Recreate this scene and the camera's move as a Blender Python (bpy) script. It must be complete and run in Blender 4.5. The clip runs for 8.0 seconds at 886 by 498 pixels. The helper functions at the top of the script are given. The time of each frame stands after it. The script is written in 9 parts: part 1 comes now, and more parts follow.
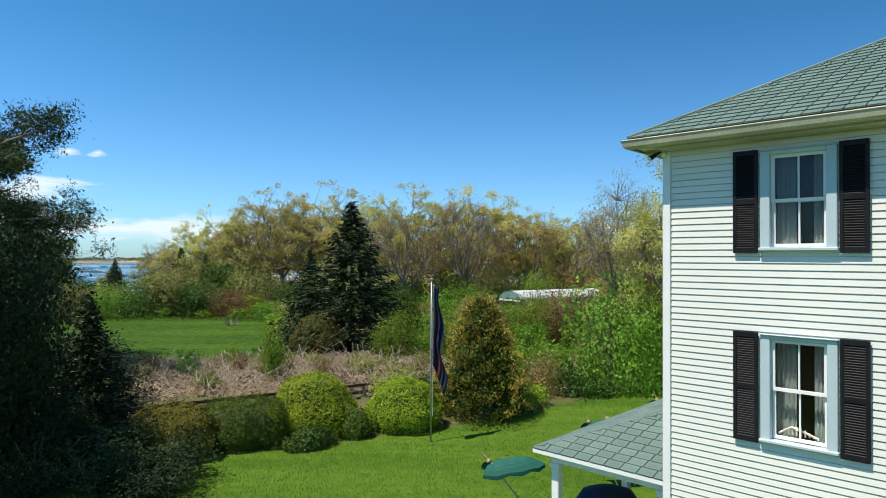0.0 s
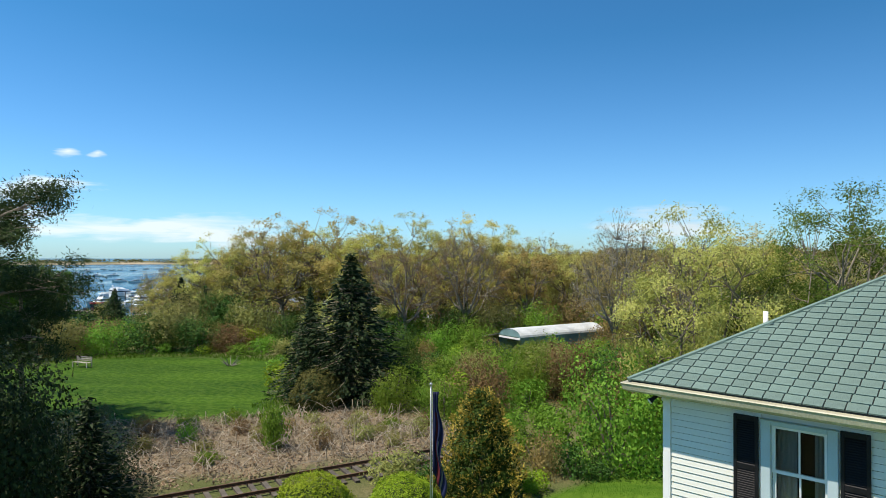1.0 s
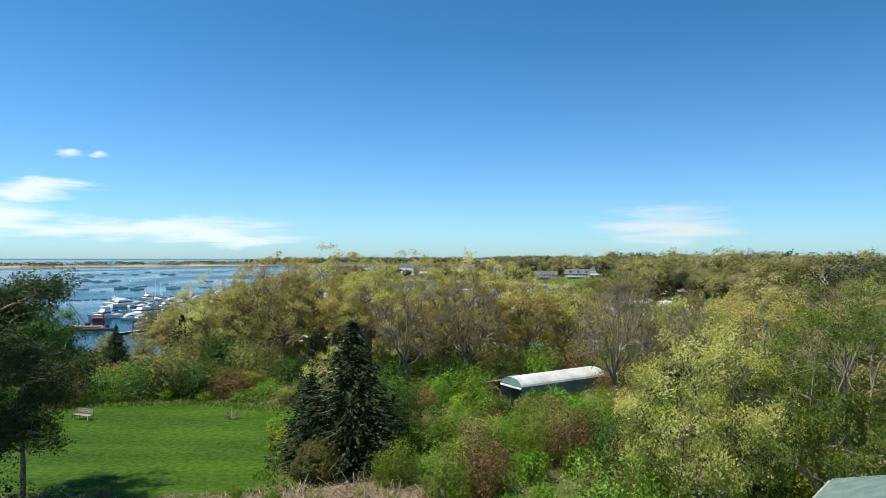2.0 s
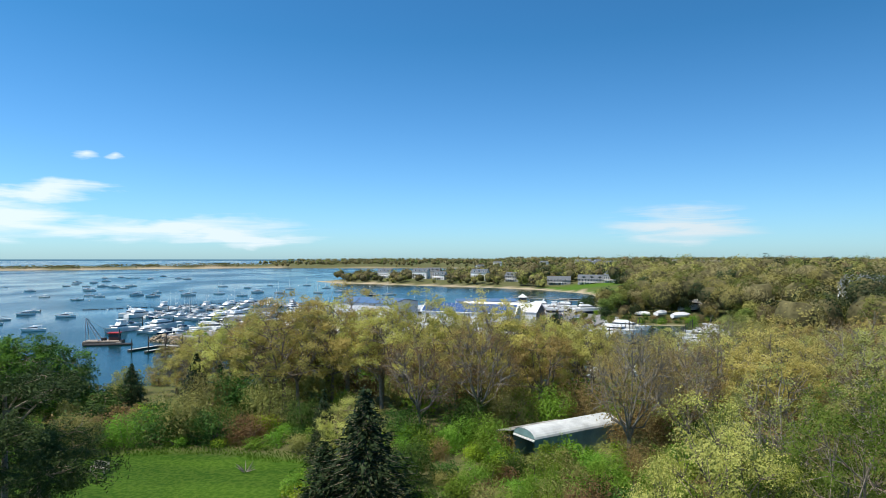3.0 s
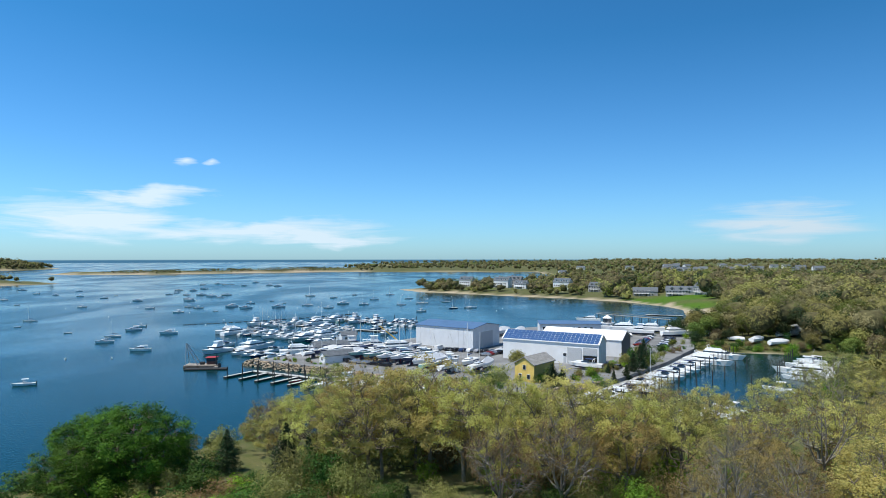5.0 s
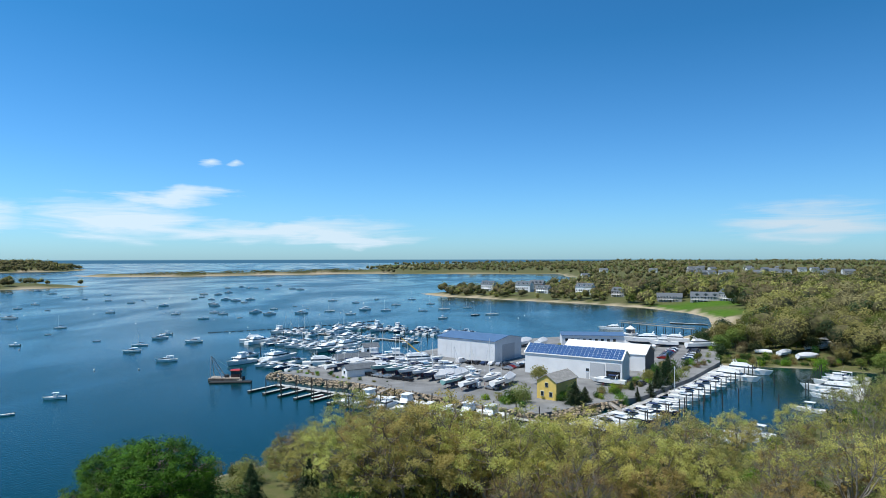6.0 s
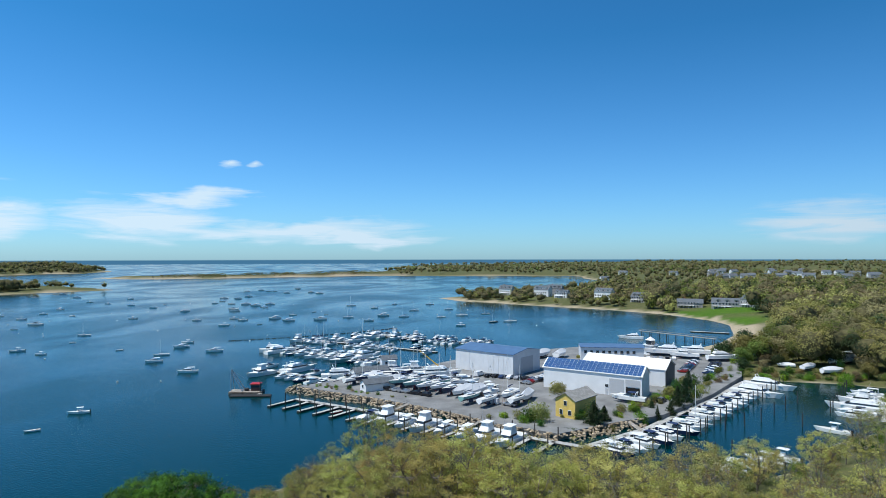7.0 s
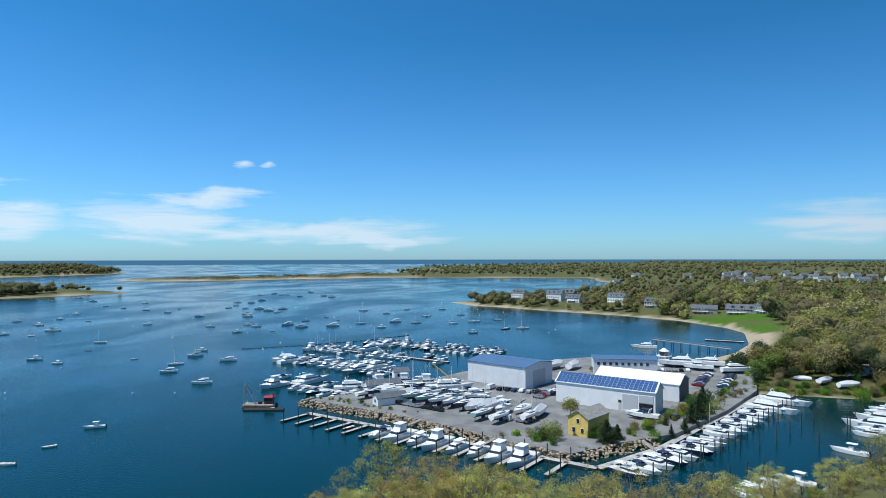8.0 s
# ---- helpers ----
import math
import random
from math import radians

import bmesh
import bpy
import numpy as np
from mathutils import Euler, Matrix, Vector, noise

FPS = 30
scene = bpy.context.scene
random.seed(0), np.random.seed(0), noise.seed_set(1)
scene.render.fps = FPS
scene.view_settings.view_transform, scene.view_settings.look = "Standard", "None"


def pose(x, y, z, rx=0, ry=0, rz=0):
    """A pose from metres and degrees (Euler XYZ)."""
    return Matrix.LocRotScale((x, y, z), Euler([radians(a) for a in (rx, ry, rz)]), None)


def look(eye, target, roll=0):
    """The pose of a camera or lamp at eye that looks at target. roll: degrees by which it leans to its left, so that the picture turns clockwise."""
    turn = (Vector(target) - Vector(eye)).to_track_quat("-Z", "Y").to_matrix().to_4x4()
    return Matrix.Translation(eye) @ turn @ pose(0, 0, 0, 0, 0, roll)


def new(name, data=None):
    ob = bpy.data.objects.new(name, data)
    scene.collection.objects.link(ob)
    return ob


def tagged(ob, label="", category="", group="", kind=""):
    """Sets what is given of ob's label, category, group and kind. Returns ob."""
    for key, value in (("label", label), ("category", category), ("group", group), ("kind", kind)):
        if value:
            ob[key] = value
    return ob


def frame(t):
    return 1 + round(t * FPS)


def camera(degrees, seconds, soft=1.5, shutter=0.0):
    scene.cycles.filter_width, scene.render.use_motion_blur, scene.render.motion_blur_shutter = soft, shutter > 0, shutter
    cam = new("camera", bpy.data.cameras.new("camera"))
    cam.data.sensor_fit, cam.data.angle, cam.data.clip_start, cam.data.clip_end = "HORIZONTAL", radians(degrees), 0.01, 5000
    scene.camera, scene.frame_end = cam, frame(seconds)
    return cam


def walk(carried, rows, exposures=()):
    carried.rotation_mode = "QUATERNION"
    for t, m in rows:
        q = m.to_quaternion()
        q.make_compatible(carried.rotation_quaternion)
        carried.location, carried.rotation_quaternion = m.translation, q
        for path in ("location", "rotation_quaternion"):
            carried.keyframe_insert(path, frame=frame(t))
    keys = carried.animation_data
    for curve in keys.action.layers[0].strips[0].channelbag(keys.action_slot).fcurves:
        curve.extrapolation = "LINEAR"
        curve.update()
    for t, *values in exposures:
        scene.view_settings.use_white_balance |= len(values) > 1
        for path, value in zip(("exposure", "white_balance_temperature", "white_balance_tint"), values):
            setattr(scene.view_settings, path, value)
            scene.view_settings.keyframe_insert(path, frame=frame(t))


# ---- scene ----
cam = camera(70.1, 8.0, soft=0.75)
ROWS = [
    (0.0, 14.92, -0.06, -0.25), (0.5, 16.40, -0.06, -0.25), (1.0, 18.62, -0.06, -0.22), (1.5, 20.98, -0.03, -0.20),
    (3.0, 28.35, 1.20, -0.10), (3.5, 30.85, 2.60, -0.08), (4.0, 33.30, 4.40, -0.05), (4.5, 35.70, 6.82, 0.0),
    (6.0, 43.00, 10.52, 0.05), (6.5, 45.60, 11.48, 0.08), (7.0, 48.10, 12.15, 0.10), (7.5, 50.60, 12.73, 0.10), (8.0, 53.10, 13.25, 0.10),
]
walk(cam, [(t, pose(0.35, 0.25, z, 90.75, roll, yaw)) for t, z, yaw, roll in ROWS],
     [(0.0, 0.19, 7050, 11), (1.5, 0.22, 7150, 11), (3.5, 0.12, 6800, 10), (4.5, 0.04, 6550, 9), (6.5, -0.08, 6300, 8), (8.0, -0.15, 6150, 7)])

# ---- world, sun and exposure ----
SUN_EL, SUN_AZ = 63.0, 241.0            # degrees; azimuth clockwise from +y
world = bpy.data.worlds.new("sky")
scene.world = world
world.use_nodes = True
wn, wl = world.node_tree.nodes, world.node_tree.links
wn.clear()


def wnode(kind, **kw):
    n = wn.new(kind)
    for k, v in kw.items():
        setattr(n, k, v)
    return n


def wmath(op, a, b=None, clamp=False):
    n = wn.new("ShaderNodeMath")
    n.operation, n.use_clamp = op, clamp
    for i, v in enumerate((a, b)):
        if v is None:
            continue
        if isinstance(v, (int, float)):
            n.inputs[i].default_value = v
        else:
            wl.new(v, n.inputs[i])
    return n.outputs[0]


sky = wnode("ShaderNodeTexSky", sky_type="NISHITA", sun_disc=False, sun_elevation=radians(SUN_EL), sun_rotation=radians(SUN_AZ),
            altitude=0.0, air_density=1.0, dust_density=0.35, ozone_density=2.0)
coord = wnode("ShaderNodeTexCoord")
sep = wnode("ShaderNodeSeparateXYZ")
wl.new(coord.outputs["Generated"], sep.inputs[0])
sx, sy, sz = sep.outputs
az = wmath("MULTIPLY", wmath("ARCTAN2", sx, sy), 57.2958)
el = wmath("MULTIPLY", wmath("ARCSINE", sz), 57.2958)
comb = wnode("ShaderNodeCombineXYZ")
wl.new(wmath("MULTIPLY", az, 0.11), comb.inputs[0])
wl.new(wmath("MULTIPLY", el, 0.95), comb.inputs[1])
cn = wnode("ShaderNodeTexNoise")
cn.inputs["Scale"].default_value, cn.inputs["Detail"].default_value, cn.inputs["Roughness"].default_value = 1.15, 7.0, 0.6
cn.inputs["Distortion"].default_value = 0.6
wl.new(comb.outputs[0], cn.inputs["Vector"])


bend = wnode("ShaderNodeTexNoise")
bend.inputs["Scale"].default_value, bend.inputs["Detail"].default_value = 1.0, 4.0
comb2 = wnode("ShaderNodeCombineXYZ")
wl.new(wmath("MULTIPLY", az, 0.13), comb2.inputs[0])
wl.new(wmath("MULTIPLY", el, 0.25), comb2.inputs[1])
wl.new(comb2.outputs[0], bend.inputs["Vector"])
wave = wmath("ADD", el, wmath("MULTIPLY", wmath("SUBTRACT", bend.outputs["Fac"], 0.5), 3.2))


def cloud(a0, e0, wa, we):
    da = wmath("DIVIDE", wmath("SUBTRACT", az, a0), wa)
    de = wmath("DIVIDE", wmath("SUBTRACT", wave, e0), we)
    d = wmath("SQRT", wmath("ADD", wmath("MULTIPLY", da, da), wmath("MULTIPLY", de, de)))
    return wmath("SUBTRACT", 1.0, d, True)


mask = None
for c in ((-38.0, 3.1, 9.0, 2.2), (-25.0, 2.3, 15.0, 1.5), (-33.5, 5.0, 7.0, 0.9), (-20.0, 1.8, 11.0, 0.8), (-47.5, 3.0, 5.0, 1.8), (19.5, 2.7, 7.5, 2.3), (-30.7, 8.2, 1.4, 0.7),
          (-28.7, 7.9, 1.0, 0.5), (-55.0, 3.2, 8.0, 1.4), (-51.0, 5.8, 5.0, 0.6)):
    m = cloud(*c)
    mask = m if mask is None else wmath("MAXIMUM", mask, m)
soft_edge = wmath("MULTIPLY", mask, 3.0, True)
fluff = wmath("MULTIPLY", wmath("MULTIPLY", wmath("SUBTRACT", wmath("ADD", wmath("MULTIPLY", mask, 0.62), wmath("MULTIPLY", cn.outputs["Fac"], 1.2)), 0.68), 2.5, True), wmath("MULTIPLY", soft_edge, 0.95))
tint = wnode("ShaderNodeMixRGB", blend_type="MULTIPLY")
tint.inputs[0].default_value = 1.0
wl.new(sky.outputs[0], tint.inputs[1])
haze = wnode("ShaderNodeMixRGB")
wl.new(wmath("DIVIDE", wmath("ABSOLUTE", el), 19.0, True), haze.inputs[0])
haze.inputs[1].default_value, haze.inputs[2].default_value = (0.70, 1.20, 1.82, 1), (0.29, 0.95, 1.40, 1)
wl.new(haze.outputs[0], tint.inputs[2])
mixc = wnode("ShaderNodeMixRGB")
wl.new(fluff, mixc.inputs[0])
wl.new(tint.outputs[0], mixc.inputs[1])
mixc.inputs[2].default_value = (7.3, 8.8, 10.0, 1)
# the sky is deepest away from the sun
deep = wnode("ShaderNodeMixRGB", blend_type="MULTIPLY")
deep.inputs[0].default_value = 1.0
wl.new(mixc.outputs[0], deep.inputs[1])
side = wmath("ADD", wmath("MULTIPLY", wmath("SUBTRACT", wmath("COSINE", wmath("MULTIPLY", wmath("ADD", az, 70.0), 0.0174533)), 0.4), 0.20), 1.0)
wl.new(side, deep.inputs[2])
# open sea beyond the modelled water, up to the horizon
mixs = wnode("ShaderNodeMixRGB")
wl.new(wmath("MULTIPLY", wmath("ADD", wmath("MULTIPLY", el, -1.0), -0.17), 12.0, True), mixs.inputs[0])
wl.new(deep.outputs[0], mixs.inputs[1])
mixs.inputs[2].default_value = (0.75, 2.1, 3.6, 1)
bg = wnode("ShaderNodeBackground")
bg.inputs["Strength"].default_value = 0.094
wl.new(mixs.outputs[0], bg.inputs["Color"])
wout = wnode("ShaderNodeOutputWorld")
wl.new(bg.outputs[0], wout.inputs["Surface"])

sun = new("sun", bpy.data.lights.new("sun", "SUN"))
sun.data.energy, sun.data.angle, sun.data.color = 5.0, radians(0.55), (1.0, 0.95, 0.86)
_s = Vector((math.sin(radians(SUN_AZ)) * math.cos(radians(SUN_EL)), math.cos(radians(SUN_AZ)) * math.cos(radians(SUN_EL)), math.sin(radians(SUN_EL))))
sun.matrix_world = look(_s * 60, (0, 0, 0))

# ---- materials ----
MATS = {}


def mat(name, base, rough=0.6, metal=0.0, var=0.18, scale=3.0, bump=0.15, fine=40.0, second=None, rand=0.0, spec=0.4, coord="Object"):
    """A surface with stains at one scale, grain at a finer one, and relief."""
    if name in MATS:
        return MATS[name]
    m = bpy.data.materials.new(name)
    m.use_nodes = True
    n, l = m.node_tree.nodes, m.node_tree.links
    p = n["Principled BSDF"]
    p.inputs["Roughness"].default_value, p.inputs["Metallic"].default_value = rough, metal
    p.inputs["Specular IOR Level"].default_value = spec
    tc = n.new("ShaderNodeTexCoord")
    big, small = n.new("ShaderNodeTexNoise"), n.new("ShaderNodeTexNoise")
    for node, s, d in ((big, scale, 4.0), (small, fine, 3.0)):
        node.inputs["Scale"].default_value, node.inputs["Detail"].default_value = s, d
        l.new(tc.outputs[coord], node.inputs["Vector"])
    ramp = n.new("ShaderNodeValToRGB")
    a = second if second else [c * (1 - var) for c in base]
    b = base if second else [min(1, c * (1 + var)) for c in base]
    ramp.color_ramp.elements[0].position, ramp.color_ramp.elements[1].position = 0.32, 0.68
    ramp.color_ramp.elements[0].color, ramp.color_ramp.elements[1].color = (*a, 1), (*b, 1)
    l.new(big.outputs["Fac"], ramp.inputs[0])
    mul = n.new("ShaderNodeMixRGB")
    mul.blend_type, mul.inputs[0].default_value = "OVERLAY", min(1.0, var * 1.6)
    l.new(ramp.outputs[0], mul.inputs[1])
    l.new(small.outputs["Fac"], mul.inputs[2])
    out = mul.outputs[0]
    if rand:
        info, hsv = n.new("ShaderNodeObjectInfo"), n.new("ShaderNodeHueSaturation")
        mr = n.new("ShaderNodeMapRange")
        mr.inputs["To Min"].default_value, mr.inputs["To Max"].default_value = 1 - rand, 1 + rand
        l.new(info.outputs["Random"], mr.inputs["Value"])
        l.new(mr.outputs[0], hsv.inputs["Value"])
        l.new(out, hsv.inputs["Color"])
        out = hsv.outputs[0]
    l.new(out, p.inputs["Base Color"])
    if bump:
        bp = n.new("ShaderNodeBump")
        bp.inputs["Strength"].default_value, bp.inputs["Distance"].default_value = bump, 0.02
        l.new(small.outputs["Fac"], bp.inputs["Height"])
        l.new(bp.outputs[0], p.inputs["Normal"])
    MATS[name] = m
    return m


def leaf(name, c1, c2, trans=0.42, hue=0.02, val=0.25, patch=0.0):
    """Foliage: each leaf between two greens, each plant a little different."""
    if name in MATS:
        return MATS[name]
    m = bpy.data.materials.new(name)
    m.use_nodes = True
    n, l = m.node_tree.nodes, m.node_tree.links
    p = n["Principled BSDF"]
    p.inputs["Roughness"].default_value, p.inputs["Specular IOR Level"].default_value = 0.6, 0.12
    geo, info = n.new("ShaderNodeNewGeometry"), n.new("ShaderNodeObjectInfo")
    mix = n.new("ShaderNodeMixRGB")
    mix.inputs[1].default_value, mix.inputs[2].default_value = (*c1, 1), (*c2, 1)
    if patch:
        tc, nz, mr, half = n.new("ShaderNodeTexCoord"), n.new("ShaderNodeTexNoise"), n.new("ShaderNodeMapRange"), n.new("ShaderNodeMixRGB")
        nz.inputs["Scale"].default_value, nz.inputs["Detail"].default_value = patch, 1.0
        l.new(tc.outputs["Object"], nz.inputs["Vector"])
        mr.inputs["From Min"].default_value, mr.inputs["From Max"].default_value = 0.32, 0.68
        l.new(nz.outputs["Fac"], mr.inputs["Value"])
        half.inputs[0].default_value = 0.25
        l.new(mr.outputs[0], half.inputs[1])
        l.new(geo.outputs["Random Per Island"], half.inputs[2])
        l.new(half.outputs[0], mix.inputs[0])
    else:
        l.new(geo.outputs["Random Per Island"], mix.inputs[0])
    hsv = n.new("ShaderNodeHueSaturation")
    for key, lo, hi in (("Hue", 0.5 - hue, 0.5 + hue), ("Value", 1 - val, 1 + val)):
        mr = n.new("ShaderNodeMapRange")
        mr.inputs["To Min"].default_value, mr.inputs["To Max"].default_value = lo, hi
        l.new(info.outputs["Random"], mr.inputs["Value"])
        l.new(mr.outputs[0], hsv.inputs[key])
    l.new(mix.outputs[0], hsv.inputs["Color"])
    l.new(hsv.outputs[0], p.inputs["Base Color"])
    t = n.new("ShaderNodeBsdfTranslucent")
    l.new(hsv.outputs[0], t.inputs["Color"])
    ms = n.new("ShaderNodeMixShader")
    ms.inputs[0].default_value = trans
    l.new(p.outputs[0], ms.inputs[1])
    l.new(t.outputs[0], ms.inputs[2])
    l.new(ms.outputs[0], n["Material Output"].inputs["Surface"])
    MATS[name] = m
    return m


def ground_material():
    """Lawn, meadow, forest floor and sand, blended by the zones stored on the ground."""
    m = bpy.data.materials.new("ground")
    m.use_nodes = True
    n, l = m.node_tree.nodes, m.node_tree.links
    p = n["Principled BSDF"]
    p.inputs["Roughness"].default_value, p.inputs["Specular IOR Level"].default_value = 0.9, 0.1
    tc = n.new("ShaderNodeTexCoord")

    def noise_tex(s, d=5.0, stretch=None):
        t = n.new("ShaderNodeTexNoise")
        t.inputs["Scale"].default_value, t.inputs["Detail"].default_value = s, d
        src = tc.outputs["Object"]
        if stretch:
            mp = n.new("ShaderNodeMapping")
            mp.inputs["Rotation"].default_value = (0, 0, radians(stretch[0]))
            mp.inputs["Scale"].default_value = stretch[1]
            l.new(src, mp.inputs[0])
            src = mp.outputs[0]
        l.new(src, t.inputs["Vector"])
        return t.outputs["Fac"]

    def two(fac, a, b, lo=0.35, hi=0.65):
        r = n.new("ShaderNodeValToRGB")
        r.color_ramp.elements[0].position, r.color_ramp.elements[1].position = lo, hi
        r.color_ramp.elements[0].color, r.color_ramp.elements[1].color = (*a, 1), (*b, 1)
        l.new(fac, r.inputs[0])
        return r.outputs[0]

    def mix(fac, a, b, blend="MIX"):
        x = n.new("ShaderNodeMixRGB")
        x.blend_type = blend
        for i, v in enumerate((fac, a, b)):
            if isinstance(v, float):
                x.inputs[i].default_value = v
            else:
                l.new(v, x.inputs[i])
        return x.outputs[0]

    fine, coarse, tuft = noise_tex(14.0, 8.0), noise_tex(0.35, 5.0), noise_tex(2.6, 7.0)
    mow = noise_tex(0.7, 2.0, (-38, (0.12, 1.0, 1.0)))
    lawn = mix(0.3, two(mow, (0.042, 0.108, 0.008), (0.100, 0.185, 0.018), 0.38, 0.62), two(fine, (0.038, 0.09, 0.007), (0.115, 0.20, 0.025)))
    lawn = mix(0.35, lawn, two(tuft, (0.040, 0.10, 0.007), (0.105, 0.18, 0.022), 0.40, 0.62))
    meadow = mix(0.4, two(noise_tex(0.16, 6.0, (25, (0.5, 1.6, 1.0))), (0.014, 0.056, 0.004), (0.062, 0.140, 0.010), 0.40, 0.62), two(fine, (0.010, 0.042, 0.003), (0.075, 0.15, 0.014)))
    meadow = mix(0.4, meadow, two(tuft, (0.013, 0.05, 0.003), (0.085, 0.135, 0.02), 0.42, 0.58))
    wood = mix(0.5, two(coarse, (0.065, 0.095, 0.026), (0.16, 0.14, 0.07)), two(fine, (0.04, 0.06, 0.016), (0.17, 0.16, 0.07)))
    sand = mix(0.5, two(coarse, (0.36, 0.29, 0.19), (0.46, 0.39, 0.27)), two(fine, (0.28, 0.22, 0.15), (0.5, 0.43, 0.31)))
    litter = mix(0.5, two(coarse, (0.13, 0.105, 0.06), (0.24, 0.19, 0.125)), two(noise_tex(6.0, 6.0), (0.08, 0.065, 0.04), (0.33, 0.26, 0.18)))
    at = n.new("ShaderNodeAttribute")
    at.attribute_name = "zone"
    sp = n.new("ShaderNodeSeparateColor")
    l.new(at.outputs["Color"], sp.inputs[0])
    at2 = n.new("ShaderNodeAttribute")
    at2.attribute_name = "litter"
    c = mix(sp.outputs[0], wood, lawn)
    c = mix(sp.outputs[1], c, meadow)
    c = mix(at2.outputs["Fac"], c, litter)
    c = mix(sp.outputs[2], c, sand)
    l.new(c, p.inputs["Base Color"])
    bp = n.new("ShaderNodeBump")
    bp.inputs["Strength"].default_value, bp.inputs["Distance"].default_value = 0.6, 0.06
    l.new(fine, bp.inputs["Height"])
    l.new(bp.outputs[0], p.inputs["Normal"])
    return m


def water_material():
    m = bpy.data.materials.new("sea_water")
    m.use_nodes = True
    n, l = m.node_tree.nodes, m.node_tree.links
    p = n["Principled BSDF"]
    p.inputs["Base Color"].default_value = (0.0001, 0.027, 0.031, 1)
    p.inputs["IOR"].default_value = 1.33
    p.inputs["Specular Tint"].default_value = (0.12, 0.90, 0.91, 1)
    tc = n.new("ShaderNodeTexCoord")
    mp = n.new("ShaderNodeMapping")
    mp.inputs["Scale"].default_value = (1.0, 0.55, 1.0)
    mp.inputs["Rotation"].default_value = (0, 0, radians(20))
    l.new(tc.outputs["Object"], mp.inputs[0])
    waves, patches = n.new("ShaderNodeTexNoise"), n.new("ShaderNodeTexNoise")
    waves.inputs["Scale"].default_value, waves.inputs["Detail"].default_value = 1.4, 3.0
    patches.inputs["Scale"].default_value, patches.inputs["Detail"].default_value = 0.012, 5.0
    patches.inputs["Distortion"].default_value = 0.8
    l.new(mp.outputs[0], waves.inputs["Vector"])
    l.new(mp.outputs[0], patches.inputs["Vector"])
    ramp = n.new("ShaderNodeMapRange")
    ramp.inputs["From Min"].default_value, ramp.inputs["From Max"].default_value = 0.38, 0.62
    ramp.inputs["To Min"].default_value, ramp.inputs["To Max"].default_value = 0.10, 0.24
    l.new(patches.outputs["Fac"], ramp.inputs["Value"])
    l.new(ramp.outputs[0], p.inputs["Roughness"])
    bp = n.new("ShaderNodeBump")
    bp.inputs["Distance"].default_value = 0.12
    bp.inputs["Strength"].default_value = 0.5
    l.new(waves.outputs["Fac"], bp.inputs["Height"])
    l.new(bp.outputs[0], p.inputs["Normal"])
    return m


def glass(name, tint=(0.03, 0.04, 0.05), rough=0.03):
    if name in MATS:
        return MATS[name]
    m = bpy.data.materials.new(name)
    m.use_nodes = True
    p = m.node_tree.nodes["Principled BSDF"]
    p.inputs["Base Color"].default_value, p.inputs["Roughness"].default_value = (*tint, 1), rough
    p.inputs["Specular IOR Level"].default_value = 0.8
    MATS[name] = m
    return m


WHITE = mat("white_vinyl_siding", (0.72, 0.715, 0.65), 0.45, var=0.04, scale=0.8, bump=0.04)
TRIM = mat("white_painted_trim", (0.80, 0.80, 0.79), 0.4, var=0.05, scale=2.0, bump=0.05)
CREAM = mat("weathered_cream_gutter", (0.50, 0.47, 0.34), 0.5, var=0.22, scale=1.5, bump=0.1, second=(0.36, 0.34, 0.24))
SHUT = mat("black_painted_shutter", (0.010, 0.010, 0.012), 0.55, var=0.3, scale=4.0, bump=0.1, spec=0.2)
SHINGLE = mat("grey_green_asphalt_shingle", (0.150, 0.225, 0.195), 0.85, var=0.2, scale=2.5, bump=0.6, fine=120.0, rand=0.10)
SHINGLE_JOINT = mat("shingle_shadow_joint", (0.018, 0.026, 0.024), 0.95, var=0.2)
BARK = mat("grey_brown_bark", (0.20, 0.165, 0.125), 0.9, var=0.35, scale=3.0, bump=0.8, fine=18.0, rand=0.25)
BARK_PALE = mat("pale_grey_bark", (0.22, 0.20, 0.165), 0.9, var=0.3, scale=3.0, bump=0.8, fine=18.0, rand=0.2)
WOODGREY = mat("weathered_grey_wood", (0.30, 0.27, 0.23), 0.85, var=0.3, scale=1.2, bump=0.5, fine=30.0, rand=0.15)
PILE = mat("dark_creosote_pile", (0.055, 0.05, 0.045), 0.8, var=0.3, scale=2.0, bump=0.4)
METALGREY = mat("galvanised_metal", (0.45, 0.46, 0.47), 0.4, 0.7, var=0.12, scale=2.0, bump=0.1)
ASPHALT = mat("worn_grey_asphalt", (0.21, 0.21, 0.205), 0.9, var=0.25, scale=0.15, bump=0.4, fine=8.0)
STONE = mat("tan_granite_boulder", (0.40, 0.32, 0.22), 0.85, var=0.3, scale=1.0, bump=0.7, fine=9.0, rand=0.3)
GELCOAT = mat("white_gelcoat", (0.90, 0.90, 0.88), 0.22, var=0.03, scale=1.0, bump=0.0)
NAVY = mat("navy_hull_paint", (0.015, 0.03, 0.08), 0.25, var=0.1, bump=0.0)
ANTIFOUL = mat("bottom_paint", (0.03, 0.05, 0.10), 0.7, var=0.25, scale=1.0)
SHEDWALL = mat("pale_grey_metal_siding", (0.72, 0.73, 0.74), 0.45, var=0.05, scale=0.3, bump=0.06)
WHITEROOF = mat("white_metal_roof", (0.78, 0.78, 0.76), 0.5, var=0.05, scale=0.5, bump=0.05)
TINT = glass("dark_window_glass")
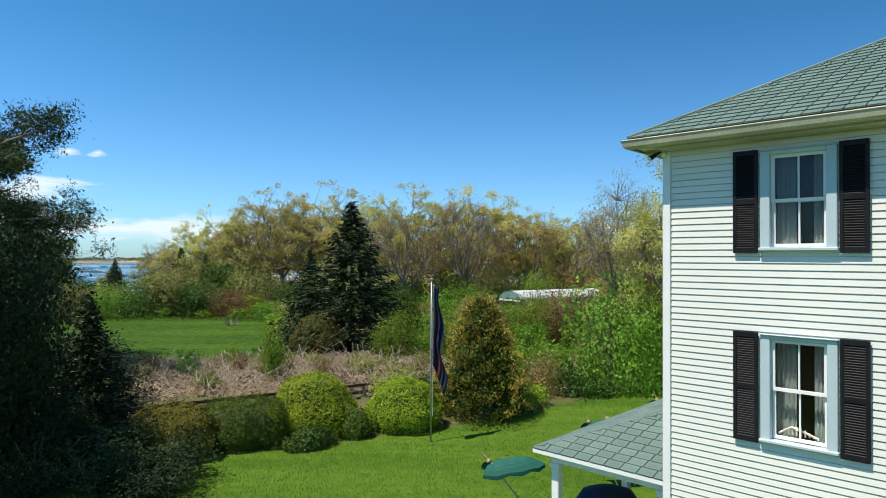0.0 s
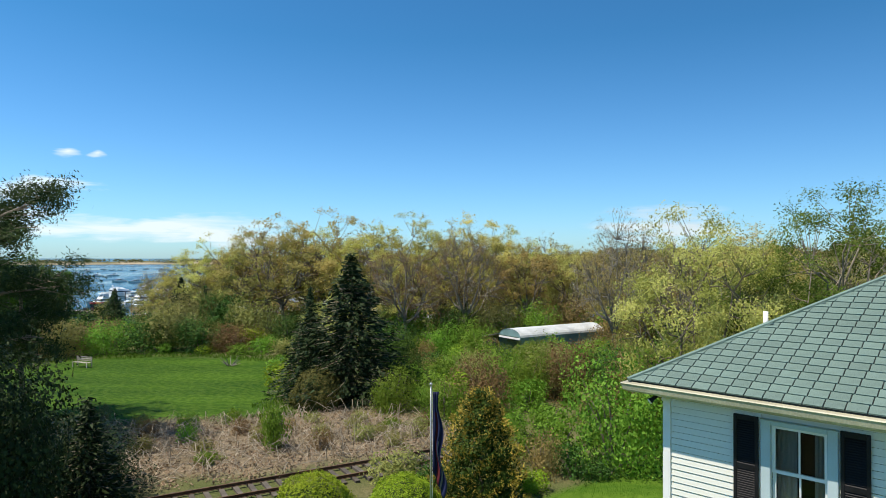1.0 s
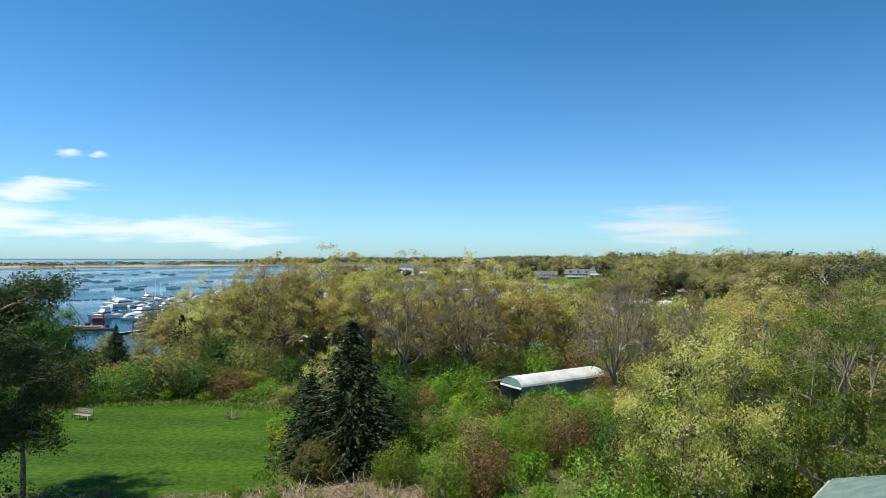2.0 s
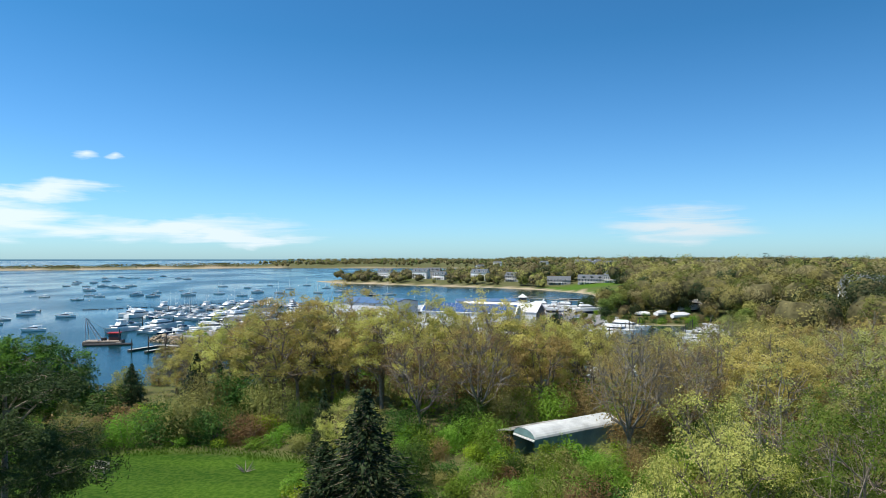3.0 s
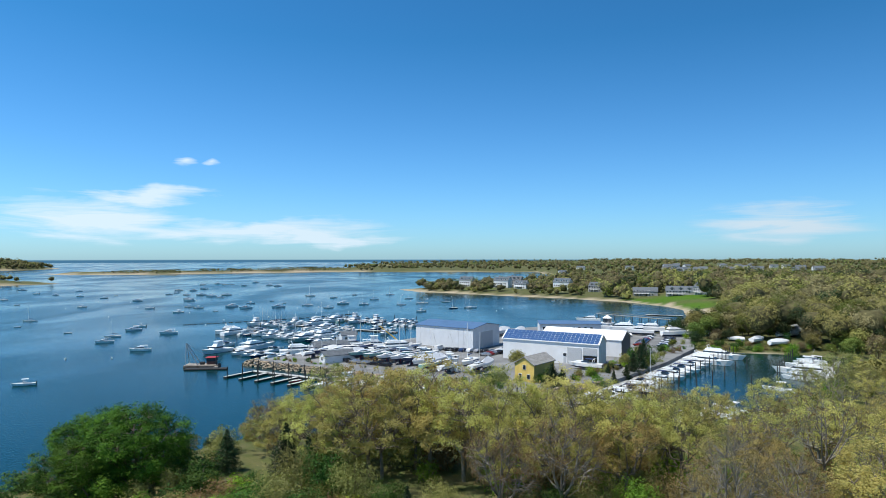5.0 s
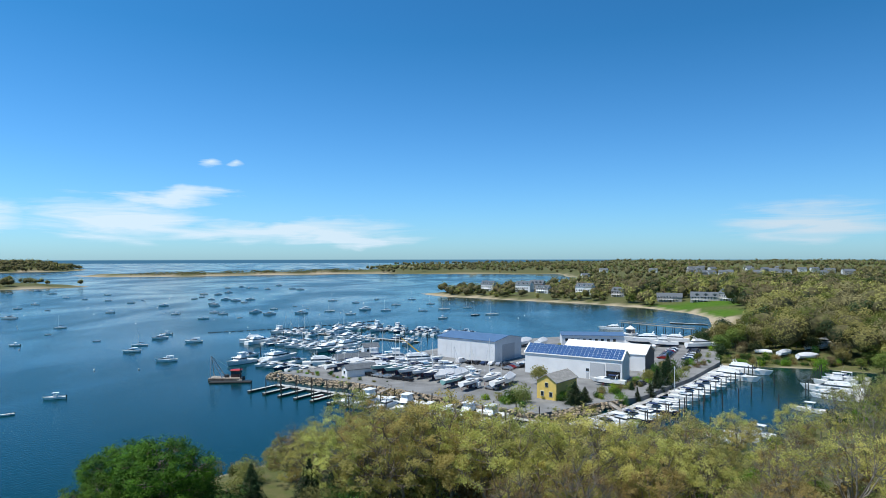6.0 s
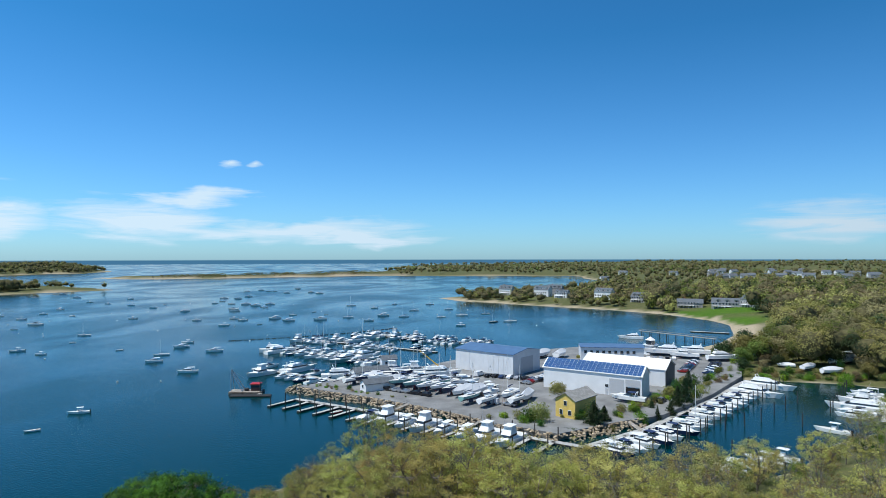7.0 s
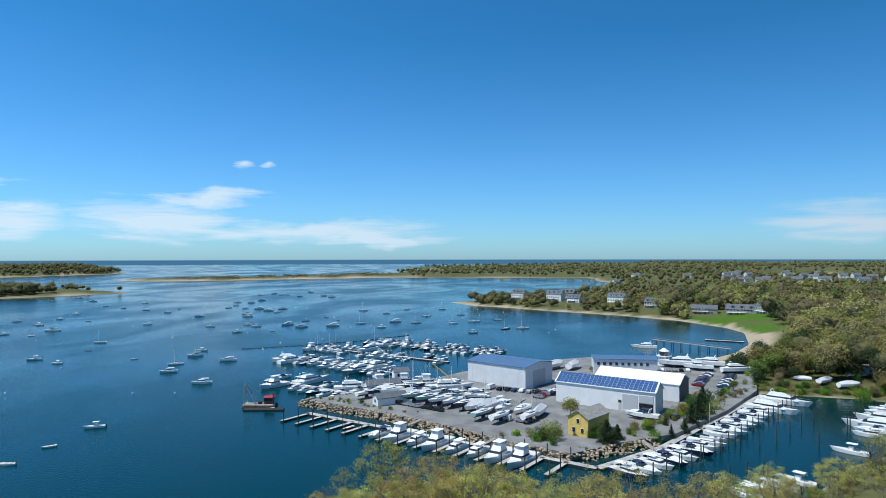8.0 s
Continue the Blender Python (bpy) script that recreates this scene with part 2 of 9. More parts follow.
TEALROOF = mat("slate_grey_roof", (0.12, 0.135, 0.15), 0.8, var=0.2, scale=1.0, bump=0.4)

L_YELLOW = leaf("young_yellow_green_leaf", (0.38, 0.385, 0.09), (0.60, 0.575, 0.19), 0.50, hue=0.02, val=0.25, patch=0.45)
L_OCHRE = leaf("ochre_catkin_leaf", (0.39, 0.325, 0.095), (0.57, 0.475, 0.17), 0.50, hue=0.02, val=0.25, patch=0.45)
L_LIME = leaf("pale_lime_blossom_leaf", (0.28, 0.30, 0.055), (0.58, 0.56, 0.18), 0.35, patch=0.6)
L_GREEN = leaf("fresh_green_leaf", (0.11, 0.22, 0.022), (0.26, 0.42, 0.06), patch=0.7)
L_MAPLE = leaf("feathery_olive_green_leaf", (0.07, 0.12, 0.014), (0.155, 0.235, 0.036), 0.35, patch=0.5)
L_DARK = leaf("dark_green_leaf", (0.032, 0.078, 0.014), (0.085, 0.16, 0.03), 0.25)
L_NEEDLE = leaf("dark_spruce_needle", (0.018, 0.038, 0.016), (0.048, 0.082, 0.03), 0.1)
L_PINE = leaf("pine_needle", (0.024, 0.058, 0.018), (0.062, 0.115, 0.030), 0.15)
L_RUST = leaf("rusty_bud_leaf", (0.20, 0.135, 0.055), (0.33, 0.235, 0.10))
# near-black needles: the deep shade over the yews is put into their colour
L_BLACK = leaf("shade_toned_yew_needle", (0.014, 0.026, 0.010), (0.038, 0.060, 0.020), 0.08, val=0.2)
L_GOLD = leaf("golden_tip_needle", (0.30, 0.20, 0.035), (0.48, 0.35, 0.08), 0.15)
L_HEDGE = leaf("hedge_leaf", (0.16, 0.26, 0.014), (0.30, 0.42, 0.035), 0.25, val=0.12)
L_OLIVE = leaf("olive_brush_leaf", (0.20, 0.22, 0.06), (0.38, 0.37, 0.125), 0.38, patch=0.6)


# ---- geometry helpers ----
class Geo:
    """Vertices and faces gathered before they become one mesh."""

    def __init__(self):
        self.v, self.f, self.m = [], [], []

    def add(self, verts, faces, slot=0):
        o = len(self.v)
        self.v += [tuple(p) for p in verts]
        self.f += [tuple(i + o for i in f) for f in faces]
        self.m += [slot] * len(faces)
        return self

    def box(self, c, s, rz=0.0, bev=0.0, slot=0):
        x, y, z = (k / 2 for k in s)
        ca, sa = math.cos(radians(rz)), math.sin(radians(rz))
        b = min(bev, x * 0.9, y * 0.9, z * 0.9)
        if b > 0:
            ring = [(-x + b, -y), (x - b, -y), (x, -y + b), (x, y - b), (x - b, y), (-x + b, y), (-x, y - b), (-x, -y + b)]
            inner = [(px * (x - b) / x, py * (y - b) / y) for px, py in ring]
            layers = [(inner, -z), (ring, -z + b), (ring, z - b), (inner, z)]
            vs = [(px, py, pz) for r, pz in layers for px, py in r]
            fs = [tuple(reversed(range(8))), tuple(range(24, 32))]
            fs += [(k * 8 + i, k * 8 + (i + 1) % 8, k * 8 + 8 + (i + 1) % 8, k * 8 + 8 + i) for k in range(3) for i in range(8)]
        else:
            vs = [(i * x, j * y, k * z) for i in (-1, 1) for j in (-1, 1) for k in (-1, 1)]
            fs = [(0, 1, 3, 2), (4, 6, 7, 5), (0, 4, 5, 1), (2, 3, 7, 6), (0, 2, 6, 4), (1, 5, 7, 3)]
        return self.add([(c[0] + p[0] * ca - p[1] * sa, c[1] + p[0] * sa + p[1] * ca, c[2] + p[2]) for p in vs], fs, slot)

    def tube(self, pts, rads, n=6, slot=0, caps=True):
        pts = [Vector(p) for p in pts]
        vs, fs = [], []
        for i, p in enumerate(pts):
            d = (pts[min(i + 1, len(pts) - 1)] - pts[max(i - 1, 0)])
            d = d.normalized() if d.length > 1e-6 else Vector((0, 0, 1))
            a = d.orthogonal().normalized() if abs(d.z) < 0.95 else (d.cross(Vector((0, 1, 0)))).normalized()
            b = d.cross(a)
            r = rads[i] if isinstance(rads, (list, tuple)) else rads
            vs += [p + a * (r * math.cos(2 * math.pi * k / n)) + b * (r * math.sin(2 * math.pi * k / n)) for k in range(n)]
        for i in range(len(pts) - 1):
            fs += [(i * n + k, i * n + (k + 1) % n, (i + 1) * n + (k + 1) % n, (i + 1) * n + k) for k in range(n)]
        if caps:
            fs += [tuple(reversed(range(n))), tuple(range((len(pts) - 1) * n, len(pts) * n))]
        return self.add(vs, fs, slot)

    def prism(self, poly, z0, z1, slot=0):
        n = len(poly)
        vs = [(x, y, z0) for x, y in poly] + [(x, y, z1) for x, y in poly]
        fs = [tuple(reversed(range(n))), tuple(range(n, 2 * n))] + [(i, (i + 1) % n, n + (i + 1) % n, n + i) for i in range(n)]
        return self.add(vs, fs, slot)

    def mesh(self, name, *mats, smooth=False):
        me = bpy.data.meshes.new(name)
        me.from_pydata(self.v, [], self.f)
        for m in mats:
            me.materials.append(m)
        me.polygons.foreach_set("material_index", self.m)
        if smooth:
            me.polygons.foreach_set("use_smooth", [True] * len(self.f))
        bm = bmesh.new()
        bm.from_mesh(me)
        bmesh.ops.recalc_face_normals(bm, faces=bm.faces)
        bm.to_mesh(me)
        bm.free()
        return me


def mesh_np(name, verts, faces, m, smooth=False):
    """A large mesh from arrays; all faces have the same number of corners."""
    me = bpy.data.meshes.new(name)
    k = faces.shape[1]
    me.vertices.add(len(verts))
    me.vertices.foreach_set("co", np.ascontiguousarray(verts, dtype=np.float32).ravel())
    me.loops.add(faces.size)
    me.loops.foreach_set("vertex_index", np.ascontiguousarray(faces, dtype=np.int32).ravel())
    me.polygons.add(len(faces))
    me.polygons.foreach_set("loop_start", np.arange(0, faces.size, k, dtype=np.int32))
    if smooth:
        me.polygons.foreach_set("use_smooth", np.ones(len(faces), dtype=bool))
    me.materials.append(m)
    me.update(calc_edges=True)
    return me


def thing(name, label, category, at=(0, 0, 0), rz=0.0, group="", kind="", data=None):
    ob = new(name, data)
    ob.matrix_basis = pose(at[0], at[1], at[2], 0, 0, rz)
    return tagged(ob, label, category, group, kind)


def part(name, data, parent, label="", at=None, rz=0.0, kind=""):
    """Links a mesh as one part under a thing or a part."""
    ob = new(name, data)
    ob.parent = parent
    if at is not None:
        ob.matrix_basis = pose(at[0], at[1], at[2], 0, 0, rz)
    return tagged(ob, label, kind=kind)


def smooth01(x):
    x = np.clip(x, 0, 1)
    return x * x * (3 - 2 * x)


# ---- the lie of the land ----
COAST_NEAR = [(-4900, -4900), (-1500, -900), (-500, -260), (-170, -10), (-96, 76), (-78, 97), (-68, 112), (-57, 127), (-30, 137), (0, 133),
              (28, 140), (48, 156), (64, 180), (90, 203), (110, 222), (116, 258), (96, 265), (62, 267)]
COAST_YARD = [(44, 229), (24, 196), (9, 184), (-5, 170), (-22, 177), (-41, 189), (-66, 201), (-85, 207), (-100, 213), (-84, 232), (-66, 258),
              (-54, 282), (-39, 301), (-17, 322), (4, 338), (30, 326), (42, 316)]
COAST_BAY = [(54, 342), (77, 377), (93, 415), (101, 476), (96, 511), (70, 557), (26, 594), (-25, 624), (-84, 659), (-122, 676), (-166, 722),
             (-140, 748), (-60, 840), (0, 1000), (40, 1300), (-10, 1640), (-278, 1602), (-504, 1596), (-640, 1480)]
COAST_FAR = [(-733, 1405), (-824, 1305), (-928, 1246), (-1000, 1230), (-1150, 1300), (-1020, 1340), (-880, 1420), (-733, 1540), (-655, 1660),
             (-560, 1800), (-660, 2063), (-560, 2500), (-900, 2900), (-700, 3300), (-420, 3700), (-200, 4300), (0, 4950), (4950, 4950), (4950, -4900)]
ISLE = [(-1900, 1180), (-1560, 1396), (-1552, 1568), (-1500, 1712), (-1640, 1980), (-1900, 2050), (-2600, 1700), (-2700, 1200)]
ISLET = [(-1000, 640), (-850, 655), (-757, 675), (-716, 735), (-705, 775), (-672, 812), (-680, 830), (-730, 835), (-780, 880), (-850, 900), (-1000, 880)]
POND = [(330, 1560), (450, 1500), (600, 1560), (720, 1800), (760, 2050), (650, 2150), (500, 2000), (400, 1800)]
MAIN = COAST_NEAR + COAST_YARD + COAST_BAY + COAST_FAR
LAWN = [(-10.2, 17.0), (-7.2, 20.6), (-0.4, 23.8), (3.6, 26.3), (10.2, 30.9), (16, 33.5), (30, 24), (26, -12), (-16, -14)]
MEADOW = [(-45, 46), (-30, 37.5), (-18, 37), (-10.5, 40), (-12, 49), (-11.5, 55), (-14, 61), (-24, 64.5), (-34, 63.5), (-44, 57)]
BRUSH = [(-26, 30), (-12, 28), (0, 33), (3, 38), (-6, 43), (-10, 40.5), (-18, 38), (-30, 39)]


def inside_dist(poly, x, y):
    """Distance to the outline, positive inside."""
    p = np.array(poly, float)
    q = np.roll(p, -1, 0)
    if x.size == 1:
        d, w = q - p, np.array([x.flat[0], y.flat[0]]) - p
        t = np.clip(np.sum(w * d, 1) / np.sum(d * d, 1), 0, 1)
        near = math.sqrt(np.min(np.sum((w - t[:, None] * d) ** 2, 1)))
        up = d[:, 1] != 0
        cross = up & ((p[:, 1] > y.flat[0]) != (q[:, 1] > y.flat[0])) & (w[:, 0] < w[:, 1] / np.where(up, d[:, 1], 1) * d[:, 0])
        return np.full(x.shape, near if np.sum(cross) % 2 else -near)
    best, odd = np.full(x.shape, 1e12), np.zeros(x.shape, bool)
    for (ax, ay), (bx, by) in zip(p, q):
        dx, dy = bx - ax, by - ay
        t = np.clip(((x - ax) * dx + (y - ay) * dy) / (dx * dx + dy * dy), 0, 1)
        best = np.minimum(best, (x - ax - t * dx) ** 2 + (y - ay - t * dy) ** 2)
        if dy != 0:
            odd ^= ((ay > y) != (by > y)) & (x < (y - ay) / dy * dx + ax)
    return np.sqrt(best) * np.where(odd, 1, -1)


def ripple(x, y, s):
    return np.sin(x / s + 1.3 * np.sin(y / s * 0.8)) * np.cos(y / s * 1.1 + 0.7 * np.sin(x / s * 1.7))


def shore(x, y):
    r = np.hypot(x, y)
    w = np.clip((r - 300) / 700, 0, 1)
    xs, ys = x + w * 9 * ripple(y, x, 37.0), y + w * 9 * ripple(x, y, 41.0)
    s = np.maximum(inside_dist(MAIN, xs, ys), np.maximum(inside_dist(ISLE, xs, ys), inside_dist(ISLET, xs, ys)))
    return np.minimum(s, -inside_dist(POND, xs, ys))


def land(x, y):
    """Height of the ground, with the sea at 0."""
    x, y = np.asarray(x, float), np.asarray(y, float)
    s = shore(x, y)
    near = 8.5 - 6.9 * smooth01((y + 0.25 * x - 80) / 52) + 0.12 * ripple(x, y, 7.0)
    near = near + 0.35 * smooth01((x - 2) / 18) * smooth01((40 - y) / 15)
    hill = 7.0 * smooth01((x - 70 - 0.05 * (y - 240)) / 90) * smooth01((y - 205) / 60) + 2.2 * smooth01((y - 560) / 80)
    far = smooth01((y - 900) / 900) * (4 + 3 * ripple(x, y, 130.0)) + 6 * smooth01((y - 2600) / 1800)
    isle = 12 * smooth01(inside_dist(ISLE, x, y) / 150)
    body = np.where(y < 165, near, 1.5) + hill * np.where(y > 165, 1, 0) + far + isle
    beach = np.where(s < 0, np.maximum(s * 0.12, -3.0), np.where(s < 7, s * 0.12, 0.84 + (s - 7) * np.where(y > 165, 0.16, 0.42)))
    return np.minimum(beach, body)


def ground_z(x, y):
    return float(land(np.array([x]), np.array([y]))[0])


def make_ground():
    a = np.concatenate([np.arange(-52, 52, 0.55), np.arange(52, 308, 4.0)])
    r = [0.02, 0.8, 1.7, 2.5]
    while r[-1] < 4900:
        r.append(r[-1] * (1.019 if r[-1] < 900 else 1.03) + 0.02)
    r = np.array(r)
    A, R = np.meshgrid(np.radians(a), r)
    x, y = R * np.sin(A), R * np.cos(A)
    z = land(x, y)
    near = R < 120
    z = z + np.where(near, 0.05 * ripple(x, y, 1.3) * (inside_dist(LAWN, x, y) < 0), 0)
    nr, na = x.shape
    verts = np.stack([x, y, z], -1).reshape(-1, 3)
    verts = np.vstack([verts, [[0, 0, 8.5]]])
    i, j = np.meshgrid(np.arange(nr - 1), np.arange(na), indexing="ij")
    jn = (j + 1) % na
    f = np.stack([i * na + j, i * na + jn, (i + 1) * na + jn, (i + 1) * na + j], -1).reshape(-1, 4)
    me = mesh_np("ground", verts, f, ground_material(), True)
    col = me.color_attributes.new("zone", "FLOAT_COLOR", "POINT")
    s = shore(x, y)
    lawn = smooth01(inside_dist(LAWN, x, y) / 0.5 + 0.5)
    for cx, cy, cr in ((88, 545, 26), (105, 490, 24), (128, 560, 30), (-62, 690, 12)):
        lawn = np.maximum(lawn, smooth01(1.6 - np.hypot(x - cx, (y - cy)) / cr))
    mead = smooth01(inside_dist(MEADOW, x + 1.2 * ripple(x, y, 2.1), y + ripple(y, x, 2.7)) / 2.0 + 0.5)
    sand = np.where((y > 330), smooth01((9 + 3 * ripple(x, y, 19.0) - s) / 4), smooth01((1.2 - s) / 2)) * (s > -60)
    sand = np.maximum(sand, ((x < -480) & (x > -1150) & (y > 1150) & (y < 1750)) * smooth01((26 + 8 * ripple(x, y, 60.0) - s) / 10) * (s > -60))
    sand = np.maximum(sand, ((x > 30) & (x < 140) & (y > 335) & (y < 570)) * smooth01((17 + 5 * ripple(x, y, 23.0) - s) / 5) * (s > -60) * (lawn < 0.5))
    rgba = np.stack([lawn, mead, sand, np.ones_like(sand)], -1).reshape(-1, 4)
    rgba = np.vstack([rgba, [[1, 0, 0, 1]]])
    col.data.foreach_set("color", np.ascontiguousarray(rgba, dtype=np.float32).ravel())
    lit = smooth01(inside_dist(BRUSH, x + ripple(x, y, 1.7), y + ripple(y, x, 1.9)) / 2.0 + 0.5)
    at = me.attributes.new("litter", "FLOAT", "POINT")
    at.data.foreach_set("value", np.append(lit.ravel(), 0).astype(np.float32))
    return thing("ground", "ground of lawn, meadow, woodland floor and sandy shore", "ground", kind="structure", data=me)


ground = make_ground()


def make_water():
    a = np.radians(np.arange(0, 360, 4.0))
    r = np.array([60, 120, 250, 500, 1000, 2000, 4950.0])
    A, R = np.meshgrid(a, r)
    na, nr = len(a), len(r)
    v = np.stack([R * np.sin(A), R * np.cos(A), np.zeros_like(A)], -1).reshape(-1, 3)
    i, j = np.meshgrid(np.arange(nr - 1), np.arange(na), indexing="ij")
    f = np.stack([i * na + j, i * na + (j + 1) % na, (i + 1) * na + (j + 1) % na, (i + 1) * na + j], -1).reshape(-1, 4)
    f = f[:, ::-1]
    return thing("water", "deep blue harbour water with light ripples", "water", kind="structure", data=mesh_np("water", v, f, water_material()))


water = make_water()


# ---- plants ----
def quads_at(centres, size, rng, flat=0.0, aspect=1.0, direction=None, out=None, loose=0.6, whole=False):
    """One small leaf at each centre. out: the way in which the leaves face, more or less loosely."""
    n = len(centres)
    if out is not None:
        w = out / (np.linalg.norm(out, axis=1, keepdims=True) + 1e-9) + rng.normal(size=(n, 3)) * loose
        d = np.cross(w, rng.normal(size=(n, 3)))
    elif direction is None:
        d = rng.normal(size=(n, 3))
    else:
        d = direction + rng.normal(size=(n, 3)) * 0.35
    d[:, 2] *= (1 - flat)
    d /= np.linalg.norm(d, axis=1, keepdims=True) + 1e-9
    u = np.cross(d, rng.normal(size=(n, 3)) if out is None else w)
    u /= np.linalg.norm(u, axis=1, keepdims=True) + 1e-9
    s = (size * rng.uniform(0.6, 1.3, n))[:, None]
    a, b = d * s * aspect, u * s / aspect
    if whole:
        v = np.stack([centres - a * 0.5, centres + b * 0.5, centres + a * 0.5, centres - b * 0.5], 1).reshape(-1, 3)
        return v, np.arange(4 * n).reshape(n, 4)
    # a sprig of two narrow leaflets
    k = 0.72
    V = []
    for side in (1, -1):
        c = centres + (rng.normal(size=(n, 3)) * 0.45 + side * 0.3 * (b / s)) * s
        V.append(np.stack([c - a * 0.5 * k - b * 0.5 * k, c - a * 0.5 * k + b * 0.5 * k, c + a * 0.5 * k], 1))
    return np.concatenate(V).reshape(-1, 3), np.arange(6 * n).reshape(2 * n, 3)


def branches(rng, height, spread, limbs=6, subs=4, twigs=3, bare=0.28, up=0.55, sides=5):
    """A trunk with limbs, branches and twigs. Returns tube data and the points where leaves sit."""
    tubes, tips = [], []

    def grow(p, d, length, r, level):
        pts, q, dd = [p], p.copy(), d.copy()
        seg = 4 if level == 0 else 3
        for _ in range(seg):
            dd = dd + rng.normal(size=3) * (0.10 if level == 0 else 0.22)
            dd[2] += (0.10 if level == 0 else 0.12 * up)
            dd /= np.linalg.norm(dd)
            q = q + dd * length / seg
            pts.append(q.copy())
        tubes.append((pts, r, r * (0.45 if level == 0 else 0.35), level))
        if level >= 2:
            tips.extend((pts[-2], pts[-1]) if level == 3 else (pts[-1],))
        count = (limbs, subs, twigs, 0)[level]
        for k in range(count):
            f = rng.uniform(bare, 1.0) if level == 0 else rng.uniform(0.35, 1.0)
            f = max(f, bare + (1 - bare) * (k + 0.5) / count * 0.9) if level == 0 else f
            x = f * (len(pts) - 1)
            i = min(int(x), len(pts) - 2)
            base = pts[i] + (pts[i + 1] - pts[i]) * (x - i)
            ang = rng.uniform(0, 2 * math.pi) if level else k * 2.4 + rng.uniform(-0.4, 0.4)
            side = np.array([math.cos(ang), math.sin(ang), 0.0])
            nd = dd * (0.45 if level else 0.6 * up + 0.25) + side * (0.9 if level else 1.0) + np.array([0, 0, up * 0.35])
            nd /= np.linalg.norm(nd)
            ln = spread * rng.uniform(0.75, 1.1) * (1.15 - 0.5 * f) if level == 0 else length * rng.uniform(0.45, 0.7)
            grow(base, nd, ln, r * (0.45 if level == 0 else 0.5) * (1.1 - 0.4 * f), level + 1)

    grow(np.zeros(3), np.array([rng.normal() * 0.05, rng.normal() * 0.05, 1.0]), height * 0.86, height * 0.017, 0)
    g = Geo()
    for pts, r0, r1, level in tubes:
        k = len(pts)
        g.tube(pts, [r0 + (r1 - r0) * i / (k - 1) for i in range(k)], sides if level < 2 else 3, caps=False)
    top = max(p[2] for t in tubes for p in t[0])
    s = height / top
    g.v = [(x, y, z * s) for x, y, z in g.v]
    return g, np.array(tips) * np.array([1, 1, s])


def broadleaf(name, seed, height, spread, leafs, size, lm, bark=BARK, sigma=0.55, fill=0.0, aspect=1.0, **kw):
    rng = np.random.default_rng(seed)
    g, tips = branches(rng, height, spread, **kw)
    tips = tips[rng.uniform(size=len(tips)) < 0.7]
    c = tips[rng.integers(0, len(tips), leafs)] + rng.normal(size=(leafs, 3)) * sigma * np.array([1, 1, 0.75])
    if fill:
        k = int(leafs * fill)
        extra = lumpy(rng, k, spread * 0.85, spread * 0.85, height * 0.80, 14, 0.55)
        extra[:, 2] = height * (0.15 + 0.83 * extra[:, 2] / extra[:, 2].max())
        c[:k] = extra
    v, f = quads_at(c, size, rng, aspect=aspect, out=c - np.array([0, 0, height * 0.45]), loose=0.75)
    return g.mesh(name + "_trunk", bark, smooth=True), mesh_np(name + "_crown", v, f, lm)


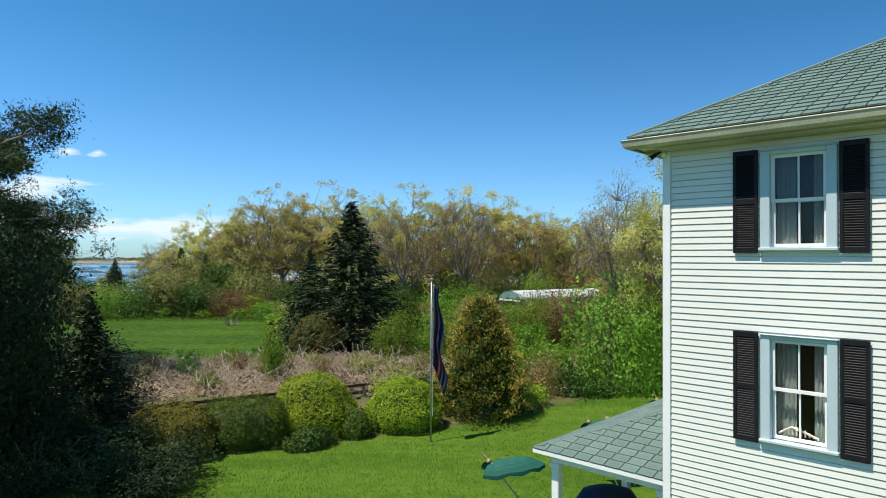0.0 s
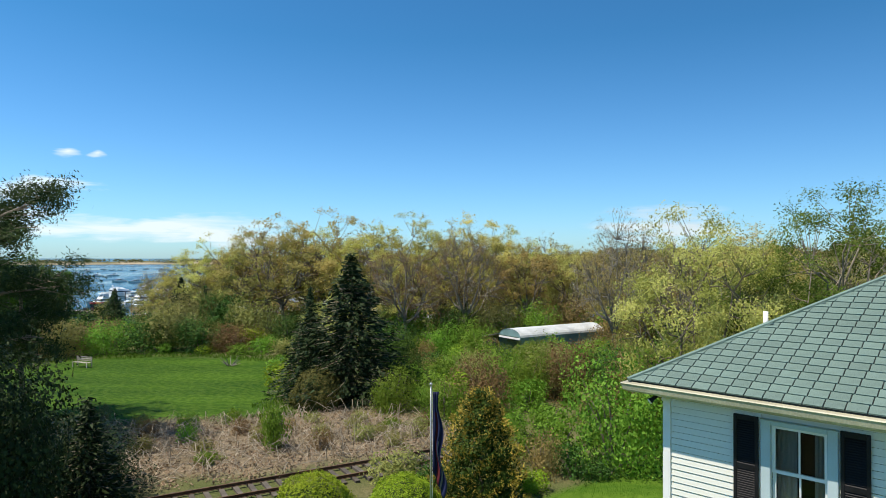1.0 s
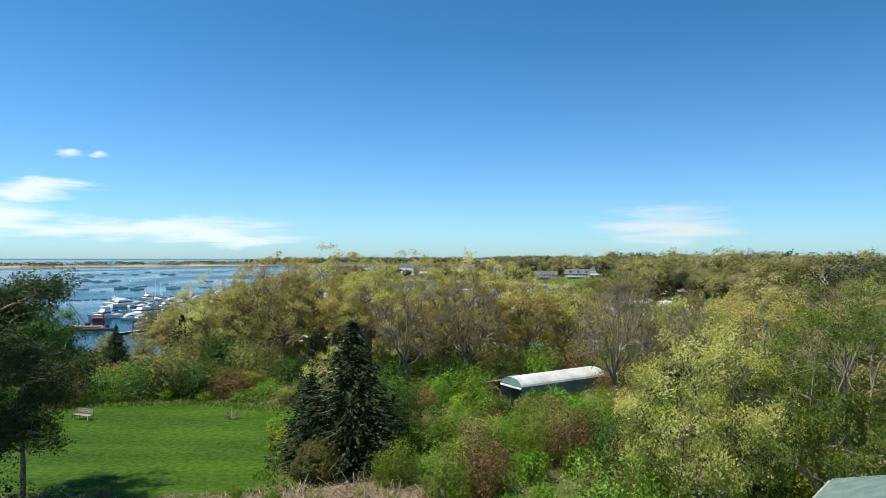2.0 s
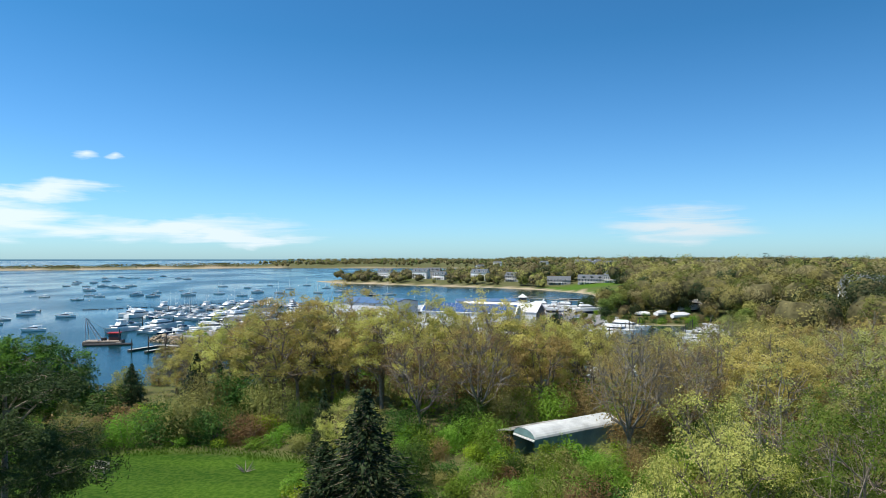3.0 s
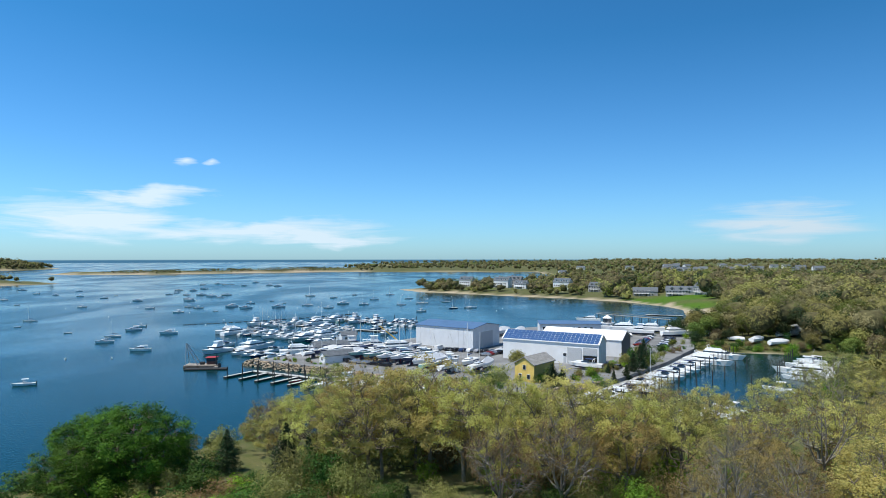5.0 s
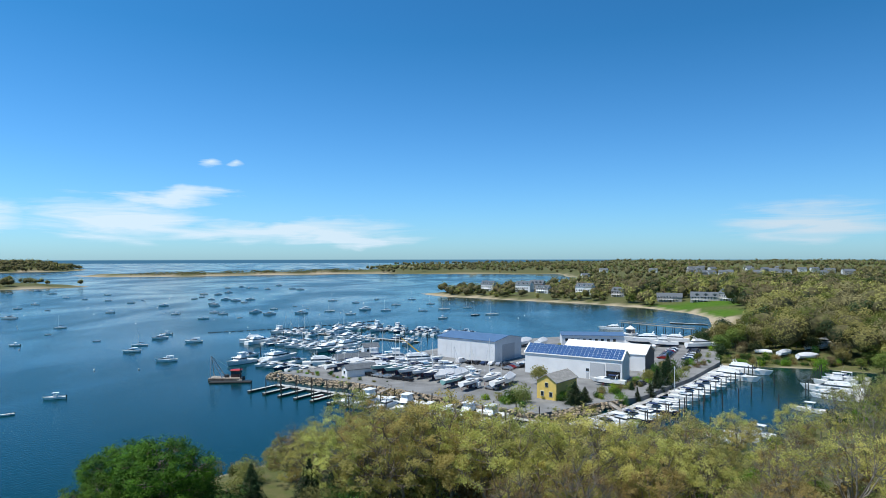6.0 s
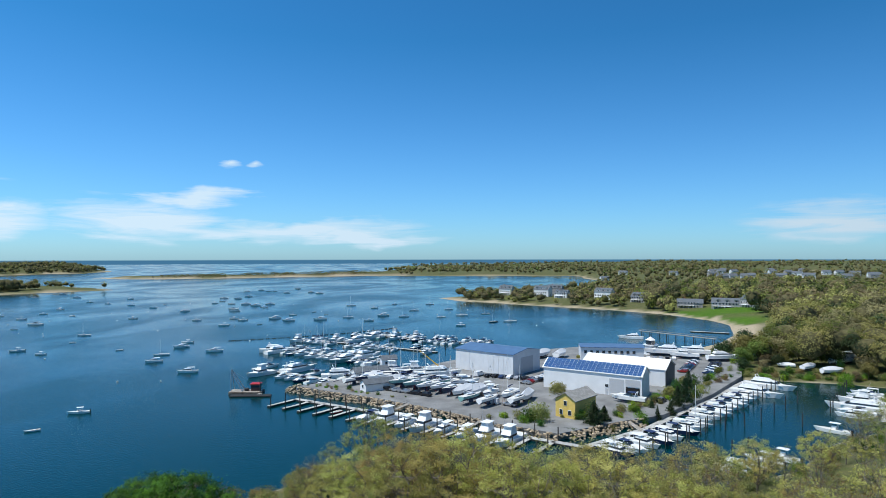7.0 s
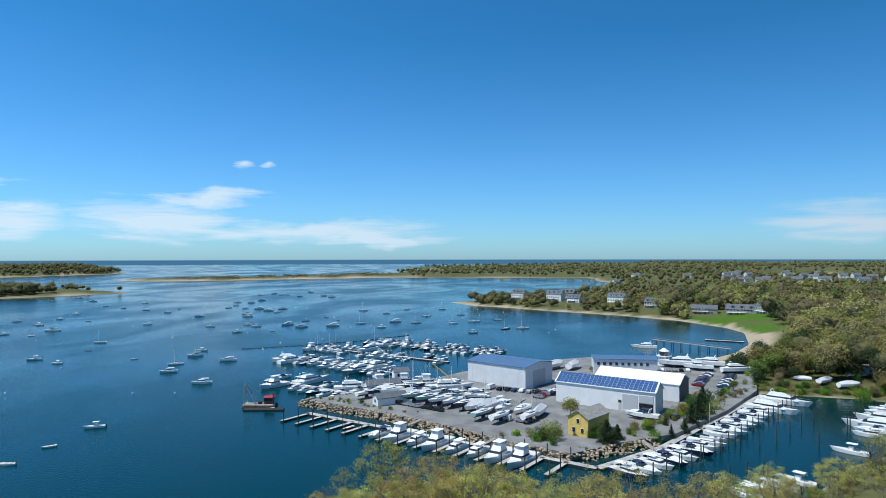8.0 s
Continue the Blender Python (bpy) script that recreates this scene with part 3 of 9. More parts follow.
def crown_tree(name, seed, height, radius, clumps, per, size, lm, bark=BARK, lobes=7, fork=0.28, puff=0.5, low=-0.3, zlo=0.48):
    """A forked tree: rising limbs that carry domed masses, each set with many tufts of leaves on twigs."""
    rng = np.random.default_rng(seed)
    cen, rad = [np.array([rng.normal() * 0.3, rng.normal() * 0.3, height * 0.74])], [np.array([radius * 0.55, radius * 0.55, height * 0.26])]
    for k in range(lobes - 1):
        a = 2 * math.pi * (k + rng.uniform(-0.25, 0.25)) / (lobes - 1)
        d, q = radius * rng.uniform(0.45, 0.62), rng.uniform(0.36, 0.50)
        cen.append(np.array([math.cos(a) * d, math.sin(a) * d, height * rng.uniform(zlo, 0.68)]))
        rad.append(np.array([radius * q, radius * q, height * 0.20 * rng.uniform(0.85, 1.2)]))
    g, C, N = Geo(), [], []
    top = np.array([rng.normal() * 0.25, rng.normal() * 0.25, height * (fork + 0.16)])
    g.tube([(0, 0, -0.3), tuple(top * np.array([0.4, 0.4, 0.5])), tuple(top)], [height * 0.020, height * 0.016, height * 0.012], 6, caps=False)
    for k, (c, r) in enumerate(zip(cen, rad)):
        z0 = top[2] * rng.uniform(0.65, 1.0)
        start = np.array([top[0] * z0 / top[2], top[1] * z0 / top[2], z0])
        end = c - np.array([c[0] * 0.15, c[1] * 0.15, r[2] * 0.45])
        bend = (start + end) / 2 + np.array([c[0] * 0.12, c[1] * 0.12, -0.3]) + rng.normal(size=3) * 0.25
        g.tube([tuple(start), tuple(bend), tuple(end)], [height * 0.010, height * 0.0075, height * 0.005], 5, caps=False)
        m = clumps // lobes
        d = rng.normal(size=(m * 3, 3))
        d /= np.linalg.norm(d, axis=1, keepdims=True)
        d = d[d[:, 2] > low]
        p = c + d * r * rng.uniform(0.8, 1.06, (len(d), 1))
        free = np.ones(len(p), bool)
        for j, (c2, r2) in enumerate(zip(cen, rad)):
            if j != k:
                free &= np.sum(((p - c2) / r2) ** 2, 1) > 0.6
        p, d = p[free][:m], d[free][:m]
        if len(p) == 0:
            continue
        hubs = p[rng.integers(0, len(p), 4)]
        own = np.argmin(np.sum((p[:, None] - hubs[None]) ** 2, 2), 1)
        for j in range(4):
            q = p[own == j]
            if len(q) == 0:
                continue
            node = end + (q.mean(0) - end) * 0.62 + rng.normal(size=3) * 0.15
            g.tube([tuple(end), tuple((end + node) / 2 + rng.normal(size=3) * 0.2), tuple(node)], [height * 0.005, height * 0.004, height * 0.003], 4, caps=False)
            for t in q:
                g.tube([tuple(node), tuple(t)], [height * 0.0024, 0.008], 3, caps=False)
        cnt = rng.integers(int(per * 0.6), int(per * 1.4), len(p))
        i = np.repeat(np.arange(len(p)), cnt)
        C.append(p[i] + rng.normal(size=(len(i), 3)) * puff * np.array([1, 1, 0.6]))
        N.append(d[i] + np.array([0, 0, 0.45]))
    C, N = np.concatenate(C), np.concatenate(N)
    v, f = quads_at(C, size, rng, out=N, loose=0.45)
    return g.mesh(name + "_trunk", bark, smooth=True), mesh_np(name + "_crown", v, f, lm)


def conifer(name, seed, height, width, lm, whorls=24, arms=8, per=16, size=0.34, droop=0.35, bare=0.04):
    rng = np.random.default_rng(seed)
    g = Geo()
    g.tube([(0, 0, 0), (0.05, 0, height * 0.5), (0, 0, height)], [height * 0.016, height * 0.010, 0.02], 7)
    cs, ds = [], []
    for k in range(whorls):
        f = k / (whorls - 1)
        z = height * (bare + (0.985 - bare) * f)
        rr = width / 2 * (1 - f) ** 0.85 * rng.uniform(0.8, 1.15) + 0.12
        for a in range(arms):
            if rng.uniform() < 0.08:
                continue
            ang = 2 * math.pi * (a + rng.uniform(-0.35, 0.35)) / arms + k * 0.7
            length = rr * rng.uniform(0.7, 1.12)
            d = np.array([math.cos(ang), math.sin(ang), 0.0])
            tip = d * length + np.array([0, 0, z - droop * length * 0.5 + 0.1 * length])
            g.tube([(0, 0, z), tuple(tip)], [0.03 + 0.02 * (1 - f), 0.01], 3, caps=False)
            m = max(3, int(per * (length / (width / 2)) ** 0.8))
            t = rng.uniform(0.18, 1.0, m)
            w = (1 - t * 0.6) * length * 0.26
            off = np.stack([-d[1] * rng.uniform(-1, 1, m) * w, d[0] * rng.uniform(-1, 1, m) * w, rng.normal(size=m) * 0.07 - 0.05], -1)
            cs.append(np.array([0, 0, z]) + t[:, None] * (tip - np.array([0, 0, z])) + off)
            ds.append(np.tile(d + np.array([0, 0, -droop]), (m, 1)))
    c, d = np.concatenate(cs), np.concatenate(ds)
    v, f = quads_at(c, size, rng, aspect=1.35, direction=d)
    return g.mesh(name + "_trunk", BARK, smooth=True), mesh_np(name + "_needles", v, f, lm)


def lumpy(rng, n, rx, ry, rz, lumps=9, shell=0.75):
    """Points in the outer shell of a plant made of several rounded masses."""
    ang, h = rng.uniform(0, 2 * math.pi, lumps), rng.uniform(0.15, 0.75, lumps)
    cc = np.stack([np.cos(ang) * rx * 0.45, np.sin(ang) * ry * 0.45, h * rz], -1)
    rr = rng.uniform(0.38, 0.62, lumps)
    k = rng.integers(0, lumps, n)
    d = rng.normal(size=(n, 3))
    d /= np.linalg.norm(d, axis=1, keepdims=True)
    t = rng.uniform(shell, 1.05, n)
    p = cc[k] + d * (rr[k] * t)[:, None] * np.array([rx, ry, rz * 0.75])
    p[:, 2] = np.abs(p[:, 2])
    return p


def shrub(name, seed, rx, ry, rz, n, size, lm, stems=7, lumps=9, shell=0.6):
    rng = np.random.default_rng(seed)
    g = Geo()
    for _ in range(stems):
        a = rng.uniform(0, 2 * math.pi)
        q = (math.cos(a) * rx * 0.5, math.sin(a) * ry * 0.5, rz * rng.uniform(0.5, 0.9))
        g.tube([(q[0] * 0.15, q[1] * 0.15, -0.1), (q[0] * 0.5, q[1] * 0.5, q[2] * 0.6), q], [0.05, 0.035, 0.012], 4, caps=False)
    c = lumpy(rng, n, rx, ry, rz, lumps, shell)
    v, f = quads_at(c, size, rng, out=(c - np.array([0, 0, rz * 0.3])) / np.array([rx, ry, rz]), loose=0.6)
    return g.mesh(name + "_stems", BARK), mesh_np(name + "_leaves", v, f, lm)


def plant(name, label, category, meshes, at, rz=0.0, scale=1.0, group="", names=("trunk", "crown"), sink=0.15):
    ob = thing(name, label, category, (at[0], at[1], (ground_z(*at[:2]) if len(at) < 3 else at[2]) - sink), rz, group)
    ob.scale = (scale,) * 3 if isinstance(scale, (int, float)) else scale
    for nm, me in zip(names, meshes):
        part(nm, me, ob)
    return ob


def spread_points(seed, n, x0, x1, y0, y1, gap, keep):
    rng = np.random.default_rng(seed)
    out = np.zeros((0, 2))
    for _ in range(n * 6):
        p = np.array([rng.uniform(x0, x1), rng.uniform(y0, y1)])
        if not keep(*p):
            continue
        if len(out) and np.min(np.hypot(*(out - p).T)) < gap:
            continue
        out = np.vstack([out, p])
        if len(out) >= n:
            break
    return out


# ---- the white house ----
HOUSE_AT, HOUSE_RZ, BASE = (3.80, 9.95), -43.3, 8.4
HW, HL = 9.6, 12.0          # front and side lengths
WALL_TOP, EAVE, OVER, PITCH = 8.20, 8.36, 0.40, 0.553
WINDOWS = ((1.353, 2.280, 4.01, 5.47), (1.353, 2.280, 6.63, 8.00))
SHUTTERS = ((1.000, 1.325), (2.305, 2.630))

PANE = bpy.data.materials.new("clear_window_glass")
PANE.use_nodes = True
_p = PANE.node_tree.nodes["Principled BSDF"]
_p.inputs["Transmission Weight"].default_value, _p.inputs["Roughness"].default_value, _p.inputs["IOR"].default_value = 1.0, 0.0, 1.28
CASING = mat("pale_blue_grey_painted_casing", (0.44, 0.54, 0.57), 0.45, var=0.05, scale=2.0, bump=0.05)
CURTAIN = mat("grey_green_curtain_cloth", (0.20, 0.26, 0.25), 0.9, var=0.15, scale=4.0, bump=0.3)
# indoor dimness is put into this near-black base colour
ROOM = mat("indoor_dimness_tone", (0.05, 0.045, 0.04), 0.9, var=0.2)

house = thing("house", "three-storey white clapboard house with black shutters and grey-green shingle hip roof", "house", (*HOUSE_AT, BASE), HOUSE_RZ)


def siding_board(length):
    g = Geo()
    prof = [(0, 0.0), (-0.030, 0.0), (-0.030, 0.006), (-0.0185, 0.0835), (0, 0.0835)]
    vs = [(x, y, z) for x in (0, length) for y, z in prof]
    fs = [(0, 1, 2, 3, 4), (9, 8, 7, 6, 5)] + [(i, 5 + i, 5 + (i + 1) % 5, (i + 1) % 5) for i in range(5)]
    return g.add(vs, fs)


# walls with their openings
g = Geo()
xs = [0, WINDOWS[0][0], WINDOWS[0][1], HW]
for x0, x1 in ((xs[0], xs[1]), (xs[2], xs[3])):
    g.box(((x0 + x1) / 2, 0.08, WALL_TOP / 2), (x1 - x0, 0.16, WALL_TOP))
for z0, z1 in ((0, WINDOWS[0][2]), (WINDOWS[0][3], WINDOWS[1][2]), (WINDOWS[1][3], WALL_TOP)):
    g.box(((xs[1] + xs[2]) / 2, 0.08, (z0 + z1) / 2), (xs[2] - xs[1], 0.16, z1 - z0))
front_wall = part("front_wall", g.mesh("front_wall", WHITE), house)
part("side_wall", Geo().box((0.08, HL / 2 + 0.08, WALL_TOP / 2), (0.16, HL - 0.16, WALL_TOP)).mesh("side_wall", WHITE), house)
part("back_wall", Geo().box((HW / 2 + 0.08, HL - 0.08, WALL_TOP / 2), (HW - 0.16, 0.16, WALL_TOP)).mesh("back_wall", WHITE), house)
part("far_wall", Geo().box((HW - 0.08, HL / 2, WALL_TOP / 2), (0.16, HL - 0.32, WALL_TOP)).mesh("far_wall", WHITE), house)
part("attic_floor", Geo().box((HW / 2, HL / 2, WALL_TOP - 0.05), (HW - 0.34, HL - 0.34, 0.1)).mesh("attic_floor", ROOM), house)
part("corner_board", Geo().box((0.02, -0.029, WALL_TOP / 2), (0.11, 0.056, WALL_TOP), bev=0.006).mesh("corner_board", TRIM), house)
part("corner_board", Geo().box((-0.030, 0.03, WALL_TOP / 2), (0.056, 0.11, WALL_TOP), bev=0.006).mesh("corner_board_side", TRIM), house)
part("foundation", Geo().box((HW / 2, HL / 2, 0.12), (HW + 0.05, HL + 0.05, 0.5)).mesh("foundation", mat("grey_concrete", (0.32, 0.31, 0.29), 0.9)), house)
g = Geo()
for k in range(int(WALL_TOP / 0.095)):
    g.add([(-y, x, z + k * 0.095) for x, y, z in [(p[0], -p[1], p[2]) for p in siding_board(HL).v]], [(4, 3, 2, 1, 0), (5, 6, 7, 8, 9)] + [((i + 1) % 5, 5 + (i + 1) % 5, 5 + i, i) for i in range(5)])
g.v = [(-abs(v[0]), v[1], v[2]) for v in g.v]
part("side_siding", g.mesh("side_siding", WHITE), house, kind="stuff")

# windows
for n, (x0, x1, z0, z1) in enumerate(WINDOWS):
    w, h, cx, cz = x1 - x0, z1 - z0, (x0 + x1) / 2, (z0 + z1) / 2
    cas, head_cas = 0.125, 0.055
    win = part("window", Geo().box((x0 + cas / 2, -0.02, cz), (cas, 0.10, h), bev=0.008).box((x1 - cas / 2, -0.02, cz), (cas, 0.10, h), bev=0.008)
               .box((cx, -0.02, z1 - head_cas / 2), (w - 2 * cas, 0.098, head_cas), bev=0.008).mesh("window_casing", CASING), house, "white double-hung sash in a pale blue-grey casing")
    part("window_sill", Geo().box((cx, -0.04, z0 + 0.02), (w + 0.03, 0.14, 0.045), bev=0.01).mesh("window_sill", CASING), win)
    part("drip_cap", Geo().box((cx, -0.045, z1 + 0.010), (w + 0.02, 0.11, 0.018), bev=0.006).mesh("drip_cap", CASING), win)
    gx0, gx1, gz0, gz1 = x0 + cas, x1 - cas, z0 + 0.05, z1 - head_cas
    mid = (gz0 + gz1) / 2
    for k, (a, b, yy) in enumerate(((mid - 0.02, gz1, 0.015), (gz0, mid + 0.02, 0.05))):
        fr = 0.045
        s = Geo()
        s.box((gx0 + fr / 2, yy, (a + b) / 2), (fr, 0.03, b - a)).box((gx1 - fr / 2, yy, (a + b) / 2), (fr, 0.03, b - a))
        s.box(((gx0 + gx1) / 2, yy, a + fr / 2), (gx1 - gx0 - 2 * fr, 0.028, fr)).box(((gx0 + gx1) / 2, yy, b - fr / 2), (gx1 - gx0 - 2 * fr, 0.028, fr))
        s.box(((gx0 + gx1) / 2, yy, (a + b) / 2), (0.022, 0.026, b - a - 2 * fr))
        part("sash", s.mesh("sash", TRIM), win)
        pane = part("pane", Geo().box(((gx0 + gx1) / 2, yy + 0.003, (a + b) / 2), (gx1 - gx0 - 0.06, 0.004, b - a - 0.06)).mesh("pane", PANE), win)
        pane.visible_shadow = False
    c = Geo()
    for a, b in ((gx0 - 0.02, gx0 + 0.27), (gx1 - 0.20, gx1 + 0.02)):
        m = 15
        vs = [(a + (b - a) * i / (m - 1), 0.20 + 0.022 * math.sin(i * 2.1), z) for z in (gz0 - 0.1, gz1 + 0.1) for i in range(m)]
        vs += [(x, y + 0.006, z) for x, y, z in vs]
        fs = [(i, i + 1, m + i + 1, m + i) for i in range(m - 1)] + [(2 * m + i, 3 * m + i, 3 * m + i + 1, 2 * m + i + 1) for i in range(m - 1)]
        c.add(vs, fs)
    part("curtain", c.mesh("curtain", CURTAIN, smooth=True), win, "grey-green curtains drawn to the sides")
    # shallow box behind the sash, coloured dark to look like an unlit room
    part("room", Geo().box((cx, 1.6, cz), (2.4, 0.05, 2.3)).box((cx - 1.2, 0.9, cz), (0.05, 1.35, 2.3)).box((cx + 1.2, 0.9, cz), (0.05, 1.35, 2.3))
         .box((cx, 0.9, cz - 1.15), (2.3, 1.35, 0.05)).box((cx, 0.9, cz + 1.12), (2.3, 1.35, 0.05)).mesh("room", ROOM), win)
    for a, b in SHUTTERS:
        zz0, zz1 = z0 - 0.03, z1 + 0.03
        sw, st, yy = b - a, 0.045, -0.066
        zm = zz0 + (zz1 - zz0) * 0.5
        s = Geo().box((a + st / 2, yy, (zz0 + zz1) / 2), (st, 0.036, zz1 - zz0), bev=0.004).box((b - st / 2, yy, (zz0 + zz1) / 2), (st, 0.036, zz1 - zz0), bev=0.004)
        for z in (zz0 + 0.035, zm, zz1 - 0.035):
            s.box(((a + b) / 2, yy, z), (sw - 2 * st, 0.034, 0.07))
        s.box(((a + b) / 2, yy + 0.014, (zz0 + zz1) / 2), (sw - 2 * st, 0.006, zz1 - zz0 - 0.05))
        sh = part("shutter", s.mesh("shutter_frame", SHUT), house, "black louvred shutter")
        slat = None
        for lo, hi in ((zz0 + 0.07, zm - 0.035), (zm + 0.035, zz1 - 0.07)):
            k = int((hi - lo) / 0.032)
            for i in range(k):
                if slat is None:
                    q = Geo()
                    q.add([(x, y, z) for x in (-sw / 2 + st, sw / 2 - st) for y, z in ((0.012, 0.016), (-0.013, -0.012), (-0.013, -0.018), (0.012, 0.010))],
                          [(0, 1, 2, 3), (7, 6, 5, 4), (0, 4, 5, 1), (1, 5, 6, 2), (2, 6, 7, 3), (3, 7, 4, 0)])
                    slat = q.mesh("slat", SHUT)
                part("slat", slat, sh, at=((a + b) / 2, yy, lo + (i + 0.5) * (hi - lo) / k))
# pale curled object of unknown kind on the sill, built from plain tubes
sill_curl = Geo()
for k in range(9):
    ang = k / 8 * math.pi
    sill_curl.tube([(1.56 + 0.05 * k, 0.13, 4.12), (1.56 + 0.05 * k, 0.12, 4.12 + 0.10 * math.sin(ang) + 0.02)], 0.012, 5)
sill_curl.tube([(1.54, 0.12, 4.12), (1.70, 0.11, 4.23), (1.86, 0.12, 4.18), (2.02, 0.13, 4.12)], 0.018, 6)
thing("sill_ornament", "unidentified pale curled object on the inner window sill", "ornament", (*HOUSE_AT, BASE), HOUSE_RZ, data=sill_curl.mesh("sill_ornament", mat("pale_curl_surface", (0.6, 0.58, 0.5), 0.8)))

# eaves, gutter and hip roof
g = Geo()
W2, L2 = HW + OVER, HL + OVER
RUN = (HW + 2 * OVER) / 2
TOP = EAVE + RUN * PITCH
ridge = [(HW / 2, -OVER + RUN, TOP), (HW / 2, L2 - RUN, TOP)]
cor = [(-OVER, -OVER, EAVE), (W2, -OVER, EAVE), (W2, L2, EAVE), (-OVER, L2, EAVE)]
low = [(x, y, z - 0.03) for x, y, z in cor]
g.add(cor + ridge + low, [(0, 1, 4), (1, 2, 5, 4), (2, 3, 5), (3, 0, 4, 5), (6, 9, 8, 7), (0, 6, 7, 1), (1, 7, 8, 2), (2, 8, 9, 3), (3, 9, 6, 0)])
roof = part("roof", g.mesh("roof_deck", SHINGLE_JOINT), house, "grey-green asphalt shingle hip roof")
part("soffit", Geo().box((HW / 2, HL / 2, WALL_TOP + 0.03), (HW + 2 * OVER - 0.06, HL + 2 * OVER - 0.06, 0.04)).mesh("soffit", TRIM), roof)
g = Geo()
for (x0, y0), (x1, y1), out in (((-OVER, -OVER), (W2, -OVER), (0, -1)), ((-OVER, L2), (-OVER, -OVER), (-1, 0))):
    prof = [(0.0, -0.03), (0.10, -0.035), (0.115, -0.05), (0.10, -0.075), (0.085, -0.14), (0.05, -0.17), (0.0, -0.18)]
    m = len(prof)
    dx, dy = (x1 - x0), (y1 - y0)
    ln = math.hypot(dx, dy)
    dx, dy = dx / ln, dy / ln
    vs = []
    for (bx, by), sgn in (((x0, y0), -1), ((x1, y1), 1)):
        for o, z in prof:
            ex = o * sgn if (bx, by) == (-OVER, -OVER) else 0
            vs.append((bx + out[0] * o + dx * ex, by + out[1] * o + dy * ex, EAVE + z))
    g.add(vs, [tuple(range(m)), tuple(reversed(range(m, 2 * m)))] + [(i, m + i, m + (i + 1) % m, (i + 1) % m) for i in range(m)])
part("gutter", g.mesh("gutter", CREAM), roof, "weathered cream gutter")
g = Geo()
g.box((HW / 2, -OVER + 0.22, EAVE - 0.16), (HW, 0.32, 0.10), bev=0.01).box((-OVER + 0.22, HL / 2, EAVE - 0.161), (0.32, HL, 0.098), bev=0.01)
part("frieze", g.mesh("frieze", CREAM), roof)
part("hip_cap", Geo().tube([(-OVER - 0.03, -OVER - 0.03, EAVE + 0.005), (HW / 2, -OVER + RUN, TOP + 0.012)], 0.035, 6)
     .tube([(-OVER, L2, EAVE + 0.005), (HW / 2, L2 - RUN, TOP + 0.012)], 0.035, 6).mesh("hip_cap", SHINGLE), roof)
part("vent_pipe", Geo().tube([(0.10, 4.5, EAVE + 0.2), (0.10, 4.5, EAVE + 0.78)], 0.05, 10).mesh("vent_pipe", TRIM, smooth=True), roof, "white plastic vent pipe")
lamp = part("floodlight", Geo().tube([(-0.06, -0.10, 8.15), (-0.11, -0.15, 8.11)], 0.015, 6).tube([(-0.10, -0.14, 8.12), (-0.14, -0.20, 8.07), (-0.165, -0.235, 8.04)], [0.028, 0.032, 0.05], 10)
            .mesh("floodlight", SHUT, smooth=True), house, "black twin corner floodlight")
part("lens", Geo().tube([(-0.167, -0.237, 8.038), (-0.172, -0.243, 8.032)], [0.046, 0.04], 10).mesh("lens", TRIM, smooth=True), lamp)
part("bulb", Geo().tube([(0.02, -0.09, 8.15), (0.01, -0.13, 8.10), (0.0, -0.16, 8.07)], [0.02, 0.035, 0.022], 8).mesh("bulb", TRIM, smooth=True), lamp)

# porch along the side
PX, PY0, PY1, PE, PT = -2.63, 0.20, 9.0, 3.03, 3.99
PP = (PT - PE) / -PX
porch = part("porch", Geo().add([(PX, PY0, PE), (0, PY0, PE), (-0.025, PY0 - PX, PT), (-0.025, PY1 + PX, PT), (0, PY1, PE), (PX, PY1, PE)],
                                [(0, 1, 2), (0, 2, 3, 5), (5, 3, 4), (0, 5, 4, 1), (1, 4, 3, 2)]).mesh("porch_roof", SHINGLE_JOINT), house, "porch with shingled hip roof and white posts")
g = Geo().box((PX / 2, PY0 + 0.02, PE - 0.045), (-PX, 0.05, 0.08), bev=0.008).box((PX + 0.02, (PY0 + PY1) / 2, PE - 0.046), (0.05, PY1 - PY0 - 0.06, 0.078), bev=0.008)
g.box((PX / 2 + 0.15, PY0 + 0.32, PE - 0.17), (-PX - 0.35, 0.12, 0.18)).box((PX + 0.32, (PY0 + PY1) / 2, PE - 0.171), (0.12, PY1 - PY0 - 0.7, 0.178))
part("porch_beam", g.mesh("porch_beam", TRIM), porch)
part("porch_ceiling", Geo().box((PX / 2, (PY0 + PY1) / 2, PE - 0.03), (-PX - 0.1, PY1 - PY0 - 0.1, 0.03)).mesh("porch_ceiling", TRIM), porch)
part("porch_floor", Geo().box((PX / 2 + 0.1, (PY0 + PY1) / 2, 0.14), (-PX - 0.25, PY1 - PY0 - 0.3, 0.3)).mesh("porch_floor", WOODGREY), porch)
for x, y in ((PX + 0.32, PY0 + 0.32), (-0.25, PY0 + 0.32), (PX + 0.32, 3.2), (PX + 0.32, 6.0), (PX + 0.32, 8.7)):
    part("post", Geo().box((x, y, 1.55), (0.15, 0.15, 2.6), bev=0.012).box((x, y, 2.72), (0.22, 0.22, 0.1), bev=0.01).mesh("post", TRIM), porch)


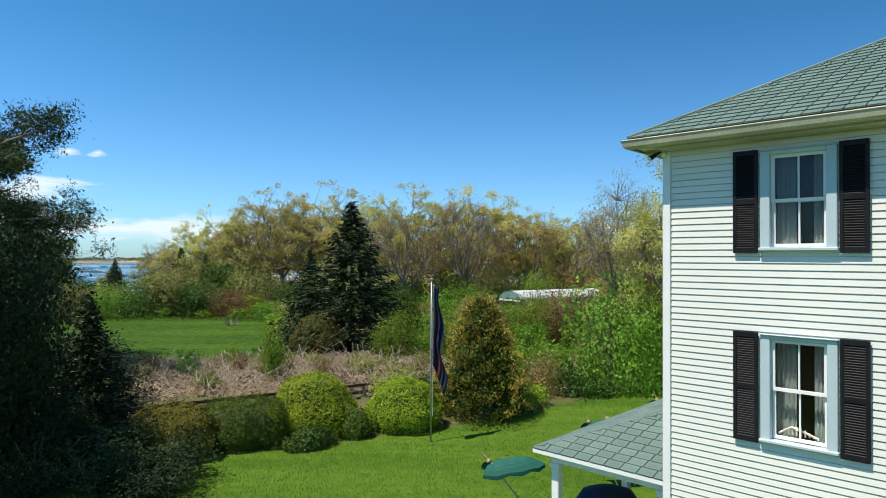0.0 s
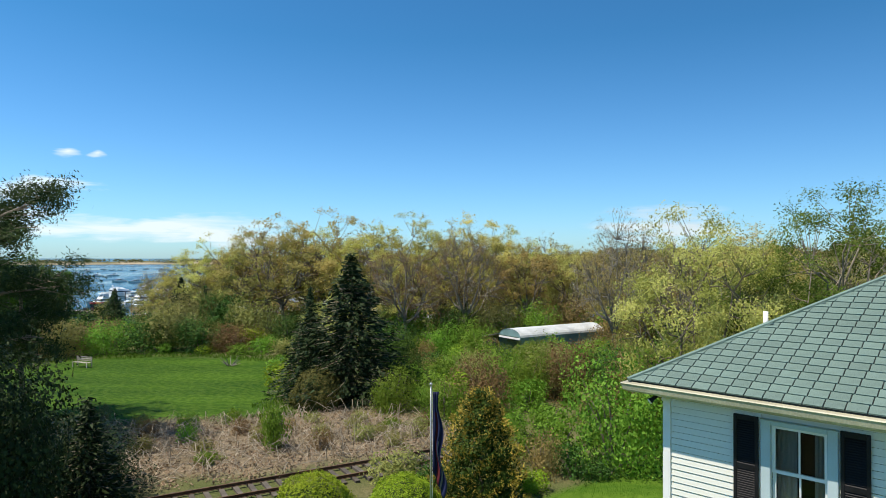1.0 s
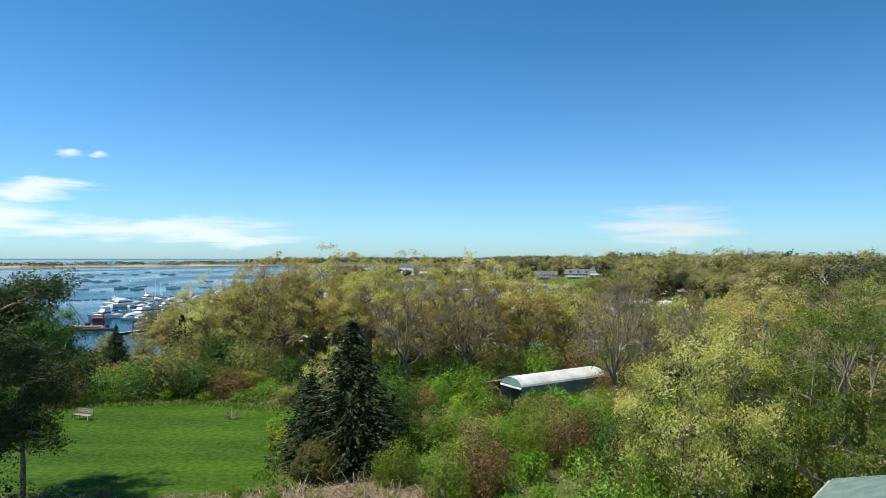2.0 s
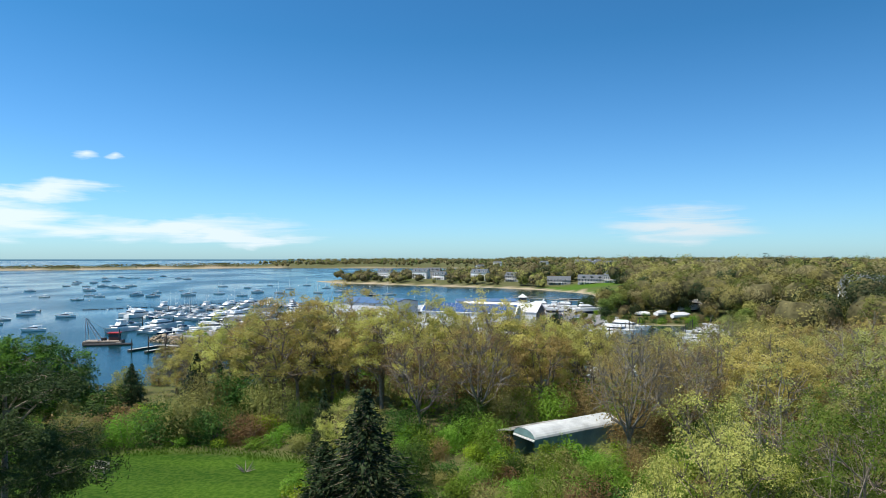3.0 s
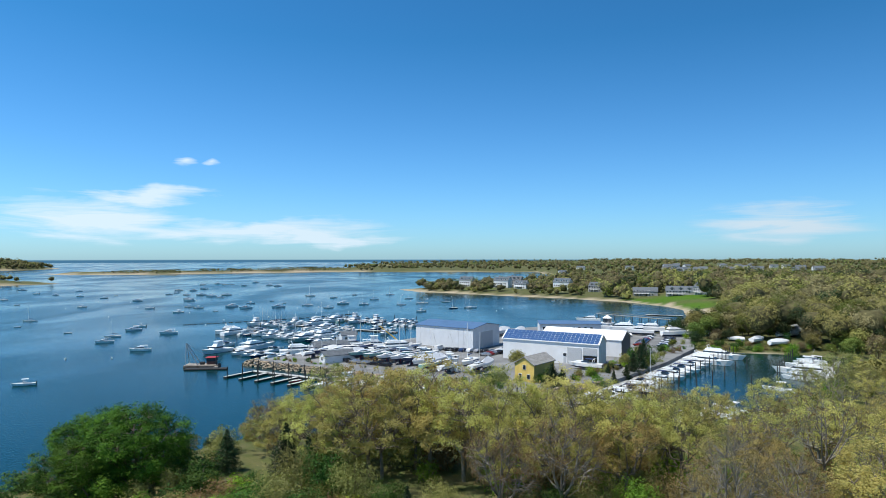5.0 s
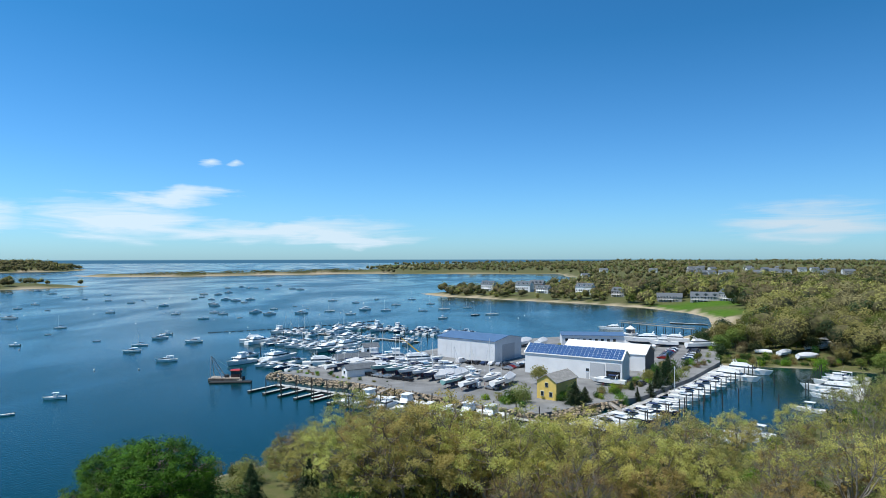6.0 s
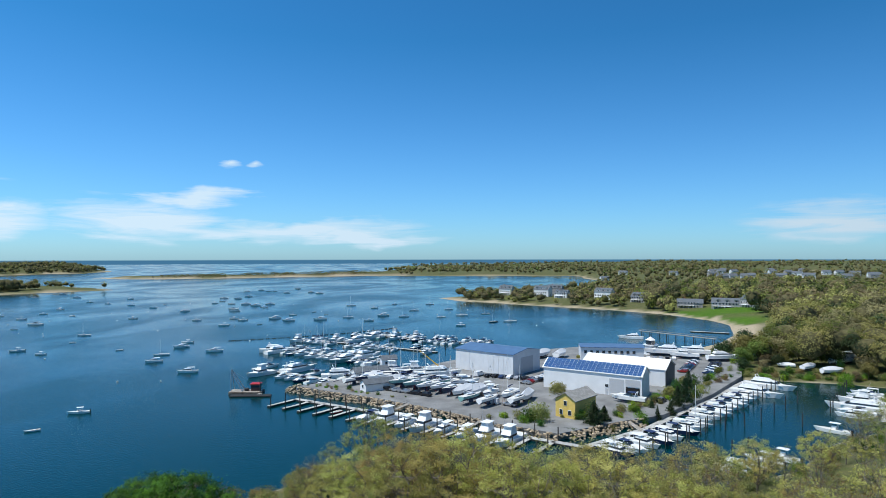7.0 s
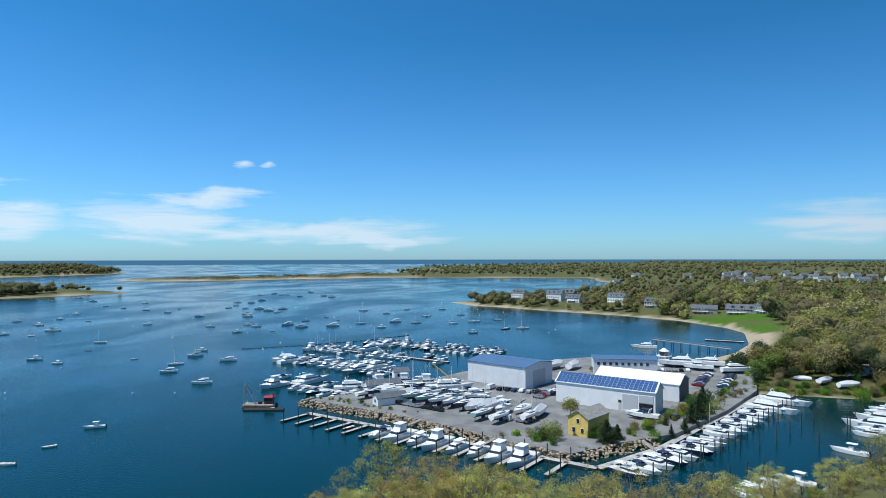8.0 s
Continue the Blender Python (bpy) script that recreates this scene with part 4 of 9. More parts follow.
def shingle_slope(corner_a, corner_b, inward, pitch, rows, tab, rise, cut_a, cut_b, near, parent):
    """Tabs on one slope. cut_a, cut_b: how the ends move in with each metre of run."""
    a, b, inn = Vector(corner_a), Vector(corner_b), Vector(inward)
    along = (b - a).normalized()
    total = (b - a).length
    cs = math.cos(math.atan(pitch))
    nrm = (along.cross(inn + Vector((0, 0, pitch)))).normalized()
    nrm = nrm if nrm.z > 0 else -nrm
    upv = (inn + Vector((0, 0, pitch))).normalized()
    shared, rest, made = {}, Geo(), 0
    rng = random.Random(5)
    for r in range(rows):
        run0, run1 = r * rise * cs, (r + 1) * rise * cs
        s0, s1 = cut_a * run0, total - cut_b * run0
        if s1 - s0 < 0.05:
            break
        x = s0 - (tab / 2 if r % 2 else 0)
        while x < s1:
            x0, x1 = max(x + 0.008, s0), min(x + tab - 0.008, s1)
            x += tab
            if x1 - x0 < 0.02:
                continue
            t0, t1 = (cut_a * run1 if x0 < cut_a * run1 else x0), (total - cut_b * run1 if x1 > total - cut_b * run1 else x1)
            low0, low1 = -0.012, rise + 0.006
            ja = rng.uniform(-0.006, 0.006)
            vs2 = [(x0, low0 + ja, 0.024), (x1, low0 + ja, 0.024), (max(t1, t0), low1, 0.006), (min(t0, t1), low1, 0.006)]
            vs2 += [(p, q, h - 0.022) for p, q, h in vs2]
            fs = [(0, 1, 2, 3), (0, 4, 5, 1), (1, 5, 6, 2), (3, 7, 4, 0)]
            o = a + inn * run0 + Vector((0, 0, pitch * run0))
            if x1 < near and made < 300:
                key = (round(x1 - x0, 3), round(t0 - x0, 3), round(x1 - t1, 3))
                if key not in shared:
                    q = Geo().add([(p - x0, qq, h) for p, qq, h in vs2], fs)
                    shared[key] = q.mesh("shingle", SHINGLE)
                ob = part("shingle", shared[key], parent)
                base = o + along * x0
                ob.matrix_basis = Matrix((( along.x, upv.x, nrm.x, base.x), (along.y, upv.y, nrm.y, base.y), (along.z, upv.z, nrm.z, base.z), (0, 0, 0, 1)))
                made += 1
            else:
                rest.add([o + along * p + upv * q + nrm * h for p, q, h in vs2], fs)
    if rest.v:
        part("shingle_course", rest.mesh("shingle_course", SHINGLE), parent, kind="stuff")


# ---- trees and shrubs round the house and meadow ----
oak = [crown_tree("oak_%d" % i, 10 + i, 15, 7.4, 210, 46, 0.23, m, lobes=14, fork=0.22, puff=0.33, low=-0.55, zlo=0.36)
       for i, m in enumerate((L_YELLOW, L_OCHRE, L_YELLOW, L_OLIVE))]
bare = [crown_tree("bare_%d" % i, 30 + i, 15.5, 5.4, 460, 13, 0.15, L_RUST, BARK_PALE, lobes=10, fork=0.14, puff=0.4, low=-0.75) for i in range(2)]
spruce = [conifer("spruce_%d" % i, 50 + i, 12, 9.0, L_NEEDLE, 32, 10, 26, 0.36) for i in range(2)]
pine = broadleaf("pine", 71, 14.3, 5.2, 24000, 0.15, L_PINE, BARK, 0.34, aspect=1.6, limbs=13, subs=5, up=0.15, bare=0.12)
cedar = [conifer("cedar_%d" % i, 60 + i, 6.4, 4.6, L_NEEDLE, 22, 9, 30, 0.24, droop=0.1, bare=0.02) for i in range(2)]
bush = {k: [shrub("%s_bush_%d" % (k, i), 80 + i, 1.6, 1.5, 2.2, 900, s * 0.95, m) for i in range(2)]
        for k, m, s in (("green", L_GREEN, 0.20), ("olive", L_OLIVE, 0.17), ("rust", L_RUST, 0.15), ("dark", L_DARK, 0.19), ("lime", L_HEDGE, 0.18))}

for k, (x, y, s, i) in enumerate(((-26, 77, 0.84, 0), (-20, 75, 1.0, 0), (-13.2, 79, 1.06, 1), (-31.5, 80, 0.66, 2), (-4.5, 74, 0.97, 2), (0.5, 72, 0.98, 0),
                                  (4.8, 74, 1.0, 1), (9.5, 77, 0.86, 2), (-37, 84, 0.48, 3), (16, 82, 0.9, 0), (-23, 83, 0.95, 1), (-9, 80, 0.9, 2), (-16.5, 84, 0.95, 0))):
    plant("oak_tree", "tall oak with thin yellow-green spring leaves", "tree", oak[i], (x * 1.09, y * 1.09), k * 67, s * 1.08, "oaks at the edge of the meadow")
for k, (x, y, s) in enumerate(((16.4, 59.2, (0.80, 0.80, 0.98)), (3.0, 70.5, 0.9), (20, 67, 0.85), (23, 63, 0.8), (-40.5, 92, 0.6), (-3.5, 69, 0.8))):
    plant("bare_tree", "grey tree with bare twigs and first buds", "tree", bare[k % 2], (x, y), k * 80, s, "budding trees by the shed")
maple = [crown_tree("maple_%d" % i, 46 + i, 11.2, rd, 300, pr, sz, m, lobes=12, fork=0.12, puff=0.34, low=-0.7, zlo=0.26) for i, (m, rd, pr, sz) in enumerate(((L_LIME, 5.2, 80, 0.125), (L_MAPLE, 5.8, 90, 0.115)))]
plant("blossom_maple", "maple with pale lime-green spring blossom", "tree", maple[0], (13.7, 32.9), 30, (0.92, 0.92, 1.15))
plant("green_maple", "broad maple with fresh green leaves", "tree", maple[1], (20.8, 32.6), 90, (1.05, 1.05, 1.24))
plant("blossom_maple", "smaller yellow-green maple beside the spruces", "tree", maple[0], (-9.6, 60.0), 130, (0.62, 0.62, 0.60))
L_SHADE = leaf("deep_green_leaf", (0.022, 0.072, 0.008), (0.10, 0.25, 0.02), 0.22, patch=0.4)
shade = crown_tree("shade", 48, 11.5, 6.4, 420, 46, 0.26, L_SHADE, lobes=14, fork=0.10, puff=0.42, low=-0.8, zlo=0.30)
plant("shade_maple", "dense round tree with deep green leaves", "tree", shade, (-52, 77), 0, (1.12, 1.12, 0.92))
plant("shade_maple", "dense round tree with deep green leaves", "tree", shade, (-61, 81), 100, (0.95, 0.95, 0.80))
plant("shade_maple", "lower dense tree with deep green leaves", "tree", shade, (-56.5, 71.5), 200, (0.8, 0.8, 0.62))
plant("spruce_tree", "dark green spruce with drooping branches", "tree", spruce[0], (-6.2, 45.8), 0, (1.1, 1.05, 0.88), "spruces", ("trunk", "foliage"))
plant("spruce_tree", "lower broad dark green spruce", "tree", spruce[1], (-9.3, 46.6), 40, (0.78, 0.78, 0.55), "spruces", ("trunk", "foliage"))
plant("spruce_tree", "slim dark spruce at the meadow edge", "tree", spruce[1], (-12.4, 61.2), 130, (0.5, 0.5, 0.60), "spruces", ("trunk", "foliage"))
plant("pine_tree", "tall dark pine with long level limbs", "tree", pine, (-23.0, 32.3), 15, 1.0, "pines", ("trunk", "foliage"))
plant("pine_tree", "lower dark pine with drooping limbs", "tree", pine, (-25.0, 38.5), 200, 0.72, "pines", ("trunk", "foliage"))
plant("pine_tree", "tall dark pine shading the corner of the lawn", "tree", pine, (-14.8, 13.6), 100, 0.85, "pines", ("trunk", "foliage"))
# yews whose dark colour stands for the shade in this corner
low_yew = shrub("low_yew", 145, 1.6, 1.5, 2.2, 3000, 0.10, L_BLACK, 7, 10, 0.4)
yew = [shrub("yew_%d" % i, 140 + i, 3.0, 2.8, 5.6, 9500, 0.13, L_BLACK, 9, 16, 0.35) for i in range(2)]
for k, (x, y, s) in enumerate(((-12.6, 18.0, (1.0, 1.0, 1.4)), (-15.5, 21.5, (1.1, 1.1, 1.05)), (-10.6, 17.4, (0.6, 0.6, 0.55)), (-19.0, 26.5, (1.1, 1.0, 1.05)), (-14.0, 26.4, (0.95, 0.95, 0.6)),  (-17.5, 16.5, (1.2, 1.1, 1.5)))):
    plant("yew_tree", "dense yew, deep shade put into its blackish-green colour", "tree", yew[k % 2], (x, y), k * 50, s, "evergreens beside the lawn", ("stem", "foliage"))
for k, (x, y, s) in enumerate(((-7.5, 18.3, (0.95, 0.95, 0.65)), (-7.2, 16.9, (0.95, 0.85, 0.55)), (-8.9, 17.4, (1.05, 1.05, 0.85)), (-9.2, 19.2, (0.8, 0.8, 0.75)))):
    plant("low_yew", "low spreading yew at the lawn edge, shade put into its dark green", "shrub", low_yew, (x, y), k * 50, s, "evergreens beside the lawn", ("stem", "foliage"))
for k, (x, y, s) in enumerate(((-12.0, 22.4, 0.8),)):
    plant("cedar_tree", "dense blackish-green cedar beside the lawn", "tree", cedar[k % 2], (x, y), k * 50, s, "cedars beside the lawn", ("trunk", "foliage"))

# clipped hedges along the lawn
def hedge(name, label, x, y, rx, ry, rz, seed, lm, n, size, square=2.0):
    rng = np.random.default_rng(seed)
    d = rng.normal(size=(n, 3))
    d[:, 2] = np.abs(d[:, 2]) * 1.0 - 0.25
    d /= (np.sum(np.abs(d) ** square, 1) ** (1 / square))[:, None]
    bump = 1 + 0.07 * np.sin(d[:, 0] * 7 + seed) * np.cos(d[:, 1] * 6) + 0.05 * np.sin(d[:, 2] * 9)
    c = d * bump[:, None] * rng.uniform(0.93, 1.03, n)[:, None] * np.array([rx, ry, rz * 0.8]) + np.array([0, 0, rz * 0.22])
    c[:, 2] = np.maximum(c[:, 2], 0.03)
    v, f = quads_at(c, size, rng, out=d + np.array([0, 0, 0.15]), loose=0.5)
    ob = thing(name, label, "hedge", (x, y, ground_z(x, y)), rng.uniform(0, 40), "clipped bushes along the lawn")
    part("foliage", mesh_np("hedge_leaves", v, f, lm), ob)
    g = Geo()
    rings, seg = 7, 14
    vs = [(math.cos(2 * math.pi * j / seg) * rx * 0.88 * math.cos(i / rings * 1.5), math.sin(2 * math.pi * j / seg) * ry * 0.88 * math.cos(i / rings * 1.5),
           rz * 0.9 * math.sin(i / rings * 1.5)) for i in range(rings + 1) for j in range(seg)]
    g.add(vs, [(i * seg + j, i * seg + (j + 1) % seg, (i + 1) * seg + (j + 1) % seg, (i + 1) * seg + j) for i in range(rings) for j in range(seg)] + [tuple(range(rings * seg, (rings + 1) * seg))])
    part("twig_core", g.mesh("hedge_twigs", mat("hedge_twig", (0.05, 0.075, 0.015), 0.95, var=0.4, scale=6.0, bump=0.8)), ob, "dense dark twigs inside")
    return ob


hedge("clipped_hedge", "rounded clipped bush with bright yellow-green new leaves", -4.4, 23.6, 1.62, 1.4, 2.0, 1, L_HEDGE, 11000, 0.075)
hedge("clipped_hedge", "rounded clipped bush with bright yellow-green new leaves", -1.1, 24.4, 1.45, 1.3, 1.75, 2, L_HEDGE, 9500, 0.075)
hedge("clipped_hedge", "flat-topped clipped privet hedge, dull green", -6.4, 21.9, 1.35, 1.0, 1.45, 3, leaf("dull_hedge_leaf", (0.05, 0.10, 0.012), (0.10, 0.17, 0.02), 0.2), 8000, 0.07, 4.0)
hedge("clipped_hedge", "low rounded bush between two larger ones", -2.75, 23.0, 0.55, 0.5, 0.95, 4, MATS["dull_hedge_leaf"], 1400, 0.08)
hedge("clipped_hedge", "yellowish spreading juniper beside the lawn", -8.3, 20.6, 1.3, 1.1, 1.5, 5, leaf("juniper_leaf", (0.12, 0.13, 0.012), (0.22, 0.21, 0.03), 0.15), 8000, 0.075, 3.0)
hedge("clipped_hedge", "low dark spreading shrub at the lawn edge", -4.1, 21.7, 0.9, 0.5, 0.6, 6, L_DARK, 1200, 0.10)
plant("upright_shrub", "narrow upright green shrub", "shrub", bush["green"][0], (-8.3, 33.5), 20, (0.58, 0.55, 1.3), "", ("stem", "foliage"))
hedge("round_shrub", "round brownish-olive evergreen by the meadow", -8.1, 43.4, 1.75, 1.6, 2.45, 8, leaf("brown_olive_leaf", (0.07, 0.075, 0.02), (0.13, 0.12, 0.03), 0.1), 4200, 0.13)

# golden-tipped evergreen: dark inside, yellow sprays outside
rng = np.random.default_rng(9)
n = 7500
th, h = rng.uniform(0, 2 * math.pi, n), rng.beta(1.1, 1.3, n)
prof = 2.3 * np.clip(1 - (h * 0.95) ** 1.7, 0, 1) ** 0.8 * (0.74 + 0.17 * np.sin(th * 5 + h * 9) * np.cos(h * 17 + th * 2) + 0.16 * np.sin(h * 31 + 3 * np.sin(th * 2)))
inner = np.stack([np.cos(th) * prof * rng.uniform(0.55, 0.95, n), np.sin(th) * prof * rng.uniform(0.55, 0.95, n), h * 4.75 + 0.05], -1)
v1, f1 = quads_at(inner, 0.15, rng, out=inner - np.array([0, 0, 1.8]))
k = rng.uniform(size=n) < 0.34
tipc = np.stack([np.cos(th) * prof * 1.02, np.sin(th) * prof * 1.02, h * 4.8 + 0.12], -1)[k]
v2, f2 = quads_at(np.repeat(tipc, 2, 0) + rng.normal(size=(2 * len(tipc), 3)) * 0.05, 0.095, rng, direction=np.repeat(np.stack([np.cos(th), np.sin(th), np.full(n, 0.8)], -1)[k], 2, 0), aspect=1.3)
gold = thing("golden_cypress", "dark cypress with golden-yellow branch tips", "shrub", (1.95, 26.0, ground_z(1.95, 26) - 0.05))
part("foliage", mesh_np("cypress_foliage", v1, f1, L_DARK), gold, "dark green inner foliage")
part("outer_spray", mesh_np("cypress_tips", v2, f2, L_GOLD), gold, "golden-yellow spray tips")
part("trunk", Geo().tube([(0, 0, -0.1), (0.02, 0, 2.5), (0, 0, 4.6)], [0.12, 0.08, 0.02], 7).mesh("cypress_trunk", BARK), gold)

# tangle of shrubs behind the lawn and round the meadow
def zone_of(x, y):
    a = (np.array([x]), np.array([y]))
    return [float(inside_dist(p, *a)[0]) for p in (LAWN, MEADOW, BRUSH)]


def track_gap(x, y):
    return abs((x + 8) * -0.505 + (y - 27.2) * 0.863)


kinds = ["green", "green", "olive", "rust", "dark", "lime", "green", "olive"]
pts = spread_points(21, 100, -5, 27, 26, 70, 1.6, lambda x, y: min(-v for v in zone_of(x, y)) > 1.0 and track_gap(x, y) > 1.3 and math.hypot(x - 1.95, y - 26) > 2.6
                    and not (6 < x < 19 and y > 62) and math.hypot(x + 6.4, y - 45.8) > 3.2 and y > 27 + 0.35 * abs(x) * (x > 0) * 0.6)
rr = random.Random(3)
for x, y in pts:
    kd = rr.choice(kinds)
    s = rr.uniform(0.65, 1.05) * (1.15 if y > 36 else 0.9)
    plant("wild_shrub", {"green": "fresh green leafy wild shrub", "olive": "olive-green twiggy wild shrub", "rust": "rusty brown budding wild shrub",
                         "dark": "dark green leafy wild shrub", "lime": "bright yellow-green wild shrub"}[kd], "shrub", bush[kd][rr.randint(0, 1)], (x, y), rr.uniform(0, 360),
          (s * 1.1, s * 1.1, s), "wild shrubs behind the lawn", ("stem", "foliage"))
big = {k: shrub("big_%s" % k, 90 + i, 3.0, 2.8, 4.4, 3200, 0.18, m, 9, 14, 0.5) for i, (k, m) in enumerate((("green", L_GREEN), ("olive", L_OLIVE), ("rust", L_RUST), ("dark", L_DARK)))}
for x, y, kd, s in ((8.6, 30.2, "green", (2.0, 1.8, 2.45)), (11.6, 33.0, "green", (1.5, 1.5, 2.0)), (4.8, 29.6, "rust", (0.9, 0.9, 1.05)), (6.4, 29.2, "dark", (0.9, 0.8, 0.8)),
                    (4.0, 27.7, "lime", (0.75, 0.6, 0.55)), (0.2, 27.4, "dark", (0.7, 0.7, 0.8)), (7.8, 29.0, "dark", (0.7, 0.6, 0.5)), (2.8, 40, "rust", (1.8, 1.6, 1.7)),
                    (0.5, 39, "green", (1.4, 1.4, 1.6)), (-2.8, 42.5, "green", (1.3, 1.3, 1.4)), (-12.3, 49.5, "lime", (1.2, 1.4, 1.0)), (-10.6, 47, "lime", (0.9, 0.9, 0.8)),
                    (12, 38, "rust", (1.7, 1.7, 1.9)), (12.5, 43, "dark", (1.9, 1.8, 2.0)), (9.5, 45, "rust", (1.6, 1.6, 1.9)), (18.5, 39, "dark", (1.9, 1.8, 2.4)),
                    (22, 39, "olive", (1.9, 1.9, 2.2)), (26, 36, "olive", (1.8, 1.8, 2.3)), (15, 48, "green", (1.6, 1.6, 1.5)), (-2.6, 48.5, "dark", (1.3, 1.3, 1.4)), (4.5, 50, "green", (1.3, 1.2, 1.2)), (7.5, 52, "green", (1.4, 1.2, 1.25)), (10.5, 53, "olive", (1.3, 1.2, 1.3)), (13.5, 55, "green", (1.4, 1.3, 1.4)), (5.5, 58, "dark", (1.2, 1.2, 1.2)), (16.5, 57, "rust", (1.4, 1.3, 1.5)), (2.0, 54, "green", (1.3, 1.3, 1.2)), (8.5, 57, "green", (1.4, 1.2, 1.2)), (-3.5, 56, "dark", (1.6, 1.6, 1.9)), (4.7, 45.6, "green", (1.5, 1.5, 1.7)), (6.5, 45.2, "green", (1.4, 1.4, 1.75)), (8.0, 46.4, "olive", (1.5, 1.5, 1.7)), (3.0, 46.8, "olive", (1.4, 1.4, 1.5))):
    plant("wild_shrub", {"green": "tall fresh green wild shrub", "olive": "tall olive-green twiggy shrub", "rust": "rusty brown budding shrub", "dark": "dark green leafy shrub",
                         "lime": "bright yellow-green low shrub"}[kd], "shrub", big[kd] if kd in big and s[0] >= 1.2 else bush[kd][0], (x, y), x * 40, tuple(q / 1.9 for q in s) if kd in big and s[0] >= 1.2 else s, "wild shrubs behind the lawn", ("stem", "foliage"))
edge = [(-45, 74), (-41, 76), (-37, 77.5), (-33, 74), (-29, 72.5), (-25, 72), (-21, 71), (-17, 70), (-13, 68), (-50, 70), (-52, 64), (-47, 52), (-42, 45), (-36, 41), (-44, 66), (-39, 70),
        (-31, 76), (-27, 76), (-15, 73), (-48, 77)]
for k, (x, y) in enumerate(edge):
    kd = ("olive", "lime", "dark", "olive", "green")[k % 5]
    plant("edge_shrub", {"green": "fresh green shrub at the meadow edge", "olive": "olive-green shrub at the meadow edge", "dark": "dark green shrub at the meadow edge",
                         "lime": "yellow-green shrub at the meadow edge"}[kd], "shrub", bush[kd][k % 2], (x, y), k * 77, (1.15 + 0.4 * math.sin(k * 3.1), 1.2, 1.1 + 0.5 * math.cos(k * 2.3)),
          "shrubs round the meadow", ("stem", "foliage"))
for k, (x, y, s) in enumerate(((-33, 81, 0.62), (-29, 78.5, 0.55), (-42, 82, 0.5))):
    plant("red_cedar", "dark brownish-green red cedar", "tree", spruce[k % 2], (x, y), k * 90, (s * 1.1, s * 1.1, s), "cedars at the meadow edge", ("trunk", "foliage"))

# greenery round the shed and along the far edge of the meadow
lush = ((11.6, 60.4, "green", 1.1, 1.2), (13.6, 61.2, "dark", 0.8, 0.5), (18.2, 62.4, "rust", 1.2, 0.9), (18.6, 66.2, "rust", 1.4, 1.2), (15.6, 60.0, "olive", 1.2, 0.8), (19.0, 63.6, "rust", 1.4, 1.5), (13.4, 58.6, "green", 1.3, 0.7), (17.2, 60.4, "olive", 1.2, 1.0), (19.9, 66.0, "rust", 1.5, 1.5), (3.4, 62.4, "green", 0.9, 0.9),
        (4.0, 65.5, "green", 1.2, 1.2), (2.0, 63.0, "lime", 1.0, 0.6), (0.0, 66.5, "green", 1.3, 1.1), (-2.5, 63.5, "green", 1.1, 0.8), (-5.0, 68.5, "dark", 1.4, 1.2), (9.0, 58.4, "lime", 0.9, 0.5), (6.6, 58.0, "green", 0.9, 0.5),
        (22.5, 67.5, "green", 1.4, 1.4), (25.5, 65.0, "dark", 1.6, 1.8), (28.0, 69.0, "green", 1.5, 1.5), (22.0, 60.0, "green", 1.3, 0.9), (20.0, 57.0, "lime", 1.2, 0.7), (24.5, 56.5, "olive", 1.5, 1.6), (-10.5, 71.5, "olive", 1.4, 1.3),
        (-13.5, 66.5, "green", 1.2, 0.8), (-17.0, 72.0, "dark", 1.3, 1.3), (-21.5, 73.5, "olive", 1.5, 1.7), (-25.5, 74.5, "dark", 1.6, 2.0), (-29.0, 75.5, "olive", 1.5, 1.9), (-19.0, 70.2, "green", 1.0, 0.6), (-8.0, 66.0, "lime", 1.1, 0.7),
        (-23.5, 70.6, "lime", 1.0, 0.5), (-33.0, 72.5, "green", 1.2, 0.8), (-37.0, 74.5, "lime", 1.3, 0.9), (1.5, 70.0, "dark", 1.5, 1.6), (6.5, 71.5, "olive", 1.5, 1.7), (11.5, 73.0, "green", 1.5, 1.6), (15.5, 74.0, "rust", 1.5, 1.7))
for k, (x, y, kd, s, h) in enumerate(lush):
    plant("wild_shrub", {"green": "fresh green leafy shrub at the edge of the wood", "olive": "olive-green twiggy shrub at the edge of the wood", "rust": "brown budding thicket shrub by the shed", "dark": "dark green leafy shrub at the edge of the wood",
                         "lime": "low bright yellow-green shrub at the edge of the wood"}[kd], "shrub", big[kd] if kd in big and s >= 1.2 else bush[kd][k % 2], (x, y), k * 83, (s * 0.8, s * 0.8, h * 0.75) if kd in big and s >= 1.2 else (s * 1.25, s * 1.25, h * 1.2), "shrubs at the edge of the wood", ("stem", "foliage"))

